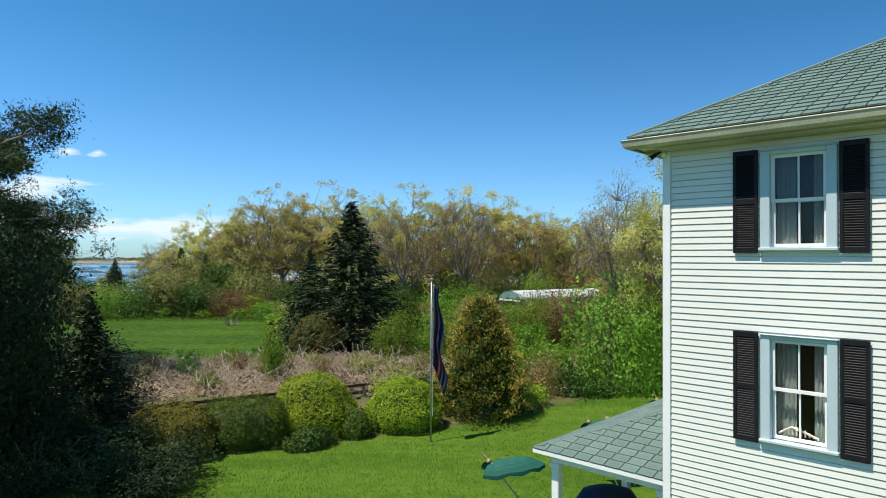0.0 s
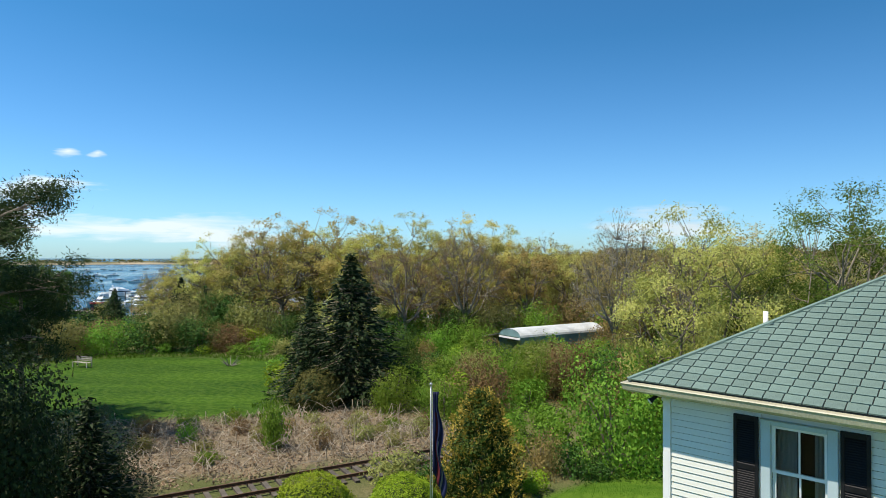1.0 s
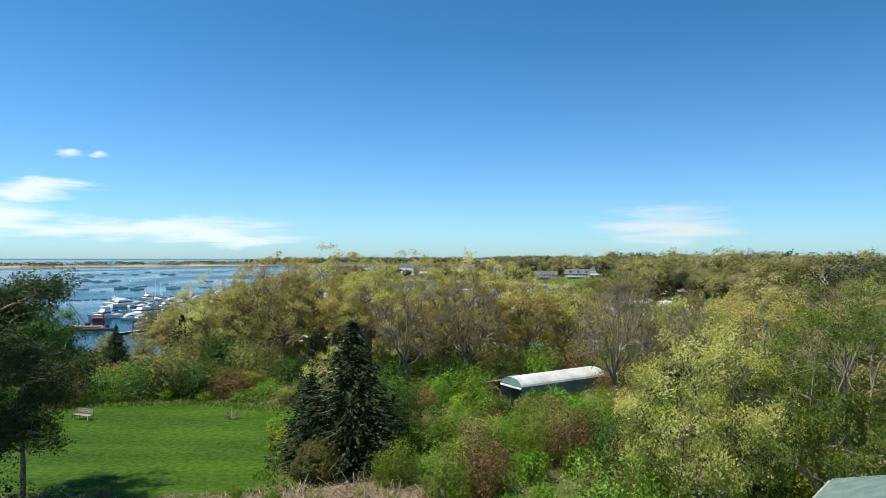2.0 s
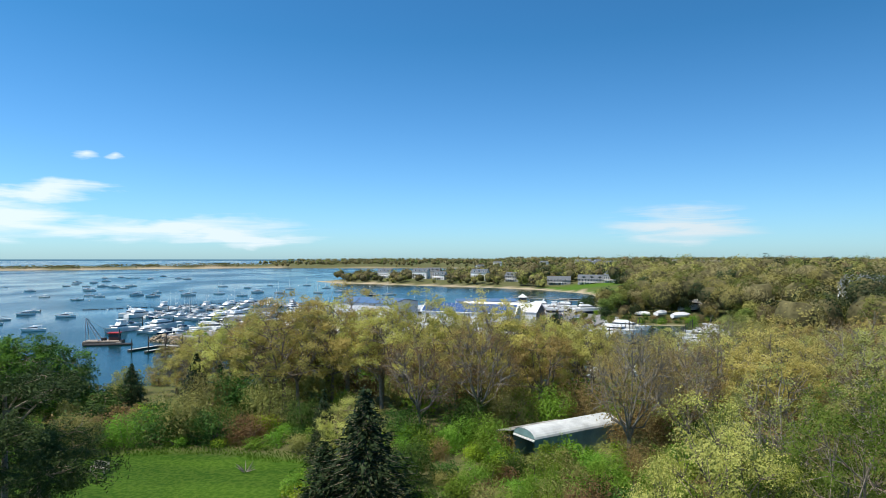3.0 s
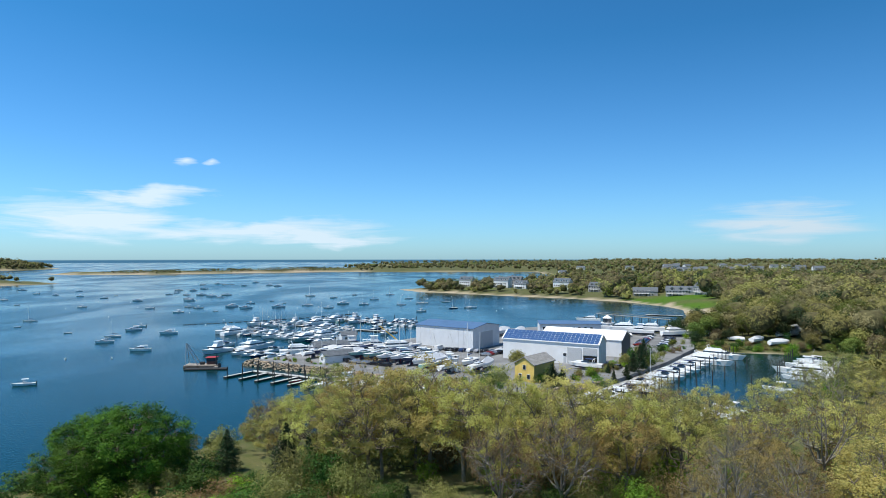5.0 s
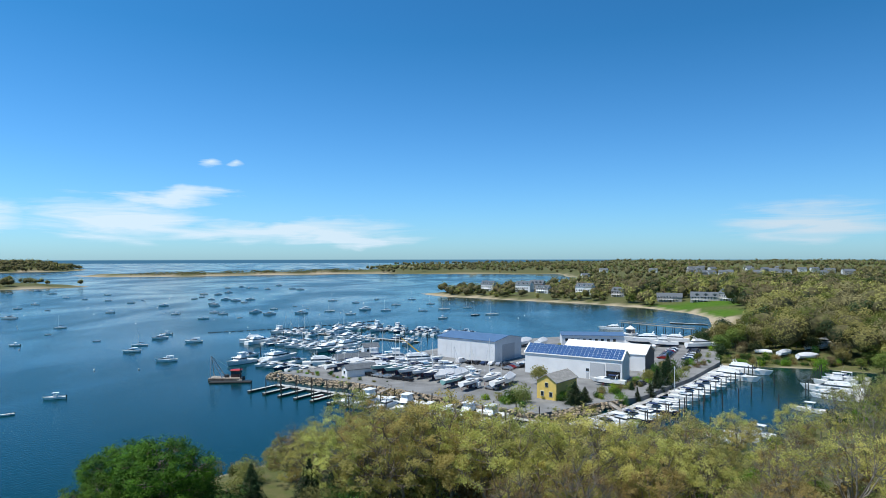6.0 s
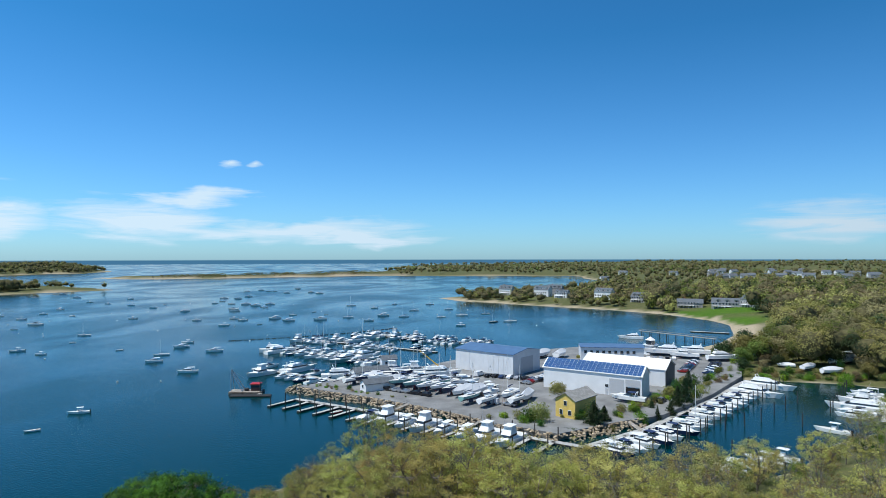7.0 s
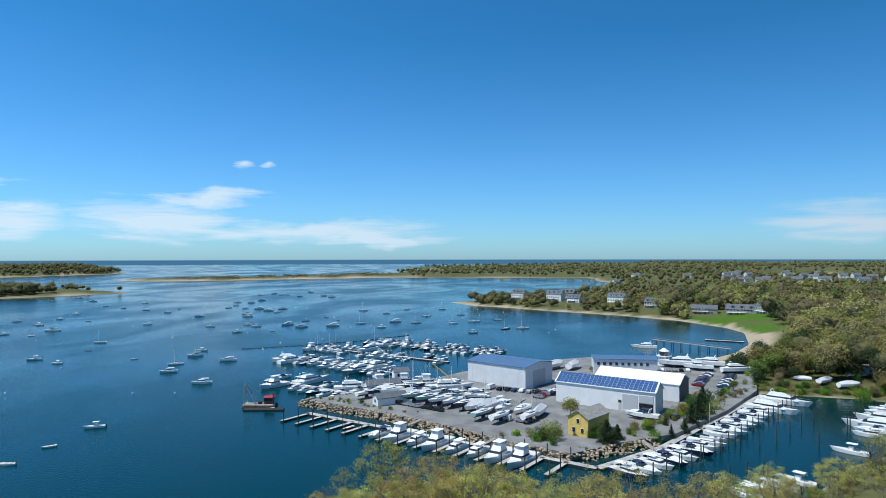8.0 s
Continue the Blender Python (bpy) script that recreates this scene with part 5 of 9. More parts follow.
# thicket under the oaks at the back of the meadow
for k, (x, y, kd, s, h) in enumerate(((-31.5, 67.5, "dark", 1.5, 1.2), (-28.2, 68.5, "olive", 1.6, 1.5), (-25.4, 67.6, "dark", 1.3, 1.1), (-34.5, 66.4, "green", 1.2, 1.0), (-22.0, 68.2, "rust", 1.2, 0.8), (-18.4, 66.8, "green", 1.0, 0.7),
                                      (-15.4, 65.0, "olive", 1.1, 0.9), (-38.0, 64.2, "olive", 1.2, 1.1), (-41.5, 61.5, "green", 1.2, 0.9), (-29.0, 66.0, "green", 0.9, 0.5), (-24.0, 66.2, "lime", 0.8, 0.45), (-20.2, 65.6, "green", 0.9, 0.5),
                                      (-12.4, 63.2, "green", 1.0, 0.8), (-13.0, 52.6, "green", 1.1, 0.8), (-12.2, 55.8, "lime", 0.9, 0.6))):
    plant("thicket_shrub", {"green": "fresh green shrub behind the meadow", "olive": "tall olive-brown thicket shrub behind the meadow", "dark": "dark green thicket shrub behind the meadow", "rust": "brown budding thicket shrub behind the meadow", "lime": "low yellow-green shrub beside the meadow"}[kd], "shrub",
          big[kd] if kd in big and s >= 1.2 else bush[kd][k % 2], (x, y), k * 71, (s * 0.9, s * 0.9, h * 0.85) if kd in big and s >= 1.2 else (s * 1.2, s * 1.2, h * 1.1), "thicket behind the meadow", ("stem", "foliage"))

# scrub between the meadow and the shore
for k in range(34):
    x, y = -64 + 4.3 * (k % 7) + 1.5 * math.sin(k * 4.7), 58 + 5.2 * (k // 7) + 1.5 * math.cos(k * 2.9)
    if zone_of(x, y)[1] > -1.5 or float(shore(np.array([x]), np.array([y]))[0]) < 4:
        continue
    kd = ("dark", "olive", "dark", "green", "olive", "dark", "rust")[k % 7]
    plant("shore_shrub", {"green": "fresh green shrub between meadow and shore", "olive": "olive-green shrub between meadow and shore", "dark": "dark green shrub between meadow and shore", "rust": "rusty budding shrub between meadow and shore"}[kd],
          "shrub", bush[kd][k % 2], (x, y), k * 59, (1.9 + 0.4 * math.sin(k), 1.9, 1.25 + 0.35 * math.cos(k * 1.9)), "scrub between meadow and shore", ("stem", "foliage"))

# tall grass of the meadow, dead canes and leaf litter on the bank
rng = np.random.default_rng(31)
p = rng.uniform((-50, 40), (-6, 73), (40000, 2))
e = inside_dist(MEADOW, p[:, 0] + 1.5 * ripple(p[:, 0], p[:, 1], 2.1), p[:, 1])
p = p[(e > -2.2) & ((e < 1.2) | (rng.uniform(size=len(p)) < 0.0))][:12000]
c = np.column_stack([p, land(p[:, 0], p[:, 1]) + 0.09])
v, f = quads_at(c, 0.15, rng, direction=np.tile([0, 0, 1.0], (len(c), 1)), aspect=1.8, whole=True)
thing("meadow_grass", "long green grass round the meadow edge", "grass", kind="stuff", data=mesh_np("meadow_grass", v, f, leaf("meadow_blade", (0.07, 0.16, 0.012), (0.13, 0.235, 0.03), 0.4)))
p = rng.uniform((-12, 13), (13, 33), (60000, 2))
p = p[(inside_dist(LAWN, p[:, 0], p[:, 1]) > -0.25) & (p[:, 0] < 3.2 + 0.5 * (p[:, 1] - 13))][:32000]
c = np.column_stack([p, land(p[:, 0], p[:, 1]) + 0.02])
v, f = quads_at(c, 0.034, rng, direction=np.tile([0, 0.3, 1.0], (len(c), 1)), aspect=1.6, whole=True)
thing("lawn_grass", "short mown green grass blades of the lawn", "grass", kind="stuff", data=mesh_np("lawn_grass", v, f, leaf("lawn_blade", (0.07, 0.16, 0.012), (0.14, 0.25, 0.03), 0.55)))
g = Geo()
rc = random.Random(8)
q = 0
while q < 1000:
    x, y = rc.uniform(-28, 3), rc.uniform(29, 43)
    if zone_of(x, y)[2] < 0.3 or track_gap(x, y) < 1.6:
        continue
    q += 1
    a, ln, hh = rc.uniform(0, 6.3), rc.uniform(0.5, 2.2), rc.uniform(0.1, 1.0)
    z = ground_z(x, y)
    g.tube([(x, y, z), (x + math.cos(a) * ln * 0.4, y + math.sin(a) * ln * 0.4, z + hh), (x + math.cos(a) * ln, y + math.sin(a) * ln, z + hh * 0.45)], [0.022, 0.018, 0.008], 3, caps=False)
thing("dead_brush", "tangled dead canes and straw-coloured brush", "brush", kind="stuff", data=g.mesh("dead_brush", mat("dry_cane", (0.34, 0.29, 0.22), 0.9, var=0.35, scale=0.8)))
p = rng.uniform((-28, 27), (4, 43), (30000, 2))
p = p[(inside_dist(BRUSH, p[:, 0], p[:, 1]) > -0.8)][:9000]
c = np.column_stack([p, land(p[:, 0], p[:, 1]) + rng.uniform(0.0, 0.25, len(p)) ** 1.5])
v, f = quads_at(c, 0.16, rng)
thing("leaf_litter", "dry brown leaves on the bank", "litter", kind="stuff", data=mesh_np("leaf_litter", v, f, leaf("dry_leaf", (0.22, 0.15, 0.09), (0.40, 0.31, 0.21), 0.1)))
for k, (x, y) in enumerate(((-12, 33.5), (-16, 36), (-10, 38.5), (-5, 38), (-6.5, 36.0), (-20, 38), (-2.5, 38.5), (-9.5, 35.2), (-4.0, 35.5), (-18.5, 34.5), (-13.8, 35.2), (-1.0, 36.2), (-7.4, 39.4), (-11, 36.6), (-14.6, 37.6), (-3.2, 36.8), (-17.4, 37.4), (-6.0, 33.4), (-11.0, 31.4), (-2.0, 34.2), (-15.2, 33.0), (-8.8, 37.8), (-12.6, 39.0), (-21.0, 36.2), (-4.6, 40.2), (-0.4, 38.6))):
    plant("bank_shrub", "small twiggy shrub among dead brush", "shrub", bush[("olive", "rust", "green", "olive")[k % 4]][k % 2], (x, y), k * 60, (0.55, 0.5, 0.35 + 0.1 * (k % 3)), "shrubs on the bank", ("stem", "foliage"))

# branches heaped on the meadow, and a garden bench
for x, y in ((-19.0, 58.2), (-9.5, 61.0)):
    g = Geo()
    for k in range(14):
        a = k * 0.9
        g.tube([(math.cos(a) * 0.2, math.sin(a) * 0.2, 0.05), (math.cos(a) * 0.9, math.sin(a) * 0.7, 0.25 + 0.3 * (k % 3))], [0.05, 0.02], 5)
    thing("branch_pile", "small heap of bleached cut branches in the grass", "branches", (x, y, ground_z(x, y)), data=g.mesh("branch_pile", BARK_PALE))
bench = thing("garden_bench", "weathered grey slatted garden bench", "bench", (-32.6, 58.2, ground_z(-32.6, 58.2)), -20)
for k in range(4):
    part("seat_slat", Geo().box((0, -0.2 + k * 0.13, 0.45), (1.9, 0.1, 0.03)).mesh("seat_slat", WOODGREY), bench)
for k in range(3):
    part("back_slat", Geo().box((0, 0.28, 0.6 + k * 0.15), (1.9, 0.03, 0.1)).mesh("back_slat", WOODGREY), bench)
for x in (-0.85, 0.85):
    part("leg", Geo().box((x, -0.22, 0.22), (0.08, 0.08, 0.43)).mesh("leg", WOODGREY), bench)
    part("leg", Geo().box((x, 0.31, 0.47), (0.08, 0.06, 0.95)).mesh("leg", WOODGREY), bench)

# old railway track behind the hedge
trk = thing("railway_track", "disused railway track, rusty rails on grey timber ties", "railway", (-8, 27.2, ground_z(-8, 27.2) + 0.02), 30.3)
RUST = mat("rusty_rail_steel", (0.13, 0.075, 0.045), 0.75, 0.3, var=0.3, scale=2.0)
for s in (-0.72, 0.72):
    g = Geo().box((2, s, 0.09), (26, 0.13, 0.02)).box((2, s, 0.15), (26, 0.03, 0.11)).box((2, s, 0.215), (26, 0.07, 0.03), bev=0.006)
    part("rail", g.mesh("rail", RUST), trk)
tie = Geo().box((0, 0, 0), (0.22, 2.5, 0.16), bev=0.015).mesh("tie", mat("tarred_tie_wood", (0.105, 0.09, 0.075), 0.9, var=0.35, scale=1.5, bump=0.5, rand=0.2))
for k in range(42):
    part("tie", tie, trk, at=(-10.6 + k * 0.61, 0.03 * math.sin(k * 5), 0.0), rz=1.5 * math.sin(k * 3))

# flagpole with a limp flag
pole = thing("flagpole", "slim grey metal flagpole on the lawn", "flagpole", (-0.03, 22.55, ground_z(-0.03, 22.55)))
part("shaft", Geo().tube([(0, 0, -0.1), (0, 0, 3), (0, 0, 5.68)], [0.032, 0.028, 0.02], 10).mesh("shaft", METALGREY, smooth=True), pole)
part("finial", Geo().tube([(0, 0, 5.66), (0, 0, 5.70), (0, 0, 5.75), (0, 0, 5.78)], [0.02, 0.06, 0.05, 0.01], 10).mesh("finial", METALGREY, smooth=True), pole)
part("halyard", Geo().tube([(0.06, 0, 0.9), (0.065, 0, 5.55)], 0.006, 4).mesh("halyard", TRIM), pole)
FLAG = [mat("flag_red", (0.13, 0.012, 0.02), 0.8), mat("flag_white", (0.28, 0.27, 0.28), 0.8), mat("flag_blue", (0.012, 0.018, 0.07), 0.8)]
g = Geo()
rows, cols = 26, 10
hang = lambda i, j: (0.06 + 0.040 * j * (0.55 + 0.6 * (i / rows)) * (1 - 0.25 * math.sin(i * 0.5)), 0.10 * math.sin(j * 1.5 + i * 0.16) * (0.3 + i / rows), 5.45 - i * 0.105 - j * 0.012 * i * 0.35)
vs = [hang(i, j) for i in range(rows + 1) for j in range(cols + 1)]
for i in range(rows):
    for j in range(cols):
        a = i * (cols + 1) + j
        g.f.append((a, a + 1, a + cols + 2, a + cols + 1))
        g.m.append(0 if j in (3, 4) and i > 5 else 1 if j == 6 and i > 12 else 2)
g.v = vs
fl = thing("flag", "limp dark blue and red striped flag hanging on its pole", "flag", (-0.03, 22.55, ground_z(-0.03, 22.55)), data=g.mesh("flag", *FLAG, smooth=True))
sol = fl.modifiers.new("thickness", "SOLIDIFY")
sol.thickness = 0.004

# green terrace umbrellas with wooden pole tips, furled and tilted
TEAL = mat("green_umbrella_canvas", (0.006, 0.10, 0.075), 0.75, var=0.15, scale=3.0, bump=0.1)
VARN = mat("varnished_pole_wood", (0.42, 0.32, 0.15), 0.45, var=0.2, scale=5.0)


def umbrella(hub, foot, label):
    """A tilted umbrella whose slack canopy hangs to one side of its pole."""
    t = thing("patio_umbrella", label, "umbrella", foot, 0, "umbrellas beside the porch")
    h = Vector(hub) - Vector(foot)
    d = h.normalized()
    n, rows = 14, 6
    vs = [tuple(h)]
    for i in range(1, rows + 1):
        r = i / rows
        for j in range(n + 1):
            a = radians(-100 + 200 * j / n)
            sag = 0.03 * (j % 2) * r
            vs.append((h.x + 1.15 * r * math.cos(a), h.y + 0.30 * r * math.sin(a), h.z + 0.27 * math.sin(math.pi * 0.62 * r) * (0.35 + 0.65 * max(0.0, math.cos(a))) - 0.22 * r * r - sag))
    fs = [(0, 1 + j, 2 + j) for j in range(n)] + [(1 + i * (n + 1) + j, 1 + (i + 1) * (n + 1) + j, 2 + (i + 1) * (n + 1) + j, 2 + i * (n + 1) + j) for i in range(rows - 1) for j in range(n)]
    last = 1 + (rows - 1) * (n + 1)
    m = len(vs)
    vs += [(x, y, z - 0.07 - 0.02 * (j % 2)) for j, (x, y, z) in enumerate(vs[last:])]
    fs += [(last + j, m + j, m + j + 1, last + j + 1) for j in range(n)]
    can = part("canopy", Geo().add(vs, fs).mesh("canopy", TEAL), t)
    th = can.modifiers.new("thickness", "SOLIDIFY")
    th.thickness = 0.006
    part("pole", Geo().tube([(0, 0, 0), tuple(h)], 0.02, 8).mesh("pole", METALGREY), t)
    part("finial", Geo().tube([tuple(h + d * k) for k in (-0.02, 0.05, 0.10, 0.15, 0.36)], [0.045, 0.02, 0.055, 0.025, 0.012], 8).mesh("finial", VARN), t, "varnished wooden finial")
    for j in range(1, n, 3):
        part("rib", Geo().tube([vs[1 + i * (n + 1) + j][:2] + (vs[1 + i * (n + 1) + j][2] - 0.015,) for i in range(rows)], 0.008, 4).mesh("rib", VARN), t)
    return t


umbrella((1.42, 13.8, 10.50), (3.2, 13.8, ground_z(3.2, 13.8) - 0.1), "green canvas umbrella tilted on the terrace by the porch")
umbrella((4.53, 18.1, 10.22), (5.4, 18.1, ground_z(5.4, 18.1) - 0.1), "green canvas umbrella tilted beside another")
umbrella((5.05, 18.1, 10.33), (5.9, 18.3, ground_z(5.9, 18.3) - 0.1), "green canvas umbrella tilted beside another")
umbrella((6.45, 18.1, 10.86), (7.5, 18.4, ground_z(7.5, 18.4) - 0.1), "green canvas umbrella tilted near the house")
cov = thing("covered_grill", "rounded object under a dark blue cover by the porch", "grill cover", (3.5, 12.3, BASE + 0.28))
cov.scale = (1, 1, 0.66)
g, n = Geo(), 14
vs = [(0.62 * k * math.cos(2 * math.pi * i / n), 0.4 * k * math.sin(2 * math.pi * i / n), z) for k, z in ((1.0, 0), (1.0, 1.9), (0.96, 2.5), (0.75, 2.78), (0.3, 2.9)) for i in range(n)]
cov_mesh = g.add(vs, [(k * n + i, k * n + (i + 1) % n, (k + 1) * n + (i + 1) % n, (k + 1) * n + i) for k in range(4) for i in range(n)] + [tuple(range(4 * n, 5 * n))]).mesh("cover", mat("navy_cover_cloth", (0.008, 0.02, 0.06), 0.7), smooth=True)
part("cover", cov_mesh, cov)


# ---- woods down to the harbour ----
WOOD_KINDS = ((L_YELLOW, 1.0, BARK, 0.24), (L_OCHRE, 1.0, BARK, 0.26), (L_OLIVE, 0.5, BARK_PALE, 0.22), (L_RUST, 0.24, BARK_PALE, 0.18), (L_OLIVE, 1.0, BARK, 0.24), (L_YELLOW, 0.7, BARK_PALE, 0.22))
wood = [crown_tree("wood_%d" % i, 110 + i, 13.5, 5.2, 150, int(34 * q), 0.20 + 0.04 * q, m, bk, lobes=10, fork=fk, puff=0.30, zlo=0.44) for i, (m, q, bk, fk) in enumerate(WOOD_KINDS)]
wood_label = ("woodland oak with yellow-green spring leaves", "woodland oak with ochre spring leaves", "grey-barked tree with thin olive leaves", "budding grey tree with reddish twigs",
              "woodland maple with olive-green leaves", "woodland oak with thick yellow-green leaves")
wood_low = [crown_tree("wood_low_%d" % i, 150 + i, 13.5, 5.2, 110, int(20 * q) + 2, 0.25 + 0.04 * q, m, bk, lobes=9, fork=fk, puff=0.36, zlo=0.44) for i, (m, q, bk, fk) in enumerate(WOOD_KINDS)]
under = [shrub("under_%d" % i, 130 + i, 2.2, 2.1, 2.6, 480, 0.31, m, stems=6) for i, m in enumerate((L_OLIVE, L_GREEN, L_OLIVE, L_RUST))]


def wood_ok(x, y):
    s = float(shore(np.array([x]), np.array([y]))[0])
    if y > 158 and x < 50:
        return False
    return s > 3.5 and min(-v for v in zone_of(x, y)) > 3 and not (-2 < x < 26 and 56 < y < 76) and not (-40 < x < 8 and y < 80) and y > 56 and not (x < 30 and y < 66)


rw = random.Random(12)
for x, y in spread_points(44, 175, -72, 120, 60, 190, 6.0, lambda x, y: wood_ok(x, y) and (-24.5 if y < 108 else -31) < math.degrees(math.atan2(x, y)) < 40):
    i = rw.choice((0, 1, 2, 2, 3, 3, 5, 4, 1))
    s = rw.uniform(0.66, 1.16) * (0.6 if math.degrees(math.atan2(x, y)) < -19 else 1.0) * (0.75 if math.degrees(math.atan2(x, y)) < -22 else 1.0) * (0.82 if y > 118 else 1.0)
    plant("woodland_tree", wood_label[i], "tree", wood[i] if math.hypot(x, y) < 100 else wood_low[i], (x, y), rw.uniform(0, 360), (s * 0.98, s * 0.98, s), "woodland trees above the harbour")
for x, y in spread_points(45, 130, -30, 70, 64, 125, 4.0, lambda x, y: wood_ok(x, y) or (3 < x < 26 and 70 < y < 78)):
    i = rw.randint(0, 3)
    s = rw.uniform(0.9, 1.9)
    plant("undergrowth_shrub", ("olive twiggy undergrowth shrub", "fresh green undergrowth shrub", "olive-green leafy undergrowth shrub", "rusty budding undergrowth shrub")[i], "shrub", under[i],
          (x, y), rw.uniform(0, 360), s, "undergrowth in the wood", ("stem", "foliage"))
for x, y, s, i in ((29, 44, 0.85, 4), (34, 50, 0.95, 2), (27, 53, 0.9, 2), (31, 62, 0.95, 1), (38, 58, 0.9, 3), (24, 47, 0.7, 3), (44, 66, 0.95, 4), (39, 44, 0.9, 2), (47, 54, 0.9, 4)):
    plant("woodland_tree", wood_label[i], "tree", wood[i], (x, y), x * 50, s, "woodland trees above the harbour")

for k, (x, y) in enumerate(((-50, 84), (-55, 88), (-60, 90), (-47, 90), (-52, 96), (-58, 99), (-64, 97), (-46, 98), (-68, 88), (-63, 82), (-70, 96), (-50, 106), (-57, 108), (-64, 106), (-72, 104), (-45, 84),
                            (-66, 76), (-72, 84), (-76, 92), (-70, 112), (-62, 115), (-54, 116), (-76, 102))):
    if float(shore(np.array([x]), np.array([y]))[0]) < 3:
        continue
    kd = ("olive", "green", "rust", "olive", "dark")[k % 5]
    s = 0.75 + 0.25 * math.sin(k * 2.7)
    plant("shore_shrub", {"green": "fresh green shrub above the shore", "olive": "olive-green twiggy shrub above the shore", "rust": "rusty budding shrub above the shore", "dark": "dark green shrub above the shore"}[kd],
          "shrub", bush[kd][k % 2], (x, y), k * 71, (s * 2.0, s * 2.0, s * 1.8), "shrubs above the shore", ("stem", "foliage"))

# scrub on the near bank of the basin
for k in range(34):
    x, y = 22 + 84 * (k % 17) / 16 + 2 * math.sin(k * 3.3), 140 + 68 * (k % 17) / 16 - (7 if k > 16 else 0) + 2 * math.cos(k * 2.1)
    if float(shore(np.array([x]), np.array([y]))[0]) < 2:
        continue
    kd = ("olive", "dark", "green", "rust", "olive")[k % 5]
    w = 0.9 + 0.3 * math.sin(k * 1.7)
    plant("bank_shrub", {"green": "fresh green shrub above the basin water", "olive": "olive twiggy shrub above the basin water", "rust": "brown budding shrub above the basin water", "dark": "dark green shrub above the basin water"}[kd], "shrub",
          bush[kd][k % 2], (x, y), k * 67, (w * 2.0, w * 2.0, w * 1.9), "scrub on the near bank", ("stem", "foliage"))

# far woods: crowns with an inner mass and broken outer sprays
def ico():
    bm = bmesh.new()
    bmesh.ops.create_icosphere(bm, subdivisions=2, radius=1.0)
    v = np.array([p.co[:] for p in bm.verts])
    f = np.array([[q.index for q in t.verts] for t in bm.faces])
    bm.free()
    bm = bmesh.new()
    bmesh.ops.create_icosphere(bm, subdivisions=1, radius=1.0)
    v1 = np.array([p.co[:] for p in bm.verts])
    f1 = np.array([[q.index for q in t.verts] for t in bm.faces])
    bm.free()
    return (v, f), (v1, f1)


ICO2, ICO1 = ico()
CLEAR = [(100, 597, 26), (88, 284, 6), (93, 281, 6), (98, 277, 6), (122, 309, 6), (113, 300, 6), (118, 318, 8), (123, 335, 7), (128, 346, 6), (72, 288, 9), (100, 545, 24), (176, 288, 15), (166, 272, 10)]


HOUSE_SPOTS = [(-86, 746), (-43, 726), (-30, 750), (-20, 704), (24, 687), (56, 651), (94, 600), (121, 585), (131, 577), (190, 306)]


def far_keep(p, margin=9.0):
    x, y = p[:, 0], p[:, 1]
    ok = shore(x, y) > margin
    az = np.degrees(np.arctan2(x, y))
    ok &= ~((x < -480) & (x > -1300) & (y > 1150) & (y < 1800))
    ok &= (az > -58) & (az < 50) & (y > 175)
    ok &= ~((x < 78) & (y < 345))
    ok &= ~((x < 150) & (y > 335) & (y < 560) & (shore(x, y) < 30))
    for cx, cy, cr in CLEAR:
        ok &= np.hypot(x - cx, y - cy) > cr
    for hx, hy in HOUSE_SPOTS:
        r = math.hypot(hx, hy)
        ux, uy = -hx / r, -hy / r
        along, side = (x - hx) * ux + (y - hy) * uy, np.abs((x - hx) * uy - (y - hy) * ux)
        ok &= ~((along > -6) & (along < 62) & (side < 10.5))
    return ok


# shade deep inside the crowns, put into the colour of their inner masses
SHADED = mat("crown_shade_tone", (0.11, 0.10, 0.048), 0.95, var=0.4, scale=0.5, bump=0.0, spec=0.05)


def far_wood(name, label, pts, radius, m, seed, sprays, size, fine):
    """Crowns of a wood, joined: an inner mass with shade put into its dark colour, and many sprays of leaves on the
    rounded lobes of each.
    """
    rng = np.random.default_rng(seed)
    v, f = ICO2 if fine else ICO1
    V, F, C, N, o = [], [], [], [], 0
    z0 = land(pts[:, 0], pts[:, 1])
    lobes = 9 if fine else 4
    for (x, y), gz in zip(pts, z0):
        r = radius * rng.choice((0.6, 0.8, 1.0, 1.0, 1.2, 1.4)) * rng.uniform(0.9, 1.1)
        mid = np.array([x, y, gz + r * rng.uniform(0.8, 1.15)])
        squash = np.array([1, 1, rng.uniform(0.8, 1.05)])
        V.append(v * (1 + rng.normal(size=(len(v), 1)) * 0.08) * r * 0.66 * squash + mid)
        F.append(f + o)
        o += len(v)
        e = rng.normal(size=(lobes, 3))
        e[:, 2] = np.abs(e[:, 2]) * 0.9 - 0.15
        e /= np.linalg.norm(e, axis=1, keepdims=True)
        w = rng.uniform(0.34, 0.56, lobes)
        k = rng.integers(0, lobes, sprays)
        d = rng.normal(size=(sprays, 3)) + e[k] * 0.9
        d[:, 2] += 0.25
        d /= np.linalg.norm(d, axis=1, keepdims=True)
        C.append((e[k] * (1 - w[k] * 0.75)[:, None] + d * w[k][:, None] * rng.uniform(0.85, 1.06, (sprays, 1))) * r * squash + mid)
        N.append(d + e[k] * 0.4)
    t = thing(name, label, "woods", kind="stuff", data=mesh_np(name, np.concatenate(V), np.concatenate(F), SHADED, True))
    qv, qf = quads_at(np.concatenate(C), size, rng, out=np.concatenate(N) + np.array([0, 0, 0.2]), loose=0.3)
    thing(name.replace("wood", "foliage"), label.replace("crowns", "leaves"), "woods", kind="stuff", data=mesh_np(name + "_leaves", qv, qf, m))
    return t


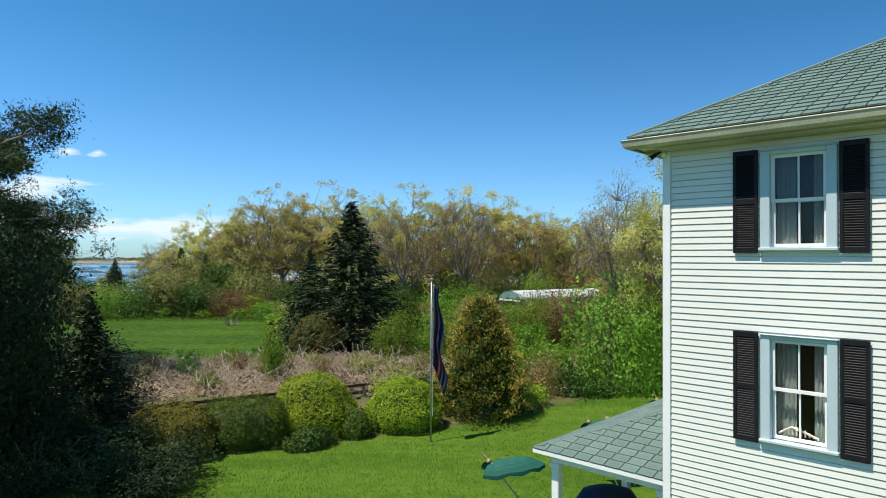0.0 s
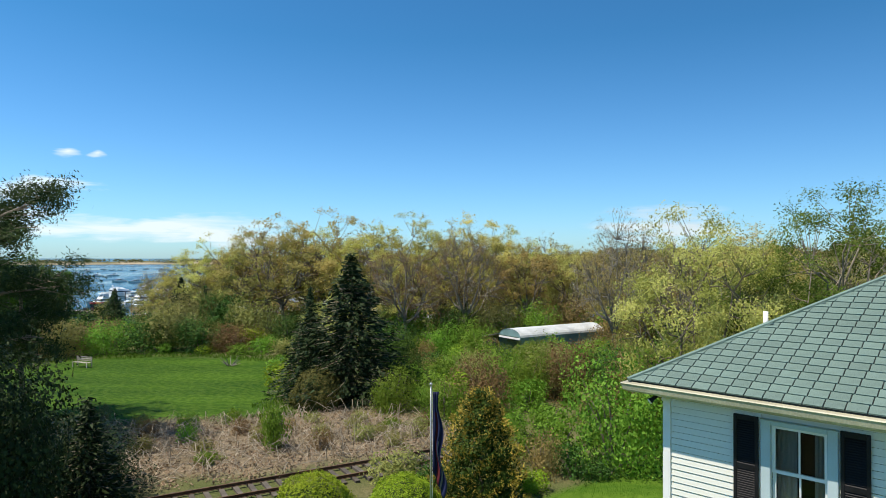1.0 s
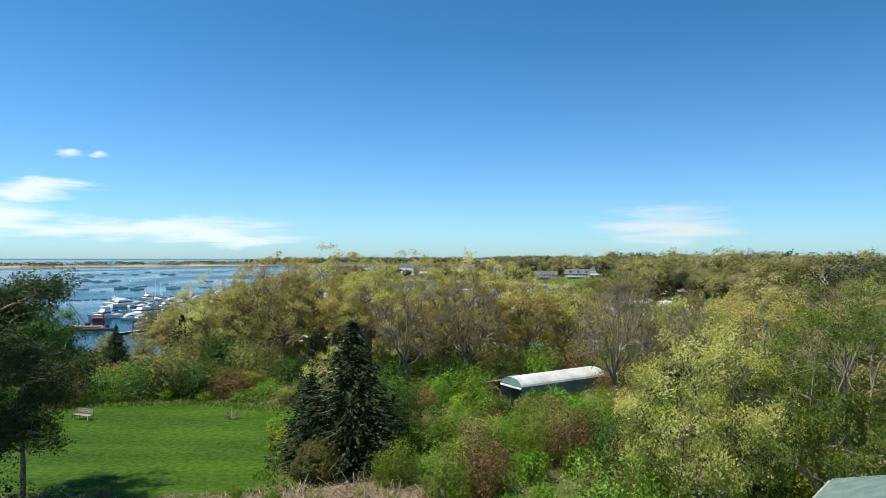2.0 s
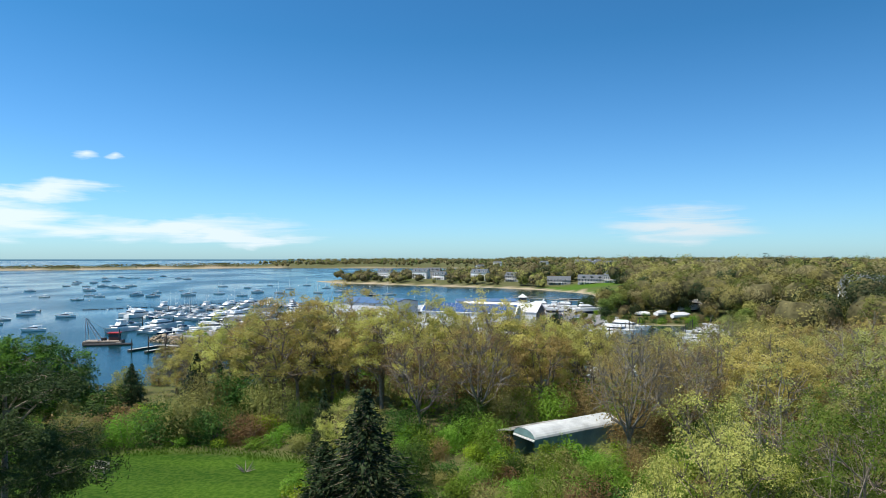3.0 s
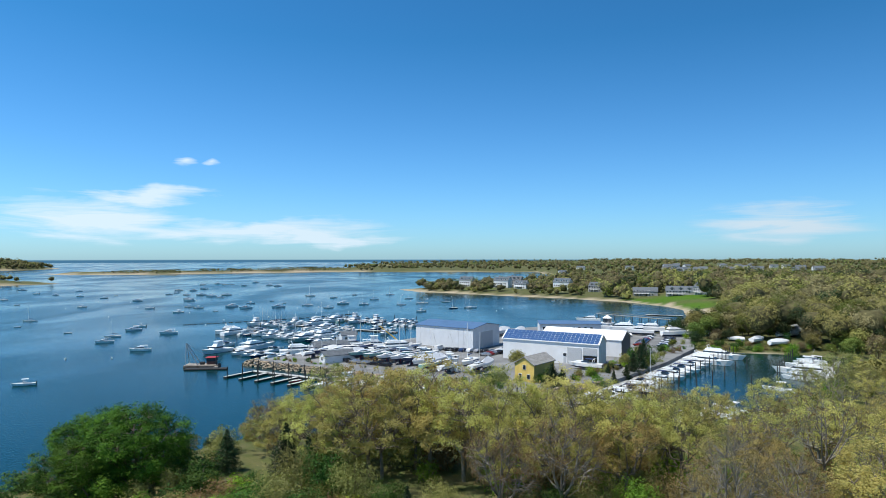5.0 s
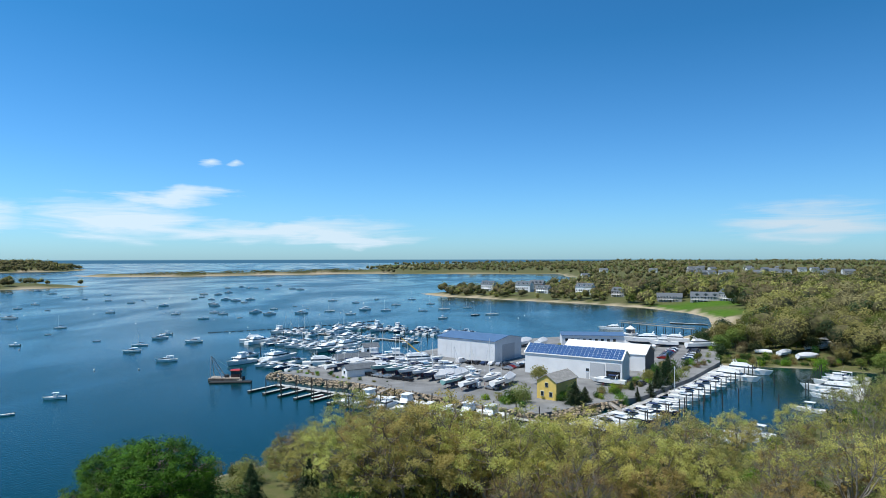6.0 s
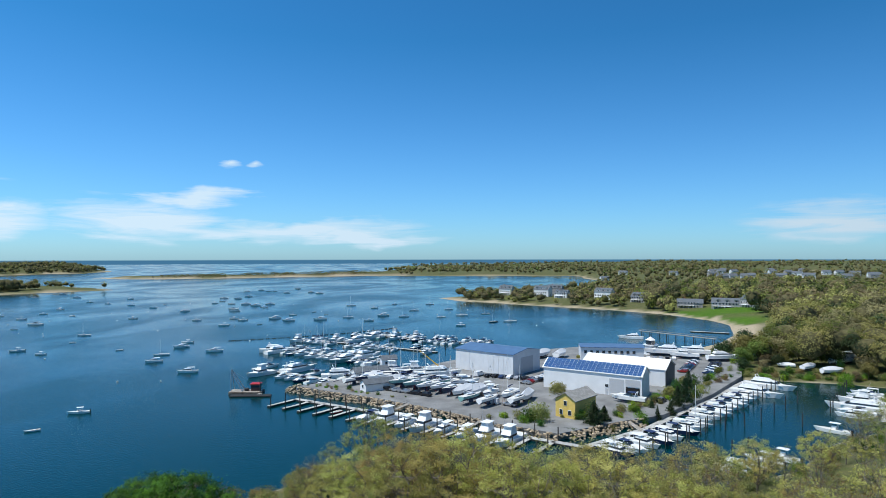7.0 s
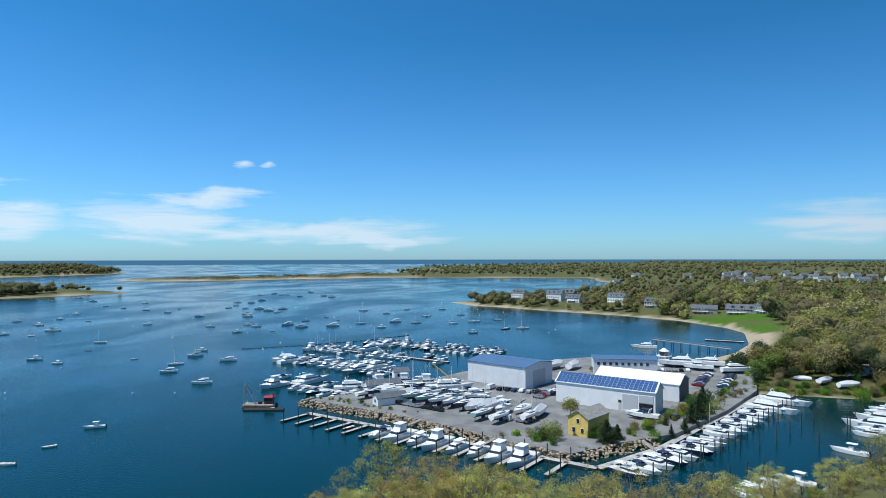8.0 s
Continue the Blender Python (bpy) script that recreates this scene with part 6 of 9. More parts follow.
rng = np.random.default_rng(77)
FAR_MATS = [leaf("far_yellow_crown", (0.20, 0.195, 0.052), (0.37, 0.335, 0.11), 0.2, patch=0.09), leaf("far_brown_crown", (0.165, 0.138, 0.068), (0.29, 0.235, 0.115), 0.2, patch=0.09),
            leaf("far_green_crown", (0.085, 0.13, 0.025), (0.21, 0.24, 0.052), 0.2, patch=0.09), leaf("far_dark_crown", (0.022, 0.042, 0.016), (0.058, 0.08, 0.028), 0.08, patch=0.09)]
p = rng.uniform((60, 175), (420, 720), (5200, 2))
p = p[far_keep(p)]
sel = []
for q in p:
    if all((q[0] - a[0]) ** 2 + (q[1] - a[1]) ** 2 > 92 for a in sel[-400:]):
        sel.append(q)
mid = np.array(sel)[:850]
p = np.column_stack([rng.uniform(-130, 110, 900), rng.uniform(600, 800, 900)])
point = p[far_keep(p, 9)][:420]
kind = rng.choice(4, len(mid), p=[0.33, 0.22, 0.21, 0.24])
for i, nm in enumerate(("yellow-green", "brownish budding", "fresh green", "dark evergreen")):
    q = mid[kind == i]
    for zone, cnt, size in (((q[:, 1] < 330) & (q[:, 0] < 190), 700, 0.8), ((q[:, 1] < 330) & (q[:, 0] >= 190), 240, 1.3), ((q[:, 1] >= 330) & (q[:, 1] < 430), 300, 1.15), (q[:, 1] >= 430, 110, 1.7)):
        far_wood("harbour_woods", "%s tree crowns of the woods behind the harbour" % nm, q[zone], 6.9, FAR_MATS[i], 200 + i, cnt, size, True)
kind = rng.choice(4, len(point), p=[0.32, 0.26, 0.22, 0.20])
for i, nm in enumerate(("yellow-green", "brownish budding", "fresh green", "dark evergreen")):
    far_wood("point_woods", "%s tree crowns among the houses on the point" % nm, point[kind == i], 3.5, FAR_MATS[i], 250 + i, 90, 0.95, True)
n = 16000
az, r = np.radians(rng.uniform(-50, 45, n)), 700 * (4300 / 700) ** rng.uniform(0, 1, n)
p = np.column_stack([r * np.sin(az), r * np.cos(az)])
p = p[far_keep(p, 14.0)]
p = p[:4600]
kind = rng.choice(4, len(p), p=[0.38, 0.30, 0.2, 0.12])
for i, nm in enumerate(("yellow-green", "brownish budding", "fresh green", "dark evergreen")):
    q = p[kind == i]
    dist = np.hypot(q[:, 0], q[:, 1])
    for lo, hi, rad in ((0, 1300, 4.5), (1300, 9000, 6.0)):
        s = q[(dist >= lo) & (dist < hi)]
        if len(s):
            far_wood("far_woods", "%s tree crowns of the far shore" % nm, s, rad, FAR_MATS[i], 300 + i, 14, rad * 0.48, False)

# arched shed among the trees
qs = thing("arched_shed", "old grey-green metal shed with arched roof and open front", "shed", (7.0, 62.4, ground_z(7.0, 62.4)), 33)
QW, QH, QL = 3.3, 3.2, 11.5
GREENWALL = mat("blue_green_metal", (0.16, 0.27, 0.27), 0.6, var=0.2, scale=0.8, bump=0.15)
arc = [(-QW / 2, 0), (-QW / 2, 2.45)] + [(-QW / 2 * math.cos(a), 2.45 + (QH - 2.45) * math.sin(a)) for a in [math.pi * k / 12 for k in range(1, 12)]] + [(QW / 2, 2.45), (QW / 2, 0)]
for name, lo, hi, m in (("side", 0, 1, GREENWALL), ("arch_roof", 1, len(arc) - 2, mat("weathered_roof_metal", (0.52, 0.55, 0.55), 0.55, var=0.2, scale=0.8, bump=0.15)), ("side", len(arc) - 2, len(arc) - 1, GREENWALL)):
    seg = arc[lo:hi + 1]
    k = len(seg)
    vs = [(y, -x, z) for y in (0, QL) for x, z in seg] + [(y, -x * 0.98, z - 0.05) for y in (0, QL) for x, z in seg]
    fs = [(i, i + 1, k + i + 1, k + i) for i in range(k - 1)] + [(2 * k + i, 3 * k + i, 3 * k + i + 1, 2 * k + i + 1) for i in range(k - 1)]
    part(name, Geo().add(vs, fs).mesh("arched_" + name, m), qs)
k = len(arc)
head = [p for p in arc if p[1] > 2.3]
part("gable", Geo().add([(x0, -a, b) for x0 in (0.02, 0.10) for a, b in head], [tuple(range(len(head))), tuple(reversed(range(len(head), 2 * len(head))))]).mesh("gable", GREENWALL), qs)
part("lintel", Geo().box((0.0, 0, 2.3), (0.16, QW - 0.1, 0.16)).mesh("lintel", WHITEROOF), qs)
part("end_wall", Geo().add([(x0, -a, b) for x0 in (QL - 0.1, QL - 0.02) for a, b in arc], [tuple(range(k)), tuple(reversed(range(k, 2 * k)))]).mesh("end_wall", GREENWALL), qs)
ln = thing("lean_to", "tumbledown lean-to with rusty patched roof", "shed", (5.9, 63.9, ground_z(5.9, 63.9)), 33)
part("roof", Geo().add([(0, 0.2, 2.5), (8, 0.2, 2.5), (8, 2.6, 2.0), (0, 2.6, 2.0), (0, 0.2, 2.42), (8, 0.2, 2.42), (8, 2.6, 1.92), (0, 2.6, 1.92)], [(0, 1, 2, 3), (7, 6, 5, 4), (0, 4, 5, 1), (1, 5, 6, 2), (2, 6, 7, 3), (3, 7, 4, 0)])
     .mesh("lean_roof", mat("patched_tin_roof", (0.46, 0.46, 0.44), 0.7, var=0.3, scale=0.9, second=(0.17, 0.165, 0.15))), ln)
part("wall", Geo().box((0.1, 1.4, 1.0), (0.12, 2.3, 1.95)).box((4.0, 2.5, 0.95), (7.7, 0.12, 1.9)).mesh("lean_wall", mat("dark_boards", (0.06, 0.07, 0.06), 0.9, var=0.3)), ln)

# wooded islands at the mouth of the bay
p = np.column_stack([rng.uniform(-2500, -1480, 5000), rng.uniform(1180, 2050, 5000)])
p = p[(inside_dist(ISLE, p[:, 0], p[:, 1]) > 16) & (p[:, 0] + 2600 > 0.35 * p[:, 1])][:1500]
kind = rng.choice(4, len(p), p=[0.30, 0.32, 0.24, 0.14])
for i, nm in enumerate(("yellow-green", "brownish budding", "fresh green", "dark evergreen")):
    far_wood("island_woods", "%s tree crowns of the wooded island" % nm, p[kind == i], 6.5, FAR_MATS[i], 430 + i, 20, 2.4, False)
p = np.column_stack([rng.uniform(-1000, -715, 1500), rng.uniform(640, 800, 1500)])
p = p[(inside_dist(ISLET, p[:, 0], p[:, 1]) > 7) & (p[:, 0] < -748) & (p[:, 1] < 755)][:300]
kind = rng.choice(4, len(p), p=[0.22, 0.38, 0.22, 0.18])
for i, nm in enumerate(("yellow-green", "brownish budding", "fresh green", "dark evergreen")):
    far_wood("islet_woods", "%s tree crowns of the small island" % nm, p[kind == i], 6.0, FAR_MATS[i], 440 + i, 40, 1.5, True)

# low scrub along the sand spit
n = 2600
t = rng.uniform(0, 1, n)
sp = np.array([(-928, 1275), (-824, 1345), (-733, 1455), (-640, 1540), (-540, 1640)], float)
px = np.interp(t, np.linspace(0, 1, 5), sp[:, 0]) + rng.normal(size=n) * 16
py = np.interp(t, np.linspace(0, 1, 5), sp[:, 1]) + rng.normal(size=n) * 16
keep = (shore(px, py) > 12) & (np.sin(t * 37) + np.sin(t * 91) > -0.5)
far_wood("spit_scrub", "low dark scrub along the sand spit", np.column_stack([px, py])[keep][:700], 2.0, FAR_MATS[2], 420, 6, 1.0, False)

# round leafy trees on the banks of the basin
def dome_tree(name, seed, r, m, n=1500):
    rng = np.random.default_rng(seed)
    g = Geo()
    g.tube([(0, 0, -0.2), (0.1, 0, r * 0.8), (0, 0.1, r * 1.4)], [0.22, 0.16, 0.05], 6)
    for k in range(6):
        a = k * 1.05
        g.tube([(0, 0, r * (0.5 + 0.06 * k)), (math.cos(a) * r * 0.7, math.sin(a) * r * 0.7, r * (1.0 + 0.08 * k))], [0.09, 0.03], 4, caps=False)
    C, N = [], []
    for k in range(12):
        a, h = rng.uniform(0, 2 * math.pi), rng.uniform(-0.35, 0.5)
        c = np.array([math.cos(a) * r * 0.52 * (1 - max(0, h)), math.sin(a) * r * 0.52 * (1 - max(0, h)), r * (1.05 + h)])
        d = rng.normal(size=(n // 12, 3))
        d[:, 2] = d[:, 2] * 0.8 + 0.25
        d /= np.linalg.norm(d, axis=1, keepdims=True)
        C.append(c + d * r * rng.uniform(0.34, 0.55) * rng.uniform(0.75, 1.08, (len(d), 1)))
        N.append(d + (c - np.array([0, 0, r])) / r * 0.7)
    v, f = quads_at(np.concatenate(C), 0.62, rng, out=np.concatenate(N), loose=0.5)
    return g.mesh(name + "_trunk", BARK, smooth=True), mesh_np(name + "_crown", v, f, m)


domes = [dome_tree("dome_%d" % i, 500 + i, 5.0, m) for i, m in enumerate((FAR_MATS[2], FAR_MATS[0], FAR_MATS[1], FAR_MATS[3]))]
for k, (x, y, s, i) in enumerate(((68, 289, 0.9, 0), (76, 297, 1.1, 0), (85, 301, 1.15, 2), (103, 288, 0.8, 3), (111, 279, 0.9, 2), (118, 271, 1.1, 0), (104, 301, 1.1, 1), (94, 303, 1.2, 2), (126, 284, 1.1, 3),
                                  (123, 264, 1.0, 1), (133, 298, 1.2, 0), (64, 306, 1.0, 3), (72, 308, 1.2, 1), (110, 312, 1.1, 3), (134, 312, 1.1, 2), (118, 296, 0.7, 3), (82, 290, 0.6, 3), (99, 292, 0.6, 0), (66, 279, 0.6, 3),
                                  (74, 281, 0.5, 2), (108, 270, 0.7, 1), (116, 256, 0.9, 0), (120, 246, 1.0, 2), (124, 236, 1.0, 1), (119, 226, 0.9, 0), (112, 214, 0.9, 1))):
    plant("bank_tree", ("round fresh green tree above the basin", "round yellow-green tree above the basin", "brownish budding round tree above the basin", "dark evergreen tree above the basin")[i], "tree", domes[i], (x, y), k * 61,
          s, "trees above the basin")
for k in range(30):
    x = 63 + (k % 17) * 3.1 + (1.5 if k > 16 else 0)
    kd = ("dark", "olive", "dark", "green", "rust")[k % 5]
    plant("bank_shrub", {"green": "fresh green shrub on the basin bank", "olive": "olive shrub on the basin bank", "rust": "brown twiggy shrub on the basin bank", "dark": "dark green shrub on the basin bank"}[kd], "shrub",
          bush[kd][k % 2], (x, 270.5 + 1.5 * math.sin(k * 2.2) + (6.5 if k > 16 else 0)), k * 50, (1.5, 1.3, 0.95 + 0.3 * math.sin(k * 1.7)), "shrubs on the basin bank", ("stem", "foliage"))


# ---- boatyard ----
YARD_Z = 1.75
yard_poly = [(-99, 212.5), (-84, 206.2), (-66, 200.2), (-41, 188.2), (-22, 176.2), (-5, 169.2), (9, 183.2), (24, 195.2), (44, 228), (62, 265), (70, 300), (52, 322), (28, 325), (2, 336), (-18, 321),
             (-40, 300), (-55, 281), (-67, 257), (-85, 231)]
thing("yard_pavement", "worn grey asphalt of the boatyard", "pavement", kind="structure", data=Geo().prism(yard_poly, -2.5, YARD_Z).mesh("yard_pavement", ASPHALT))
thing("lane", "narrow grey lane through the trees", "road", kind="structure", data=Geo().prism([(112, 285), (117, 285), (131, 345), (126, 347)], 1.5, 6.0).mesh("lane", ASPHALT))


def gable_building(name, label, at, rz, w, d, h, pitch, wallm, roofm, windows=(), doors=(), base=YARD_Z, group="", over=0.4, cat_="building"):
    """A walled building with a pitched roof, its ridge along x. windows, doors: (face, along, sill, width, height)."""
    t = thing(name, label, cat_, (at[0], at[1], base), rz, group)
    r = d / 2 * pitch
    g = Geo()
    prof = [(0, 0), (d, 0), (d, h), (d / 2, h + r), (0, h)]
    g.add([(x, y, z) for x in (0, w) for y, z in prof], [(0, 1, 2, 3, 4), (9, 8, 7, 6, 5), (0, 4, 9, 5), (1, 6, 7, 2), (0, 5, 6, 1)])
    part("wall", g.mesh("wall", wallm), t)
    for s in (0, 1):
        a = (-over, h - over * pitch) if s == 0 else (d + over, h - over * pitch)
        m = (d / 2, h + r)
        vs = [(x, y, z + dz) for dz in (0.06, 0.26) for x in (-over, w + over) for y, z in (a, m)]
        part("roof", Geo().add(vs, [(0, 1, 3, 2), (4, 6, 7, 5), (0, 2, 6, 4), (1, 5, 7, 3), (0, 4, 5, 1), (2, 3, 7, 6)]).mesh("roof", roofm), t)

    def put(face, along, sill, ww, hh, depth):
        c = {"s": (along, -depth / 2, sill + hh / 2), "n": (along, d + depth / 2, sill + hh / 2), "e": (w + depth / 2, along, sill + hh / 2), "w": (-depth / 2, along, sill + hh / 2)}[face]
        return c, ((ww, depth, hh) if face in "sn" else (depth, ww, hh))

    for face, along, sill, ww, hh in windows:
        c, s = put(face, along, sill, ww, hh, 0.08)
        win = part("window", Geo().box(c, tuple(k + (0.22 if k > 0.1 else 0) for k in s)).mesh("window_frame", TRIM), t)
        c2, s2 = put(face, along, sill, ww, hh, 0.14)
        part("pane", Geo().box(c2, s2).mesh("window_pane", TINT), win)
    for face, along, ww, hh, m in doors:
        c, s = put(face, along, 0.0, ww, hh, 0.1)
        part("door", Geo().box(c, s).mesh("shed_door", m), t)
    return t


def ribs(t, w, h, step=1.2):
    m = Geo().box((0, 0, h / 2), (0.06, 0.05, h - 0.1)).mesh("wall_rib", SHEDWALL)
    for k in range(1, int(w / step)):
        part("rib", m, t, at=(k * step, -0.02, 0))


SHEDBLUE = mat("blue_grey_metal_roof", (0.10, 0.18, 0.31), 0.45, 0.1, var=0.1, scale=0.4)
PANEL = mat("solar_cell_glass", (0.05, 0.11, 0.25), 0.18, var=0.15, scale=2.0, bump=0.0, spec=0.6)
DOORGREY = mat("light_grey_roller_door", (0.50, 0.51, 0.52), 0.5, var=0.05)
# shade within an open doorway, put into a near-black colour
DOORWAY_SHADE = mat("doorway_shade_tone", (0.015, 0.015, 0.016), 0.9)
shed_a = gable_building("boat_shed", "large grey metal boat shed with low blue-grey roof", (-50.2, 260), -27.5, 28.5, 20, 8.2, 0.14, SHEDWALL, SHEDBLUE, group="boat sheds", cat_="shed",
                        doors=(("e", 10, 9, 6.5, DOORGREY),))
ribs(shed_a, 28.5, 8.2, 2.4)
# the dark door box at 32.0 stands for the shaded opening
shed_b = gable_building("boat_shed", "long white boat shed with rows of solar panels on its roof", (-12.2, 229.2), -22, 35, 8.5, 7.2, 0.62, mat("white_metal_siding", (0.80, 0.80, 0.79), 0.45, var=0.05, scale=0.3, bump=0.06), WHITEROOF, group="boat sheds", cat_="shed",
                        windows=(("s", 23.2, 2.6, 1.0, 0.9),), doors=(("s", 26.6, 5.0, 5.6, DOORGREY), ("s", 32.0, 4.6, 3.2, DOORWAY_SHADE), ("s", 23.2, 0.9, 2.1, DOORGREY)))
part("door_head", Geo().box((32.0, -0.04, 4.6), (4.8, 0.12, 2.4)).mesh("door_head", DOORGREY), shed_b)
cellm = Geo().box((0, 0, 0), (1.36, 0.98, 0.05), bev=0.012).mesh("solar_panel", PANEL)
ang = math.atan(0.62)
for i in range(24):
    for j in range(5):
        run = -0.30 + (j + 0.5) * 1.06 * math.cos(ang)
        ob = part("solar_panel", cellm, shed_b)
        ob.matrix_basis = pose(0.78 + i * 1.45, run, 7.2 + run * 0.62 + 0.32, math.degrees(ang), 0, 0)
shed_c = gable_building("boat_shed", "white-roofed boat shed with dark gable end", (1.5, 249), -22, 31, 13, 6.0, 0.42, mat("dark_grey_cladding", (0.10, 0.105, 0.11), 0.6), WHITEROOF, group="boat sheds", cat_="shed")
part("side_wall", Geo().box((15.5, -0.06, 3), (31.1, 0.1, 6)).mesh("side_wall", SHEDWALL), shed_c)
office = gable_building("marina_office", "two-storey pale grey marina office with blue-grey roof", (1.0, 287), 5, 27, 11, 6.4, 0.16, SHEDWALL, SHEDBLUE,
                        windows=tuple(("s", 2 + k * 2.6, 3.9, 1.2, 1.2) for k in range(9)) + tuple(("s", 3 + k * 4.4, 1.0, 1.5, 1.2) for k in range(5)) + (("e", 3, 3.9, 1.2, 1.2), ("e", 7, 3.9, 1.2, 1.2)))
light = thing("lantern_tower", "small octagonal lighthouse-like lookout with white rail", "tower", (33.5, 316, 0.9))
n = 8
ring = lambda r, z: [(r * math.cos(2 * math.pi * k / n), r * math.sin(2 * math.pi * k / n), z) for k in range(n)]
wallring = lambda a, b: [(k, (k + 1) % n, n + (k + 1) % n, n + k) for k in range(n)]
part("base", Geo().add(ring(3.0, 0) + ring(2.6, 5.2), wallring(0, 1) + [tuple(range(n, 2 * n))]).mesh("tower_base", SHEDWALL), light)
part("gallery", Geo().add(ring(3.6, 5.2) + ring(3.6, 5.5), wallring(0, 1) + [tuple(range(n, 2 * n)), tuple(reversed(range(n)))]).mesh("gallery", TRIM), light)
part("lantern", Geo().add(ring(2.0, 5.5) + ring(2.0, 7.6), wallring(0, 1)).mesh("lantern", TINT), light)
part("cap", Geo().add(ring(2.5, 7.6) + [(0, 0, 9.3)], [(k, (k + 1) % n, n) for k in range(n)] + [tuple(reversed(range(n)))]).mesh("cap", TRIM), light)
for k in range(n):
    a = ring(3.4, 5.5)[k]
    part("rail_post", Geo().tube([a, (a[0], a[1], 6.5)], 0.05, 5).mesh("rail_post", TRIM), light)

YELLOW = mat("yellow_clapboard", (0.72, 0.52, 0.14), 0.7, var=0.08, scale=1.0, bump=0.2)
gable_building("yellow_cottage", "two-storey yellow clapboard cottage with grey roof", (-0.9, 184.75), 60, 12, 6.5, 5.2, 0.6, YELLOW, mat("grey_shingle_roof", (0.30, 0.29, 0.27), 0.85, var=0.2, scale=1.0), base=1.7,
               windows=(("w", 1.8, 1.0, 0.9, 1.3), ("w", 4.6, 1.0, 0.9, 1.3), ("w", 3.2, 3.7, 0.9, 1.2), ("n", 2.5, 1.0, 0.9, 1.3), ("n", 2.5, 3.6, 0.9, 1.2), ("n", 6.5, 3.6, 0.9, 1.2)), cat_="house")
gable_building("yard_cottage", "low white cottage with grey roof by the docks", (-82, 226), 35, 13, 6, 2.9, 0.5, TRIM, TEALROOF, windows=(("s", 2, 1, 1.2, 1.2), ("s", 5, 1, 1.2, 1.2), ("s", 9, 1, 1.2, 1.2)), cat_="house")
gable_building("yard_cottage", "small white shed with blue-grey roof", (-71.5, 207.5), 42, 11, 5, 2.6, 0.5, TRIM, TEALROOF, windows=(("w", 2.5, 1, 1.0, 1.0),), cat_="house")
gable_building("yard_tower", "white two-storey hut with gable roof", (-77, 243.5), 30, 6, 5, 5.2, 0.5, TRIM, TEALROOF, windows=(("s", 1.6, 3.3, 0.9, 1.1), ("s", 4.2, 3.3, 0.9, 1.1)), cat_="house")

# ---- boats ----
def hull(L, B, F, D, flare=0.5, rise=0.45, slotb=1, st=10):
    """A hull with its bow towards +x; slot 0 topsides, slot 1 bottom paint, slot 2 deck."""
    g = Geo()
    secs = []
    for i in range(st + 1):
        t = i / st
        x = -L / 2 + L * t
        w = B / 2 * (1 - max(0, (t - 0.45) / 0.55) ** 2.3) * (0.9 + 0.1 * min(1, t * 4))
        w = max(w, 0.03)
        ww = w * (1 - 0.35 * flare * max(0, (t - 0.3) / 0.7))
        sheer = F * (1 + rise * max(0, t - 0.25) ** 1.6)
        k = -D * (1 - max(0, (t - 0.6) / 0.4) ** 2 * 0.95)
        xx = x + L * 0.05 * max(0, (t - 0.8) / 0.2)
        xb = x - L * 0.04 * max(0, (t - 0.7) / 0.3)
        secs.append([(xx, -w, sheer), (xb, -ww * 0.96, 0.08), (xb, 0, k), (xb, ww * 0.96, 0.08), (xx, w, sheer)])
    vs = [p for s in secs for p in s]
    g.v = vs
    for i in range(st):
        a, b = i * 5, i * 5 + 5
        for j, sl in ((0, 0), (1, slotb), (2, slotb), (3, 0)):
            g.f.append((a + j, b + j, b + j + 1, a + j + 1))
            g.m.append(sl)
        g.f.append((a, a + 4, b + 4, b))
        g.m.append(2)
    g.f.append((0, 1, 2, 3, 4))
    g.m.append(0)
    return g


def cabin(x0, x1, w, z0, z1, rake=0.35, back=0.1, taper=0.12):
    h = z1 - z0
    bot = [(x0, -w / 2), (x1, -w / 2), (x1, w / 2), (x0, w / 2)]
    top = [(x0 + back * h, -w / 2 * (1 - taper)), (x1 - rake * h * 2, -w / 2 * (1 - taper)), (x1 - rake * h * 2, w / 2 * (1 - taper)), (x0 + back * h, w / 2 * (1 - taper))]
    return [(x, y, z0) for x, y in bot] + [(x, y, z1) for x, y in top]


BOXF = [(3, 2, 1, 0), (4, 5, 6, 7), (0, 1, 5, 4), (1, 2, 6, 5), (2, 3, 7, 6), (3, 0, 4, 7)]


def band(vs, lo, hi, out=0.02):
    """A strip round a cabin between two heights."""
    b, t = vs[:4], vs[4:]
    cx, cy = sum(p[0] for p in vs) / 8, sum(p[1] for p in vs) / 8
    mixp = lambda p, q, k: tuple(p[i] + (q[i] - p[i]) * k for i in range(3))
    grow = lambda p: (p[0] + out * (1 if p[0] > cx else -1), p[1] + out * (1 if p[1] > cy else -1), p[2])
    r = [grow(mixp(b[i], t[i], lo)) for i in range(4)] + [grow(mixp(b[i], t[i], hi)) for i in range(4)]
    return r


DECK = mat("pale_deck", (0.66, 0.65, 0.61), 0.6, var=0.08, scale=1.0)
CANVAS = mat("navy_boat_canvas", (0.02, 0.04, 0.11), 0.8, var=0.2)
WRAP = mat("white_shrink_wrap", (0.72, 0.73, 0.74), 0.4, var=0.06, scale=0.7, bump=0.2, fine=6.0)
TEAK = mat("varnished_teak", (0.25, 0.12, 0.05), 0.5)
RED = mat("red_paint", (0.45, 0.02, 0.02), 0.5, var=0.15)
GREENHULL = mat("sea_green_hull", (0.22, 0.42, 0.40), 0.3, var=0.08)
MESH_BOAT = {}


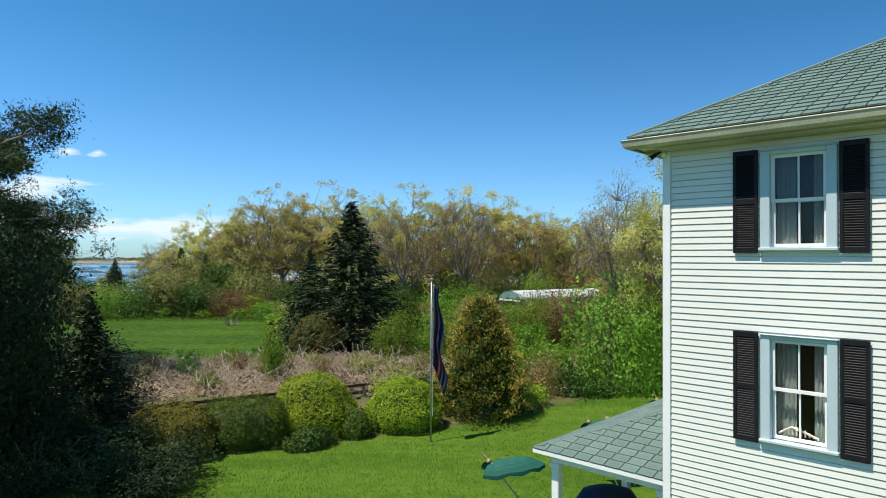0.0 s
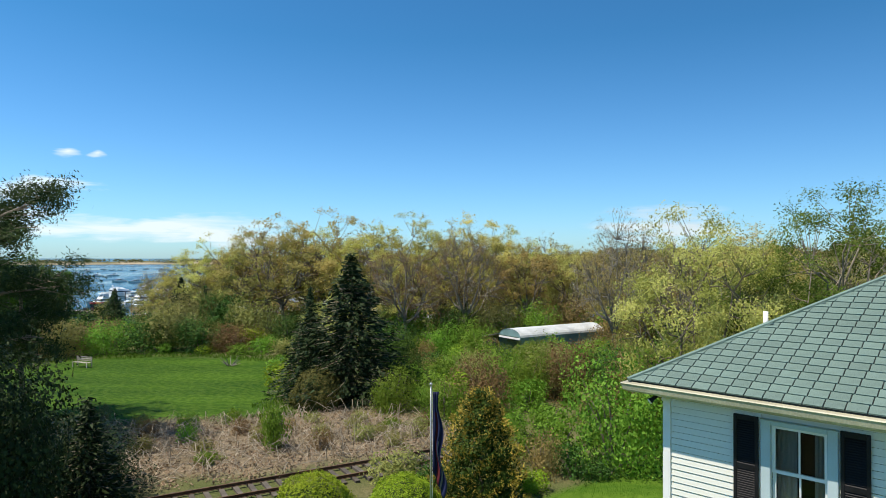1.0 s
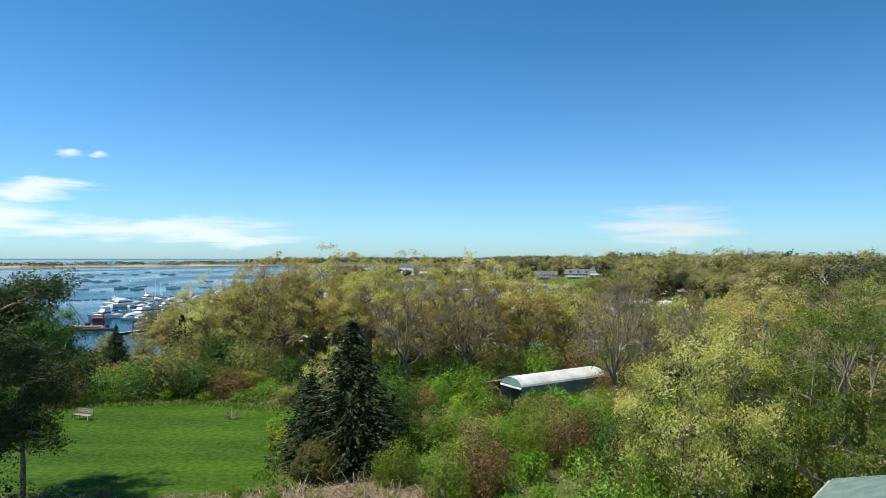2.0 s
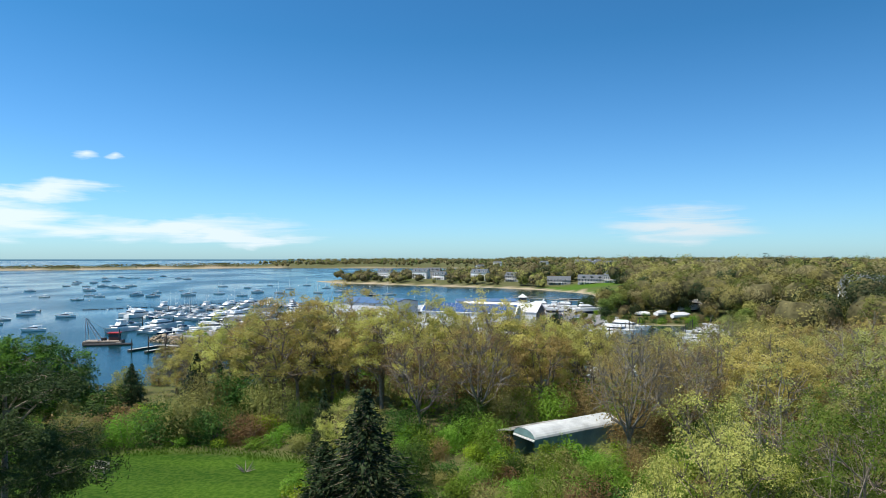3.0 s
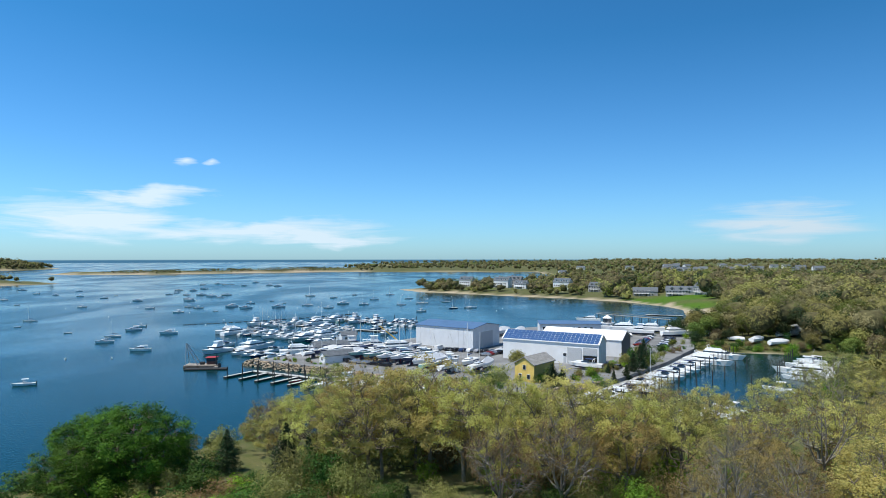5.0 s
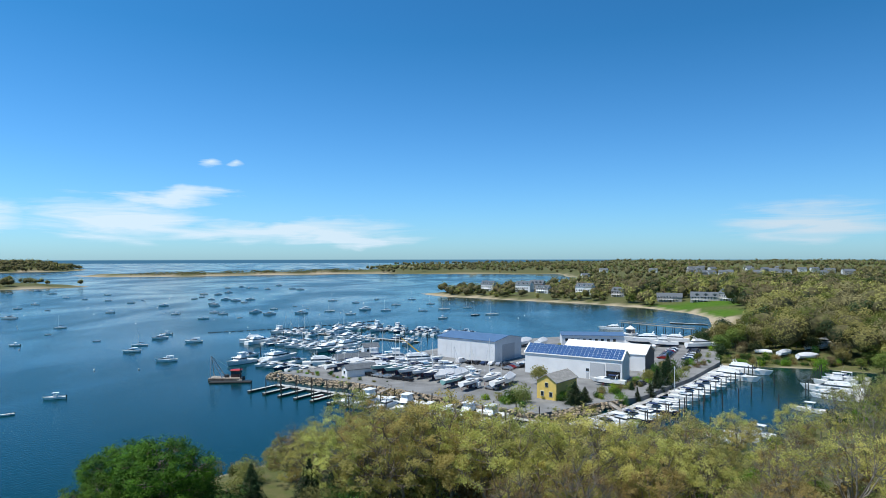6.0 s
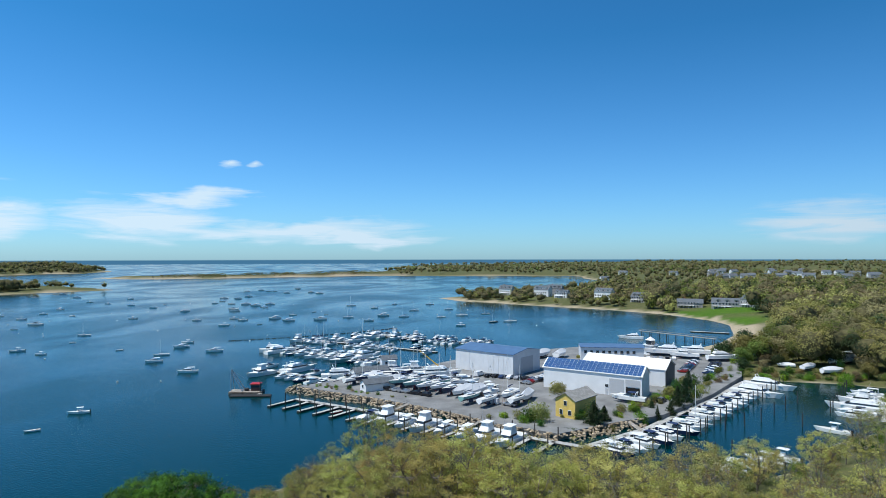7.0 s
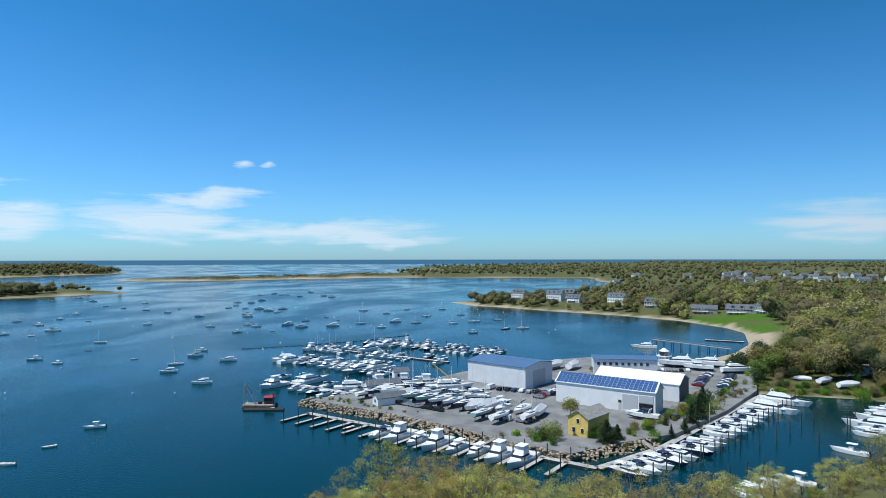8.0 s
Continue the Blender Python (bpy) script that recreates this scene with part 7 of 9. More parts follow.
def boat_meshes(kind, topside):
    """The parts of one kind of boat, as (name, mesh, label)."""
    key = (kind, topside.name)
    if key in MESH_BOAT:
        return MESH_BOAT[key]
    P = []
    if kind == "cruiser":
        P.append(("hull", hull(9.5, 3.2, 1.25, 0.75).mesh("cruiser_hull", topside, ANTIFOUL, DECK), ""))
        c = cabin(-1.6, 2.9, 2.4, 1.25, 2.45, 0.55)
        P.append(("cabin", Geo().add(c, BOXF).mesh("cruiser_cabin", GELCOAT), ""))
        P.append(("window_band", Geo().add(band(c, 0.45, 0.85), BOXF[2:]).mesh("cruiser_windows", TINT), "dark tinted windows"))
        P.append(("hardtop", Geo().box((-1.4, 0, 3.15), (3.4, 2.3, 0.10), bev=0.04).box((-3.0, -1.05, 2.2), (0.09, 0.07, 1.9)).box((-3.0, 1.05, 2.2), (0.09, 0.07, 1.9)).box((0.1, -1.0, 2.8), (0.09, 0.07, 0.75)).box((0.1, 1.0, 2.8), (0.09, 0.07, 0.75)).mesh("cruiser_top", GELCOAT), ""))
        P.append(("rail", Geo().tube([(1.5, -1.3, 1.75), (3.8, -0.75, 2.05), (4.9, 0, 2.15), (3.8, 0.75, 2.05), (1.5, 1.3, 1.75)], 0.025, 4).mesh("cruiser_rail", METALGREY), ""))
    elif kind == "sportfisher":
        P.append(("hull", hull(13.5, 4.4, 1.6, 1.1, 0.8, 0.8).mesh("sport_hull", topside, ANTIFOUL, DECK), ""))
        c = cabin(-1.8, 3.4, 3.5, 1.6, 3.2, 0.5)
        P.append(("cabin", Geo().add(c, BOXF).mesh("sport_cabin", GELCOAT), ""))
        P.append(("window_band", Geo().add(band(c, 0.5, 0.88), BOXF[2:]).mesh("sport_windows", TINT), "dark tinted windows"))
        c = cabin(-1.7, 1.4, 3.1, 3.2, 4.2, 0.2)
        P.append(("flybridge", Geo().add(c, BOXF).mesh("sport_bridge", GELCOAT), ""))
        c2 = cabin(-1.5, 0.9, 2.7, 4.2, 5.4, 0.15)
        P.append(("enclosure", Geo().add(c2, BOXF).mesh("sport_enclosure", WRAP), "clear vinyl bridge enclosure"))
        P.append(("hardtop", Geo().box((-0.4, 0, 5.47), (3.3, 2.9, 0.12), bev=0.05).mesh("sport_top", GELCOAT), ""))
        P.append(("outrigger", Geo().tube([(-0.5, -1.8, 3.2), (-2.2, -2.7, 9.0)], [0.04, 0.015], 4).mesh("outrigger", METALGREY), ""))
        P.append(("outrigger", Geo().tube([(-0.5, 1.8, 3.2), (-2.2, 2.7, 9.0)], [0.04, 0.015], 4).mesh("outrigger_far", METALGREY), ""))
    elif kind == "console":
        P.append(("hull", hull(7.2, 2.5, 0.95, 0.5).mesh("console_hull", topside, ANTIFOUL, DECK), ""))
        P.append(("console", Geo().box((-0.2, 0, 1.35), (1.0, 0.9, 1.0), bev=0.06).mesh("console", GELCOAT), ""))
        P.append(("t_top", Geo().box((-0.4, 0, 2.75), (2.2, 1.8, 0.07), bev=0.03).mesh("t_top", GELCOAT), ""))
        post = Geo().tube([(0, 0, 0.9), (0, 0, 2.72)], 0.03, 4)
        for px, py in ((0.3, -0.6), (0.3, 0.6), (-1.0, -0.6), (-1.0, 0.6)):
            P.append(("post", Geo().add([(x + px, y + py, z) for x, y, z in post.v], post.f).mesh("t_top_post", METALGREY), ""))
        P.append(("outboard", Geo().box((-3.75, 0, 1.15), (0.45, 0.5, 0.7), bev=0.1).box((-3.8, 0, 0.4), (0.2, 0.15, 1.2)).mesh("outboard", SHUT), "black outboard engine"))
    elif kind == "express":
        P.append(("hull", hull(10.5, 3.3, 1.25, 0.8, 0.4, 0.3).mesh("express_hull", topside, ANTIFOUL, DECK), ""))
        c = cabin(-0.6, 4.2, 2.5, 1.25, 1.95, 1.1)
        P.append(("foredeck", Geo().add(c, BOXF).mesh("express_foredeck", GELCOAT), ""))
        c = cabin(-1.2, 1.3, 2.5, 1.7, 2.45, 0.7)
        P.append(("windscreen", Geo().add(c, BOXF[2:]).mesh("express_screen", TINT), "raked dark windscreen"))
        P.append(("radar_arch", Geo().tube([(-2.2, -1.5, 1.3), (-2.6, -1.3, 2.9), (-2.6, 1.3, 2.9), (-2.2, 1.5, 1.3)], 0.12, 6).mesh("radar_arch", GELCOAT), ""))
        P.append(("bimini", Geo().box((-1.1, 0, 2.85), (2.4, 2.3, 0.07), bev=0.03).mesh("express_bimini", CANVAS), "navy canvas bimini"))
    elif kind == "sailboat":
        P.append(("hull", hull(9.8, 2.9, 1.05, 0.9, 0.1, 0.25).mesh("sail_hull", topside, ANTIFOUL, DECK), ""))
        P.append(("keel", Geo().add(cabin(-0.8, 1.2, 0.3, -1.9, -0.6, 0.2), BOXF).mesh("keel", ANTIFOUL), ""))
        c = cabin(-1.4, 2.2, 1.7, 1.05, 1.6, 0.7)
        P.append(("coach_roof", Geo().add(c, BOXF).mesh("coach_roof", GELCOAT), ""))
        P.append(("window_band", Geo().add(band(c, 0.35, 0.7), BOXF[2:]).mesh("sail_windows", TINT), "narrow dark cabin windows"))
        P.append(("mast", Geo().tube([(0.9, 0, 1.4), (0.9, 0, 13.2)], [0.075, 0.05], 6).box((0.9, 0, 6.5), (0.05, 1.7, 0.05)).mesh("mast", GELCOAT), ""))
        P.append(("boom", Geo().tube([(0.8, 0, 2.5), (-3.1, 0, 2.6)], 0.06, 6).mesh("boom", METALGREY), ""))
        P.append(("furled_sail", Geo().tube([(0.7, 0, 2.65), (-1.2, 0, 2.75), (-3.0, 0, 2.7)], [0.2, 0.17, 0.1], 7).mesh("furled_sail", CANVAS), "sail furled under a navy cover"))
        P.append(("stay", Geo().tube([(5.2, 0, 1.35), (0.9, 0, 13.1)], 0.03, 4).tube([(-4.8, 0, 1.1), (0.9, 0, 13.1)], 0.015, 3).mesh("stay", METALGREY), ""))
    elif kind == "yacht":
        P.append(("hull", hull(17, 4.9, 2.0, 1.3, 0.5, 0.35).mesh("yacht_hull", topside, ANTIFOUL, DECK), ""))
        c = cabin(-5.5, 4.8, 4.1, 2.0, 3.5, 1.0)
        P.append(("cabin", Geo().add(c, BOXF).mesh("yacht_cabin", GELCOAT), ""))
        P.append(("window_band", Geo().add(band(c, 0.4, 0.82), BOXF[2:]).mesh("yacht_windows", TINT), "dark tinted windows"))
        c = cabin(-4.8, 1.2, 3.5, 3.5, 4.4, 0.8)
        P.append(("flybridge", Geo().add(c, BOXF).mesh("yacht_bridge", GELCOAT), ""))
        P.append(("radar_arch", Geo().tube([(-3.5, -1.7, 4.3), (-4.2, -1.5, 5.6), (-4.2, 1.5, 5.6), (-3.5, 1.7, 4.3)], 0.14, 6).mesh("yacht_arch", GELCOAT), ""))
        P.append(("rail", Geo().tube([(3.0, -1.9, 2.8), (7, -1.0, 3.1), (8.8, 0, 3.2), (7, 1.0, 3.1), (3.0, 1.9, 2.8)], 0.03, 4).mesh("yacht_rail", METALGREY), ""))
    elif kind == "skiff":
        P.append(("hull", hull(4.6, 1.7, 0.6, 0.25, 0.2, 0.3, st=6).mesh("skiff_hull", topside, ANTIFOUL, DECK), ""))
        P.append(("thwart", Geo().box((0, 0, 0.62), (0.35, 1.5, 0.05)).box((-1.3, 0, 0.62), (0.35, 1.4, 0.05)).mesh("thwart", TEAK), ""))
        P.append(("outboard", Geo().box((-2.4, 0, 0.8), (0.3, 0.35, 0.5), bev=0.08).mesh("small_outboard", SHUT), ""))
    elif kind == "wrapped":
        P.append(("hull", hull(10.5, 3.3, 1.3, 0.8).mesh("wrapped_hull", topside, ANTIFOUL, DECK), ""))
        g = Geo()
        for i in range(9):
            t = i / 8
            x = -5.1 + 10.4 * t
            w = 1.68 * (1 - max(0, (t - 0.5) / 0.5) ** 2.2) + 0.04
            h = 1.35 + 1.5 * math.sin(math.pi * min(0.92, 0.18 + t * 0.74)) * (1 + 0.06 * (i % 2))
            g.v += [(x, -w * 1.02, 0.75), (x, -w, 1.5), (x, 0, h + 0.35), (x, w, 1.5), (x, w * 1.02, 0.75)]
        g.f = [(i * 5 + j, i * 5 + 5 + j, i * 5 + 6 + j, i * 5 + 1 + j) for i in range(8) for j in range(4)] + [(0, 1, 2, 3, 4), (40, 44, 43, 42, 41)]
        g.m = [0] * len(g.f)
        P.append(("shrink_wrap", g.mesh("shrink_wrap", WRAP), "taut white plastic winter cover"))
    MESH_BOAT[key] = P
    return P


BOAT_LABEL = {"cruiser": "white cabin cruiser with hardtop", "sportfisher": "white sport-fishing boat", "console": "small open centre-console motorboat",
              "express": "express motorboat with navy bimini", "sailboat": "sailing yacht with bare mast", "yacht": "white motor yacht with flybridge",
              "skiff": "small open skiff with outboard", "wrapped": "motorboat under white shrink-wrap cover"}
HULLWORD = {GELCOAT.name: "", NAVY.name: ", navy hull", RED.name: ", red hull", GREENHULL.name: ", pale green hull"}


def boat(kind, x, y, heading, topside=None, where="moored in the harbour", z=0.0, s=1.0, group="boats in the harbour"):
    m = topside or GELCOAT
    t = thing({"sailboat": "sailboat", "skiff": "skiff", "yacht": "motor_yacht", "wrapped": "covered_boat"}.get(kind, "motorboat"), BOAT_LABEL[kind] + HULLWORD[m.name] + ", " + where, "boat", (x, y, z), heading, group)
    t.scale = (s * 1.05, s * 0.92, s * 0.86)
    for nm, me, lb in boat_meshes(kind, m):
        part(nm, me, t, lb)
    return t


# moored boats; the wind lays them all one way
MOOR_MOTOR = [(-160, 237), (-191, 257), (-208, 302), (-182, 292), (-261, 265), (-381, 382), (-424, 412), (-445, 454), (-515, 586), (-508, 640), (-398, 533), (-343, 435), (-344, 504),
              (-285, 432), (-245, 404), (-251, 440), (-233, 457), (-215, 444), (-195, 457), (-155, 455), (-157, 497), (-189, 570), (-81, 436)]
MOOR_MOTOR2 = [(-372, 596), (-381, 625), (-351, 593), (-314, 534), (-333, 590), (-395, 706), (-313, 573), (-296, 558), (-309, 595), (-456, 812), (-451, 842), (-428, 819), (-419, 821), (-385, 789),
               (-419, 896), (-358, 808), (-338, 788), (-408, 673), (-301, 514), (-387, 668), (-589, 650), (-657, 701), (-639, 639), (-470, 498), (-439, 554)]
MOOR_SAIL = [(-299, 336), (-201, 276), (-180, 478), (-221, 595), (-138, 492), (-145, 551), (-117, 569), (-108, 495), (-94, 512), (-77, 530), (-62, 465), (-50, 472), (-148, 626)]
MOOR_SMALL = [(-146, 133), (-151, 168), (-148, 148), (-216, 319), (-233, 286), (-282, 272), (-370, 354), (-464, 430), (-410, 447), (-479, 570), (-413, 571), (-264, 450), (-224, 416), (-233, 489), (-208, 499),
              (-183, 618), (-228, 520), (-394, 355), (-280, 306), (29, 390), (13, 556)]
rb = random.Random(41)
for k, (x, y) in enumerate(MOOR_MOTOR + MOOR_MOTOR2):
    boat(rb.choice(("cruiser", "console", "console", "cruiser", "express")), x, y, 212 + rb.uniform(-18, 18), rb.choice((None, None, None, None, None, None, None, NAVY)), "at its mooring", s=rb.uniform(0.66, 0.84) * (1.2 if y > 370 else 1.0))
for x, y in MOOR_SAIL:
    boat("sailboat", x, y, 214 + rb.uniform(-14, 14), rb.choice((None, None, NAVY)), "at its mooring", s=rb.uniform(0.7, 0.95))
for k, (x, y) in enumerate(MOOR_SMALL):
    boat("skiff" if k % 2 == 0 else "console", x, y, 214 + rb.uniform(-25, 25), None, "at its mooring", s=rb.uniform(0.65, 0.95))
buoy = Geo().tube([(0, 0, -0.2), (0, 0, 0.0), (0, 0, 0.35), (0, 0, 0.5)], [0.15, 0.32, 0.32, 0.1], 8).mesh("mooring_buoy", GELCOAT)
for x, y in spread_points(52, 70, -420, 60, 120, 640, 14, lambda x, y: float(shore(np.array([x]), np.array([y]))[0]) < -22 and x < -60 + 0.35 * (y - 330)):
    thing("mooring_buoy", "small white round mooring buoy afloat", "buoy", (x, y, 0), 0, "mooring buoys", data=buoy)

# docks
DOCKWOOD = mat("silvered_dock_planks", (0.44, 0.43, 0.40), 0.85, var=0.2, scale=0.6, bump=0.3)
FLOAT = mat("dark_dock_float", (0.03, 0.03, 0.03), 0.8)


def dock(x0, y0, x1, y1, w=2.0, label="floating dock with weathered plank deck", fingers=0.0):
    ln, a = math.hypot(x1 - x0, y1 - y0), math.degrees(math.atan2(y1 - y0, x1 - x0))
    t = thing("dock", label, "dock", (x0, y0, 0), a, "docks of the marina")
    g = Geo()
    k = max(1, int(ln / 0.6))
    for i in range(k):
        g.box(((i + 0.5) * ln / k, 0, 0.52), (ln / k - 0.03, w, 0.06))
    part("deck", g.mesh("dock_deck", DOCKWOOD), t)
    part("float", Geo().box((ln / 2, 0, 0.22), (ln - 0.1, w - 0.15, 0.5)).mesh("dock_float", FLOAT), t)
    return t


pile_mesh = Geo().tube([(0, 0, -2.5), (0, 0, 3.6)], [0.17, 0.15], 8).tube([(0, 0, 3.6), (0, 0, 3.85)], [0.17, 0.02], 8).mesh("pile", PILE, smooth=False)


def pile(x, y, s=1.0):
    t = thing("piling", "dark timber mooring pile with capped top", "piling", (x, y, 0), 0, "mooring piles", data=pile_mesh)
    t.scale = (1, 1, s)


# front dock below the sea wall
fx, fy = -0.385, -0.923
A0, A1 = Vector((-93.5, 198.5)), Vector((-13.5, 169.0))
dock(A0.x, A0.y, A1.x, A1.y, 2.2, "long floating dock below the sea wall")
dock(A1.x, A1.y, 1.5, 163.0, 2.2, "long floating dock below the sea wall")
u = (A1 - A0).normalized()
front = ["", "", "", "skiff", "", "express", "sportfisher", "cruiser", "sportfisher", "cruiser", "cruiser", "sportfisher", "sportfisher"]
for k in range(15):
    p = A0 + u * (0.8 + k * 6.6)
    q = p + Vector((fx, fy)) * 12
    dock(p.x, p.y, q.x, q.y, 1.3, "short finger dock of weathered planks")
    pile(q.x + 0.9, q.y, 1.0)
    pile((p.x + q.x) / 2 + 0.9, (p.y + q.y) / 2, 1.05)
    pile(p.x + 0.9, p.y + 1.4, 1.05)
    if k < len(front) and front[k]:
        c = p + u * 3.4 + Vector((fx, fy)) * 6.0
        boat(front[k], c.x, c.y, math.degrees(math.atan2(fy, fx)) + rb.uniform(-2, 2), RED if front[k] == "skiff" else None, "berthed by the sea wall", s=0.98, group="boats at the docks")

# basin docks
B0, B1, B2 = Vector((1.5, 163.0)), Vector((19, 184.5)), Vector((63.5, 263))
dock(B0.x, B0.y, B1.x, B1.y, 2.2, "floating walkway of the inner basin")
dock(B1.x, B1.y, B2.x, B2.y, 2.2, "floating walkway of the inner basin")
for a, b, cnt, kinds_ in ((B0, B1, 5, ("express", "cruiser")), (B1, B2, 17, ("express", "cruiser", "express", "console", "yacht"))):
    d = (b - a).normalized()
    nrm = Vector((d.y, -d.x))
    for k in range(cnt):
        p = a + d * ((k + 0.5) * (b - a).length / cnt)
        c = p + nrm * 7.2
        kd = "sailboat" if (cnt == 17 and k == 2) else "yacht" if (cnt == 17 and k in (12, 15)) else rb.choice(kinds_[:4])
        if kd == "yacht":
            c = p + nrm * 9.5
        boat(kd, c.x, c.y, math.degrees(math.atan2(nrm.y, nrm.x)) + rb.uniform(-3, 3), rb.choice((None, None, None, None, NAVY)) if kd != "yacht" else None, "berthed in the basin", s=rb.uniform(0.9, 1.05), group="boats at the docks")
        if k % 2 == 0:
            q0, q1 = p + d * 2.3, p + d * 2.3 + nrm * 11
            dock(q0.x, q0.y, q1.x, q1.y, 1.0, "short finger dock of weathered planks")
        q = p + d * 2.3 + nrm * 12.5
        pile(q.x, q.y, 1.1)
C0, C1 = Vector((86, 205)), Vector((107, 247))
dock(C0.x, C0.y, C1.x, C1.y, 2.0, "floating walkway of the inner basin")
d = (C1 - C0).normalized()
nrm = Vector((-d.y, d.x))
for k in range(8):
    p = C0 + d * (2.5 + k * 5.6)
    c = p + nrm * 7.5
    boat(("cruiser", "express", "yacht", "express", "sportfisher", "cruiser", "express", "cruiser")[k], c.x, c.y, math.degrees(math.atan2(nrm.y, nrm.x)), None, "berthed in the basin", s=0.95, group="boats at the docks")
    pile(*(p + nrm * 14 + d * 2.5), 1.1)
for x, y, h in ((38, 157, 140), (42.5, 160.5, 140), (47, 164, 142), (68, 192, 150), (33, 152.5, 140)):
    boat("console", x, y, h, None, "berthed at the near bank", s=1.15, group="boats at the docks")
    pile(x - 6, y + 5, 1.0)
for k in range(9):
    pile(22 + k * 6.0, 168 + k * 7.0 + 3 * math.sin(k), 1.1)

# outer docks
for (x0, y0, x1, y1, cnt) in ((-137, 250, -84, 228, 10), (-152, 306, -86, 275, 14), (-156, 344, -70, 311, 19), (-134, 374, -48, 344, 18)):
    dock(x0, y0, x1, y1, 2.4, "long floating dock of the outer marina")
    a, b = Vector((x0, y0)), Vector((x1, y1))
    d = (b - a).normalized()
    nrm = Vector((-d.y, d.x))
    for k in range(cnt):
        for s in (-1, 1):
            if rb.random() < 0.24:
                continue
            p = a + d * ((k + 0.5) * (b - a).length / cnt)
            kd = rb.choice(("cruiser", "express", "express", "cruiser", "console", "console", "express", "sportfisher", "sailboat")) if rb.random() > 0.05 else "yacht"
            c = p + nrm * s * (7.8 if kd in ("sportfisher", "yacht") else 6.6)
            boat(kd, c.x, c.y, math.degrees(math.atan2(nrm.y * s, nrm.x * s)) + (180 if rb.random() < 0.3 else 0) + rb.uniform(-3, 3), rb.choice((None,) * 7 + (NAVY, GREENHULL)), "berthed in the marina",
                 s=rb.uniform(0.78, 0.98), group="boats at the docks")
        if k % 3 == 0:
            pile(*(p + nrm * 12), 1.0)
boat("yacht", -150, 298, 20, None, "at a dock end", group="boats at the docks")
boat("yacht", -92, 240, 25, None, "at a dock end", group="boats at the docks")
boat("sportfisher", -84, 247, 25, None, "at a dock end", s=1.1, group="boats at the docks")

# floating breakwater of dark tyres
g = Geo()
prev = None
for k in range(95):
    t = k / 94
    x = -197 + 75 * t + 6 * math.sin(t * 3)
    y = 331 + 83 * t - 4 * math.sin(t * 3)
    if math.sin(k * 1.9) > -0.7:
        g.tube([(x - 0.4, y, -0.2), (x, y, 0.2), (x + 0.4, y + 0.3, 0.0)], [0.25, 0.36, 0.2], 6)
thing("tyre_breakwater", "floating breakwater of dark tyres", "breakwater", data=g.mesh("tyre_breakwater", FLOAT))

# work barge with derrick
bg_ = thing("work_barge", "grey work barge with red-roofed cabin and derrick", "barge", (-115.3, 205.6, 0), 12)
part("hull", Geo().box((0, 0, 0.35), (11.5, 5.0, 1.0), bev=0.15).mesh("barge_hull", mat("rusty_grey_plate", (0.24, 0.20, 0.165), 0.8, var=0.35, scale=0.8, second=(0.10, 0.07, 0.05))), bg_)
part("deck", Geo().box((-0.1, 0, 0.88), (11.0, 4.6, 0.06)).mesh("barge_deck", WOODGREY), bg_)
cab = part("cabin", Geo().box((3.2, 0.4, 2.05), (3.0, 2.6, 2.3), bev=0.06).mesh("barge_cabin", mat("dark_red_cabin", (0.10, 0.05, 0.045), 0.7)), bg_)
part("cabin_roof", Geo().box((3.2, 0.4, 3.30), (3.7, 3.3, 0.22), bev=0.05).mesh("barge_roof", RED), cab, "bright red roof")
part("window_band", Geo().box((3.2, 0.4, 2.45), (3.06, 2.66, 0.7)).mesh("barge_window", TINT), cab)
for y in (-1.9, 1.9):
    part("derrick_leg", Geo().tube([(-1.0, y, 0.9), (-5.4, y * 0.25, 8.2)], 0.16, 6).mesh("derrick_leg", METALGREY), bg_)
    part("derrick_post", Geo().tube([(-5.0, y, 0.9), (-5.4, y * 0.25, 8.2)], 0.13, 6).mesh("derrick_post", METALGREY), bg_)
for k in range(4):
    f = 0.2 + 0.2 * k
    part("brace", Geo().tube([(-1.0 - 4.4 * f, -1.9 * (1 - 0.75 * f), 0.9 + 7.3 * f), (-1.0 - 4.4 * f, 1.9 * (1 - 0.75 * f), 0.9 + 7.3 * f)], 0.07, 5).mesh("brace", METALGREY), bg_)
part("stay", Geo().tube([(-5.4, 0, 8.2), (2.0, 0, 3.4)], 0.05, 4).tube([(-5.4, 0, 8.2), (-5.6, 0, 1.0)], 0.05, 4).mesh("stay", METALGREY), bg_)
part("winch", Geo().box((0.2, -0.4, 1.35), (1.4, 1.4, 0.9), bev=0.1).mesh("winch", FLOAT), bg_)
part("spud", Geo().tube([(5.4, -2.2, -1), (5.4, -2.2, 4.6)], 0.16, 7).mesh("spud", PILE), bg_)
fl_ = thing("timber_float", "black timber float beside the work barge", "float", (-111.0, 200.6, 0), 14)
part("deck", Geo().box((0, 0, 0.22), (14, 2.6, 0.6), bev=0.15).mesh("float_deck", FLOAT), fl_)
part("cleat", Geo().box((3, 0.4, 0.7), (1.6, 0.9, 0.4), bev=0.1).mesh("float_cleat", WOODGREY), fl_)

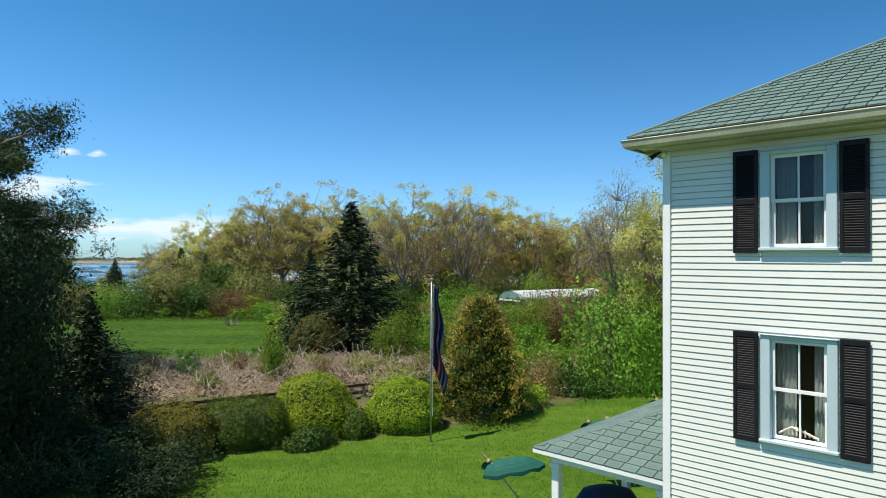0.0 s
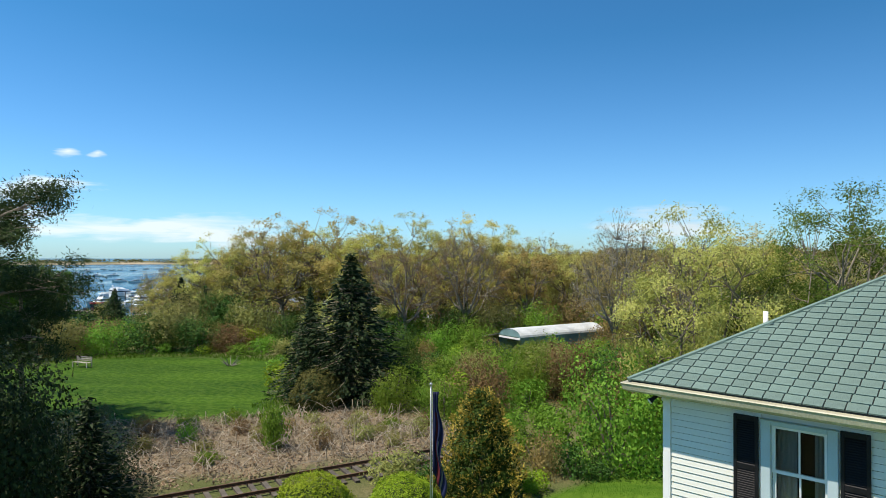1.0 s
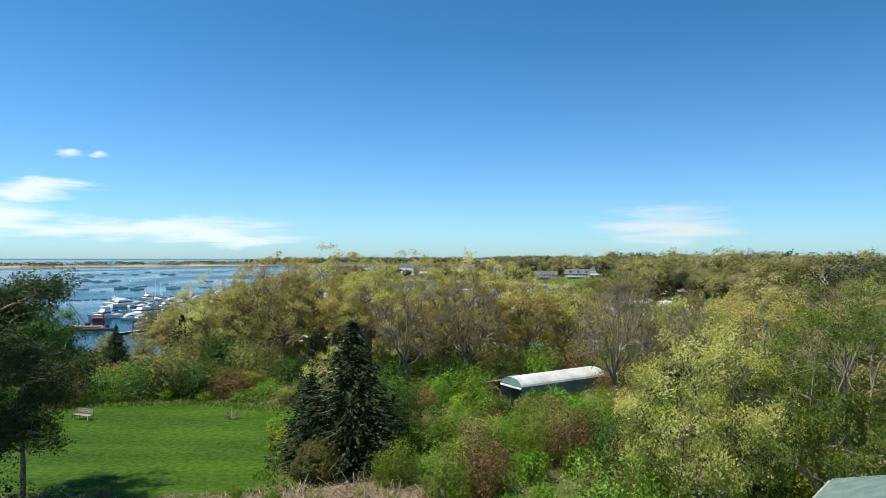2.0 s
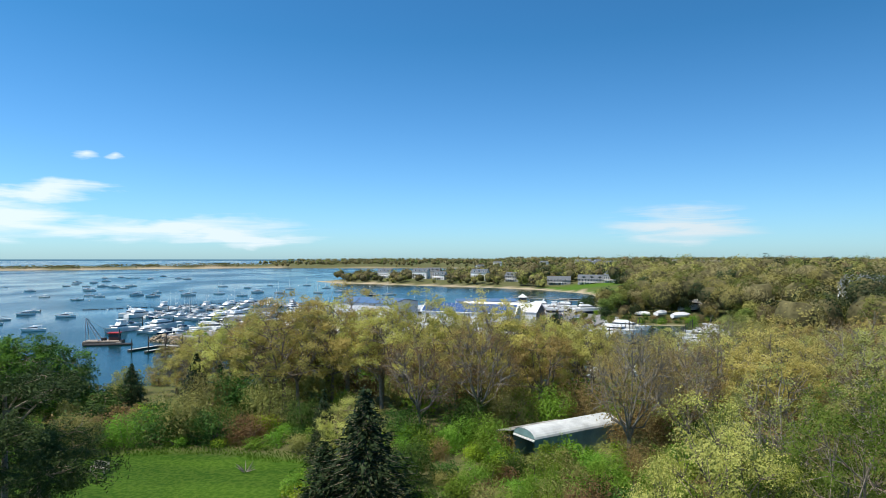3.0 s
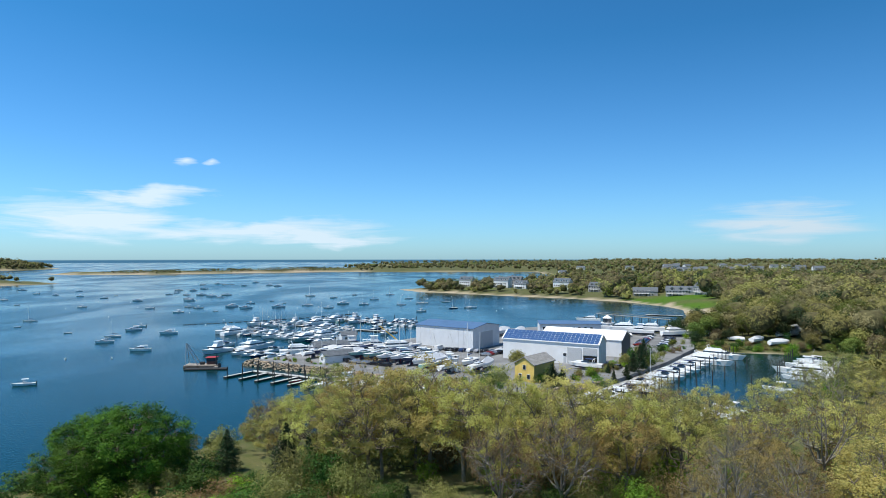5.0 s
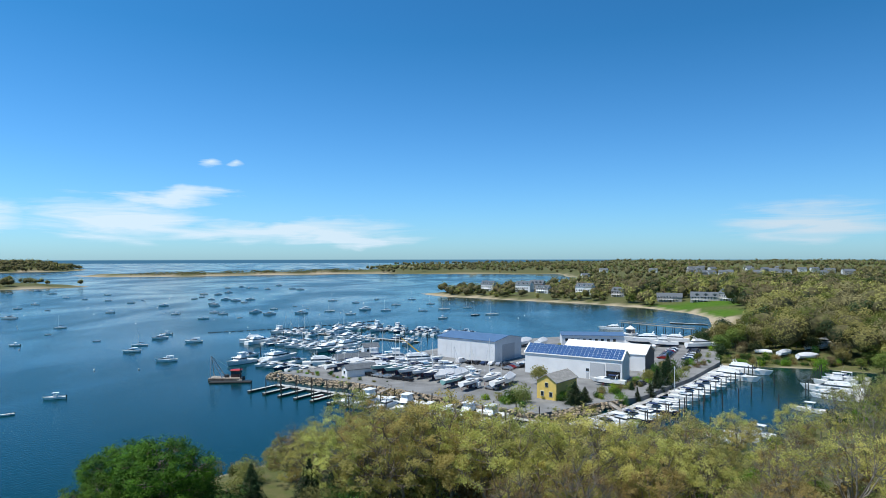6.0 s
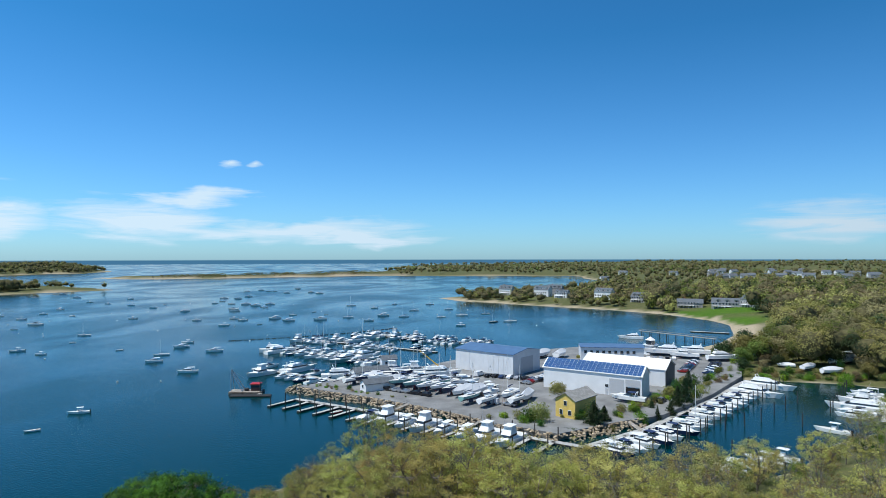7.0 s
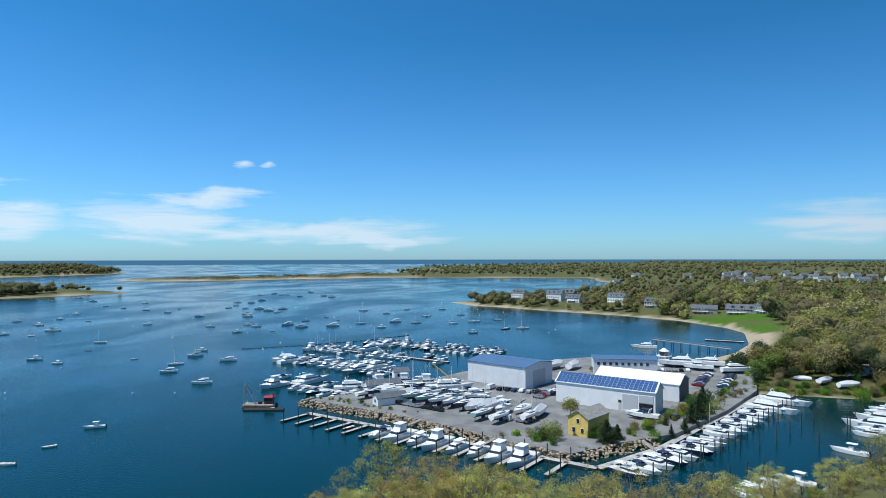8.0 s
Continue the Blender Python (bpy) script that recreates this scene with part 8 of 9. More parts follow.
# pier on the far beach
pr = thing("pier", "narrow timber pier on tall dark piles", "pier", (37, 402, 0), -42)
part("deck", Geo().box((24, 0, 3.1), (50, 1.8, 0.25)).mesh("pier_deck", WOODGREY), pr)
for k in range(9):
    for y in (-0.8, 0.8):
        part("pile", Geo().tube([(1 + k * 5.8, y, -2), (1 + k * 5.8, y, 3.0)], 0.2, 6).mesh("pier_pile", PILE), pr)
for y in (-0.85, 0.85):
    part("rail", Geo().box((24, y, 4.1), (50, 0.08, 0.1)).mesh("pier_rail", WOODGREY), pr)
boat("yacht", 30, 388, 170, None, "lying off the pier", s=0.8)
dock(70, 430, 92, 424, 2.5, "floating swim platform off the beach")

# boats ashore on stands
STAND = mat("red_jack_stand", (0.25, 0.03, 0.02), 0.6)
stand_mesh = Geo().tube([(0, 0, 1.35), (0.35, 0.3, 0)], 0.03, 4).tube([(0, 0, 1.35), (-0.35, 0.3, 0)], 0.03, 4).tube([(0, 0, 1.35), (0, -0.4, 0)], 0.03, 4).mesh("jack_stand", STAND)


def ashore(kind, x, y, h, m=None, s=1.0, z=YARD_Z, where="on yard stands"):
    lift = {"sailboat": 2.0, "sportfisher": 1.35, "yacht": 1.5}.get(kind, 1.1) * s
    t = boat(kind, x, y, h, m, where, z + lift, s, "boats ashore")
    for dx, dy in ((-2.6, 1.1), (-2.6, -1.1), (1.4, 1.1), (1.4, -1.1)):
        o = part("jack_stand", stand_mesh, t)
        o.matrix_basis = pose(dx, dy, -lift / (s * 0.86)) @ Matrix.Diagonal((1, 1, (lift / (s * 0.86) + 0.05) / 1.35, 1))
    o = part("keel_block", Geo().box((0, 0, 0), (5, 0.35, 0.35)).mesh("keel_block", WOODGREY), t)
    o.matrix_basis = pose(0, 0, -lift / (s * 0.86) + 0.2)


for kind, x, y, h, m, s in (("sailboat", -72, 224, 235, None, 1.0), ("wrapped", -66, 221, 240, None, 1.0), ("sailboat", -61, 217, 232, GREENHULL, 1.1), ("sailboat", -55.5, 214.5, 236, GREENHULL, 1.1),
                            ("sailboat", -46, 212, 240, None, 1.0), ("sailboat", -41.5, 209.5, 240, NAVY, 1.0), ("wrapped", -34, 207.5, 250, None, 1.15), ("console", -28.6, 207, 255, None, 1.3),
                            ("sailboat", -21.8, 203.5, 255, None, 1.15), ("wrapped", -16.5, 206, 262, None, 1.0), ("yacht", -52, 235, 25, None, 0.95), ("sportfisher", -62, 238, 20, None, 1.0),
                            ("cruiser", -47, 224, 30, None, 1.0), ("sailboat", -67, 232, 30, NAVY, 1.1), ("cruiser", -57, 229, 25, NAVY, 1.0), ("express", -72, 236, 25, None, 1.0),
                            ("wrapped", -75, 230, 30, None, 0.9), ("express", 15.5, 209.5, 160, None, 1.0), ("wrapped", -16, 296, 60, None, 1.1), ("wrapped", -8, 297, 70, None, 1.1),
                            ("yacht", 39, 311, 175, None, 1.0), ("yacht", 52, 315, 170, None, 0.9), ("yacht", 63, 301, 15, None, 0.85), ("sportfisher", 47, 305, 172, None, 0.9), ("sailboat", -80, 219, 60, None, 0.9),
                            ("cruiser", -52, 243, 60, None, 1.0), ("express", -58, 246, 70, None, 0.9)):
    ashore(kind, x, y, h, m, s)
for kind, x, y, h, s in (("wrapped", 84.7, 288.3, 170, 0.6), ("wrapped", 91, 281.5, 40, 0.8), ("wrapped", 98, 277, 20, 0.85), ("wrapped", 122, 309, 20, 0.9), ("wrapped", 106, 290, 15, 0.9), ("cruiser", 113, 300, 20, 0.9), ("wrapped", 128, 322, 0, 1.0)):
    ashore(kind, x, y, h, None, s, ground_z(x, y) - 0.1, "on stands under the trees")

# vehicles
def car_meshes(paint, van=False):
    L, W, H = (5.0, 1.9, 1.95) if van else (4.5, 1.8, 1.42)
    prof = ([(-L / 2, 0.35), (L / 2, 0.35), (L / 2, 0.9), (L / 2 - 0.9, 1.05), (L / 2 - 1.4, H), (-L / 2 + 0.05, H), (-L / 2, 1.0)] if van else
            [(-L / 2, 0.35), (L / 2, 0.35), (L / 2, 0.78), (L / 2 - 1.15, 0.92), (0.35, H), (-1.2, H), (-L / 2 + 0.5, 0.98), (-L / 2, 0.92)])
    k = len(prof)
    g = Geo().add([(x, y * (0.88 if z > 1.2 else 1), z) for y in (-W / 2, W / 2) for x, z in prof], [tuple(range(k)), tuple(reversed(range(k, 2 * k)))] + [(i, k + i, k + (i + 1) % k, (i + 1) % k) for i in range(k)])
    glassg = Geo()
    for y in (-1, 1):
        glassg.box(((0.3 if van else -0.4), y * (W / 2 * 0.92 + 0.005), H - 0.28), (2.2 if not van else 1.4, 0.06, 0.32))
    glassg.box((L / 2 - 1.32 if van else 0.72, 0, H - 0.3), (0.3, W * 0.78, 0.34))
    wheel = Geo().tube([(0, -0.11, 0), (0, 0.11, 0)], 0.33, 10).mesh("wheel", FLOAT)
    return g.mesh("car_body", paint), glassg.mesh("car_glass", TINT), wheel, L, W


PAINTS = [("white", mat("white_car_paint", (0.75, 0.75, 0.75), 0.25, bump=0)), ("silver", mat("silver_car_paint", (0.42, 0.43, 0.45), 0.25, 0.6, bump=0)), ("black", mat("black_car_paint", (0.015, 0.015, 0.018), 0.2, bump=0)),
          ("dark blue", mat("blue_car_paint", (0.02, 0.04, 0.10), 0.25, bump=0)), ("dark red", mat("red_car_paint", (0.20, 0.015, 0.015), 0.25, bump=0))]
CARS = {(i, v): car_meshes(p[1], v) for i, p in enumerate(PAINTS) for v in (False, True) if not v or i in (0, 1)}


def car(x, y, h, i, van=False, z=YARD_Z):
    body, gl, wh, L, W = CARS[(i, van)]
    t = thing("van" if van else "car", "%s parked %s on the yard asphalt" % (PAINTS[i][0], "van" if van else "car"), "van" if van else "car", (x, y, z), h, "parked vehicles")
    part("body", body, t)
    part("glass", gl, t, "dark window glass")
    for dx in (-L * 0.3, L * 0.3):
        for dy in (-W / 2 + 0.1, W / 2 - 0.1):
            part("wheel", wh, t, at=(dx, dy, 0.33))


rc = random.Random(17)
for k in range(9):
    car(-34 + k * 2.9, 243.5 + (k % 2) * 0.5 - k * 0.6, 62 + rc.uniform(-4, 4), rc.choice((0, 1, 2, 2, 3)))
for k in range(7):
    car(-19 + k * 1.0, 233 + k * 2.4, 150 + rc.uniform(-4, 4), rc.choice((0, 1, 2, 3, 4)))
for k in range(10):
    car(41 + k * 0.9, 268 + k * 2.9, 150, rc.choice((0, 1, 2, 2, 3, 4)))
    car(50 + k * 0.9, 266 + k * 2.9, 150, rc.choice((0, 1, 2, 2, 3, 0)))
for k in range(6):
    car(28 + k * 2.8, 300 + k * 0.3, 85, rc.choice((0, 1, 2, 3)))
for k in range(5):
    car(-66 + k * 4, 212.5 - k * 1.6, 160 + rc.uniform(-8, 8), rc.choice((0, 2, 2, 3, 1)))
car(-27, 199, 165, 0, True)
car(-21, 197.5, 160, 1)
car(-38, 245, 65, 0, True)
car(26, 213, 60, 2)
for k in range(7):
    x, y = 100 + k * 3.0, 290 + k * 4.2
    car(x + 6, y, 60, rc.choice((0, 1, 2)), z=ground_z(x + 6, y) - 0.02)

# crane in the yard
crane = thing("mobile_crane", "yellow-orange mobile crane with raised boom", "crane", (-53.5, 247.5, YARD_Z), 172)
ORANGE = mat("orange_machine_paint", (0.62, 0.36, 0.04), 0.5, var=0.15)
part("chassis", Geo().box((0, 0, 0.8), (5, 2.4, 0.9), bev=0.1).mesh("crane_chassis", ORANGE), crane)
part("cab", Geo().box((0.6, 0, 2.0), (2.2, 2.0, 1.5), bev=0.1).mesh("crane_cab", ORANGE), crane)
part("boom", Geo().tube([(0.5, 0, 2.2), (9.5, 0, 8.6)], [0.3, 0.18], 4).mesh("crane_boom", ORANGE), crane)
for x in (-1.6, 0, 1.6):
    for y in (-1.1, 1.1):
        part("wheel", CARS[(0, False)][2], crane, at=(x, y, 0.34))

# ---- houses on the point and beyond ----
GREYSH = mat("grey_cedar_shingle", (0.33, 0.32, 0.30), 0.85, var=0.15, scale=0.8)


def dormer(t, cx, y0, y1, z0, w, wallm):
    """A gabled dormer that stands on the front slope of a roof."""
    sec = [(cx - w / 2, z0), (cx + w / 2, z0), (cx + w / 2, z0 + 1.7), (cx, z0 + 2.5), (cx - w / 2, z0 + 1.7)]
    g = Geo().add([(x, y, z) for y in (y0, y1) for x, z in sec], [(0, 1, 2, 3, 4), (9, 8, 7, 6, 5), (0, 5, 6, 1), (1, 6, 7, 2), (4, 9, 5, 0)])
    d = part("dormer", g.mesh("dormer", wallm), t)
    for k in (-1, 1):
        a, b = (cx + k * (w / 2 + 0.25), z0 + 1.48), (cx, z0 + 2.52)
        vs = [(x, y, z + dz) for dz in (0.02, 0.18) for y in (y0 - 0.3, y1) for x, z in (a, b)]
        part("dormer_roof", Geo().add(vs, [(0, 1, 3, 2), (4, 6, 7, 5), (0, 2, 6, 4), (1, 5, 7, 3), (0, 4, 5, 1), (2, 3, 7, 6)]).mesh("dormer_roof", TEALROOF), d)
    part("pane", Geo().box((cx, y0 - 0.03, z0 + 0.95), (w * 0.5, 0.06, 1.2)).mesh("dormer_pane", TINT), d)


def villa(x, y, rz, w, d, h, wallm, label, group="houses on the point"):
    w, d, h = w * 1.2, d * 1.15, h * 1.38
    wins = tuple(("s", 1.6 + k * 2.6, z, 1.2, 1.5) for z in ((1.0, 4.0) if h > 4.5 else (1.0,)) for k in range(int((w - 1) / 2.6)))
    t = gable_building("shore_house", label, (x, y), rz, w, d, h, 0.75, wallm, TEALROOF, wins + (("e", d / 2, 1.2, 1.3, 1.4),), (("s", w * 0.55, 1.2, 2.2, TEAK),), ground_z(x, y) - 0.25, group, cat_="house")
    part("chimney", Geo().box((w * 0.3, d * 0.55, h + d * 0.375), (0.9, 0.9, 2.4), bev=0.03).mesh("chimney", mat("red_brick", (0.28, 0.12, 0.08), 0.9)), t)
    g = Geo().box((w * 0.35, -1.5, 2.75), (w * 0.6, 3.0, 0.18))
    for k in range(4):
        g.box((w * 0.08 + k * w * 0.18, -2.8, 1.35), (0.18, 0.18, 2.7))
    part("veranda", g.mesh("veranda", TRIM), t)
    if h > 5.0:
        for k in (0.22, 0.52, 0.82):
            dormer(t, w * k, d * 0.08, d * 0.46, h + 0.05 * d, 3.0, wallm)
    return t


for x, y, rz, w, d, h, m, lb in ((-92, 742, -18, 13, 9, 5.6, TRIM, "white two-storey shore house with grey roof"), (-50, 722, -22, 15, 9, 6.0, TRIM, "large white shore house with veranda"),
                                 (-36, 745, -15, 14, 9, 6.2, GREYSH, "grey shingled house behind another"), (-26, 700, -25, 12, 8, 4.0, TRIM, "white cottage with deep roof"),
                                 (16, 683, -25, 15, 9, 6.0, TRIM, "white two-storey shore house with long roof"), (50, 647, -30, 13, 9, 4.2, GREYSH, "grey shingled house among trees"),
                                 (86, 598, -10, 18, 8, 3.4, GREYSH, "long low grey beach house"), (112, 583, -16, 20, 9, 4.0, GREYSH, "long low grey shingled beach house"),
                                 (134, 577, -60, 14, 9, 5.2, GREYSH, "grey shingled house with steep roof"), (186, 312, -70, 16, 10, 5.5, TRIM, "white house with slate-blue roof among trees")):
    villa(x, y, rz, w, d, h, m, lb)
rh = random.Random(23)
for k in range(26):
    x, y = rh.uniform(20, 460), rh.uniform(1000, 1400)
    gable_building("village_house", rh.choice(("small white house among far trees", "small grey-shingled house among far trees")), (x, y), rh.uniform(-40, 30), rh.uniform(12, 18), 9, 5.5, 0.7, rh.choice((TRIM, TRIM, GREYSH)), TEALROOF,
                   (("s", 3, 1.5, 1.6, 1.8), ("s", 7, 1.5, 1.6, 1.8), ("s", 5, 3.9, 1.4, 1.2)), (), ground_z(x, y) + 3.5, "far village houses", cat_="house")

# trees in the yard and along the basin
for k, (x, y, nm, s) in enumerate(((-6.5, 208, "w1", 0.75), (3.5, 187.5, "y", 0.62), (7, 191, "y", 0.4), (-13, 183, "b", 1.3), (-15, 178, "b", 1.2), (6, 187, "b", 0.9), (-10, 176, "b", 1.0), (12, 190, "b", 0.8),
                                   (33, 226, "y", 0.9), (37, 231, "c", 1.1), (29, 219, "w4", 0.5), (41, 240, "y", 0.7), (46, 249, "y", 0.6), (25, 210, "b", 0.8), (17, 196, "b", 1.0), (53, 262, "w0", 0.5),
                                   (-84, 212, "b", 0.7), (-88, 214, "b", 0.6), (-79, 211, "b", 0.8), (-92, 213, "b", 0.5), (22, 204, "c", 0.45), (-18, 198, "b", 0.5), (0, 292, "w4", 0.3), (36, 236, "w2", 0.55),
                                   (49, 256, "b", 1.3), (60, 276, "b", 1.0), (-56, 203, "b", 0.3), (78, 268, "b", 1.1), (86, 269, "b", 1.2), (94, 270, "b", 1.0), (103, 268, "w2", 0.5), (112, 264, "w0", 0.55), (71, 272, "b", 0.9), (75, 275, "y", 0.5), (82, 276, "b", 1.3), (66, 282, "y", 0.7),
                                   (70, 291, "w0", 0.6), (78, 294, "w5", 0.65), (86, 297, "w1", 0.6), (103, 283, "y", 0.6), (110, 276, "y", 0.8), (117, 270, "w0", 0.7), (90, 273, "b", 1.2), (98, 269, "b", 1.3), (106, 270, "b", 1.2), (115, 290, "w2", 0.7),
                                   (72, 300, "y", 0.7), (66, 296, "b", 1.2), (122, 262, "w1", 0.8), (126, 280, "w4", 0.8), (80, 303, "w5", 0.8), (92, 304, "w0", 0.85), (102, 305, "w1", 0.8))):
    z = YARD_Z if y < 300 and x < 62 else ground_z(x, y)
    if nm == "c":
        plant("yard_cedar", "dark green conical cedar beside the yard", "tree", cedar[k % 2], (x, y, z), k * 40, s * 1.1, "trees in the yard", ("trunk", "foliage"))
    elif nm == "y":
        plant("yard_evergreen", "broad dark evergreen beside the yard", "tree", bush["dark"][k % 2], (x, y, z), k * 40, (s * 2.0, s * 2.0, s * 2.9), "trees in the yard", ("stem", "foliage"))
    elif nm == "b":
        plant("yard_shrub", "green shrub on the bank beside the yard", "shrub", bush[("green", "olive", "dark", "lime")[k % 4]][k % 2], (x, y, z), k * 70, s, "shrubs in the yard", ("stem", "foliage"))
    else:
        plant("yard_tree", "small round tree with spring leaves in the yard", "tree", domes[int(nm[1]) % 3], (x, y, z), k * 33, s * 0.85, "trees in the yard")

# gangways
for x0, y0, x1, y1 in ((-52.5, 193.5, -58, 184.5), (12, 190.5, 17, 181), (-26.5, 178.5, -30, 175.2)):
    ln = math.hypot(x1 - x0, y1 - y0)
    a = math.degrees(math.atan2(y1 - y0, x1 - x0))
    t = thing("gangway", "sloping timber gangway with handrails down to the dock", "gangway", (x0, y0, 0), a)
    part("ramp", Geo().add([(0, -0.7, 1.9), (ln, -0.7, 0.62), (ln, 0.7, 0.62), (0, 0.7, 1.9), (0, -0.7, 1.75), (ln, -0.7, 0.47), (ln, 0.7, 0.47), (0, 0.7, 1.75)], BOXF).mesh("ramp", WOODGREY), t)
    for y in (-0.7, 0.7):
        part("handrail", Geo().tube([(0, y, 2.9), (ln, y, 1.6)], 0.05, 5).tube([(0, y, 1.9), (0, y, 2.9)], 0.05, 5).tube([(ln, y, 0.6), (ln, y, 1.6)], 0.05, 5).mesh("handrail", WOODGREY), t)

# shrubs along the edges of the yard
re_ = random.Random(29)
for (x0, y0), (x1, y1), cnt in (((12, 190), (59, 262), 26), ((-24, 181), (4, 186), 12), ((-96, 214.5), (-58, 201), 11), ((14, 194), (40, 240), 10)):
    for k in range(cnt):
        f = (k + re_.uniform(0.1, 0.9)) / cnt
        kd = re_.choice(("olive", "green", "dark", "rust", "olive", "lime"))
        s = re_.uniform(0.45, 1.25) if cnt != 11 else re_.uniform(0.3, 0.6)
        plant("edge_shrub", {"green": "fresh green shrub at the yard edge", "olive": "olive twiggy shrub at the yard edge", "dark": "dark green shrub at the yard edge", "rust": "brown budding shrub at the yard edge",
                             "lime": "yellow-green shrub at the yard edge"}[kd], "shrub", bush[kd][k % 2], (x0 + (x1 - x0) * f - re_.uniform(0, 3), y0 + (y1 - y0) * f + re_.uniform(0, 2), YARD_Z), k * 47, (s * 1.2, s * 1.2, s),
              "shrubs in the yard", ("stem", "foliage"))
for kind, x, y, h, m, sc in (("sailboat", -77, 222, 238, NAVY, 0.95), ("sailboat", -51, 213, 238, None, 1.0), ("wrapped", -38, 209, 245, None, 1.0), ("cruiser", -40, 226, 25, None, 1.0), ("express", -63, 228, 28, None, 1.0),
                             ("sportfisher", -72, 241, 22, None, 0.9), ("cruiser", -66, 246, 30, None, 0.95), ("sailboat", -58, 223, 28, None, 1.0), ("express", -44, 231, 27, NAVY, 1.0), ("wrapped", -83, 236, 200, None, 0.9),
                             ("cruiser", -36, 219, 30, None, 0.9), ("console", -30, 216, 40, None, 1.1), ("sailboat", -49, 219, 30, GREENHULL, 0.95)):
    ashore(kind, x, y, h, m, sc)


# dark evergreens and small trees about the cottage and the sheds
for k, (x, y, m, sc, lb) in enumerate(((4.2, 181.6, "cedar", (1.75, 1.75, 1.25), "broad dark evergreen beside the yellow cottage"), (7.2, 185.4, "cedar", (1.2, 1.2, 0.9), "dark evergreen beside the yellow cottage"),
                                       (-10.9, 181.4, "olive", (2.5, 2.4, 3.3), "tall olive-green shrub in front of the yellow cottage"), (-13.6, 180.6, "dark", (1.8, 1.8, 2.2), "dark green shrub in front of the yellow cottage"),
                                       (33.3, 215.0, "cedar", (1.5, 1.5, 1.45), "dark evergreen between the sheds and the basin"), (30.2, 209.0, "cedar", (1.3, 1.3, 1.2), "dark evergreen between the sheds and the basin"),
                                       (27.0, 200.5, "cedar", (0.9, 0.9, 0.8), "small dark evergreen above the basin"), (22.6, 194.4, "cedar", (0.6, 0.6, 0.75), "small dark evergreen above the basin"),
                                       (38.0, 223.0, "dark", (2.0, 2.0, 2.2), "dark green shrub above the basin walkway"), (41.5, 229.5, "olive", (1.9, 1.9, 2.0), "olive-green shrub above the basin walkway"),
                                       (35.0, 219.0, "olive", (1.6, 1.6, 1.8), "olive-green shrub above the basin walkway"), (17.6, 191.6, "green", (1.7, 1.7, 1.5), "fresh green shrub above the basin walkway"),
                                       (8.6, 181.4, "olive", (1.4, 1.4, 1.0), "olive-green shrub at the yard corner"), (-2.0, 174.6, "dark", (1.3, 1.3, 0.9), "dark green shrub at the yard corner"),
                                       (3.0, 178.2, "olive", (1.5, 1.4, 1.0), "olive-green shrub at the yard corner"), (97.8, 261.5, "green", (2.4, 2.4, 2.2), "round green shrub on the basin bank"))):
    plant("yard_evergreen" if m == "cedar" else "yard_shrub", lb, "tree" if m == "cedar" else "shrub", cedar[k % 2] if m == "cedar" else bush[m][k % 2], (x, y), k * 47, sc, "planting in the boat yard", ("trunk" if m == "cedar" else "stem", "foliage"))

for x, y, h, m in ((-27.5, 196.5, 62, None), (-18.5, 199.5, 66, None), (-33.5, 199.0, 60, GREENHULL)):
    ashore("sailboat", x, y, h, m, 0.95)


# ---- pieces of walls, roofs and the sea wall ----
boards = {}
for k in range(int(WALL_TOP / 0.095)):
    z = k * 0.095
    cuts = [(0.075, HW)]
    for x0, x1, z0, z1 in WINDOWS:
        if z + 0.105 > z0 - 0.01 and z < z1 + 0.03:
            cuts = [(0.075, x0), (x1, HW)]
    for a, b in cuts:
        key = round(b - a, 3)
        if key not in boards:
            boards[key] = siding_board(b - a).mesh("siding_board", WHITE)
        part("siding_board", boards[key], front_wall, at=(a, 0, z))
roof_ob = roof
RUNROWS = int(RUN / math.cos(math.atan(PITCH)) * math.cos(math.atan(PITCH)) / (0.165 * math.cos(math.atan(PITCH)))) + 1
shingle_slope((-OVER, -OVER, EAVE), (W2, -OVER, EAVE), (0, 1, 0), PITCH, RUNROWS, 0.235, 0.165, 1.0, 1.0, 4.2, roof_ob)
shingle_slope((-OVER, L2, EAVE), (-OVER, -OVER, EAVE), (1, 0, 0), PITCH, RUNROWS, 0.235, 0.165, 1.0, 1.0, -1, roof_ob)
shingle_slope((PX, PY0, PE), (0, PY0, PE), (0, 1, 0), PP, 17, 0.29, 0.195, 1.0, 0.0, 9, porch)
shingle_slope((PX, PY1, PE), (PX, PY0, PE), (1, 0, 0), PP, 17, 0.29, 0.195, 1.0, 1.0, -1, porch)

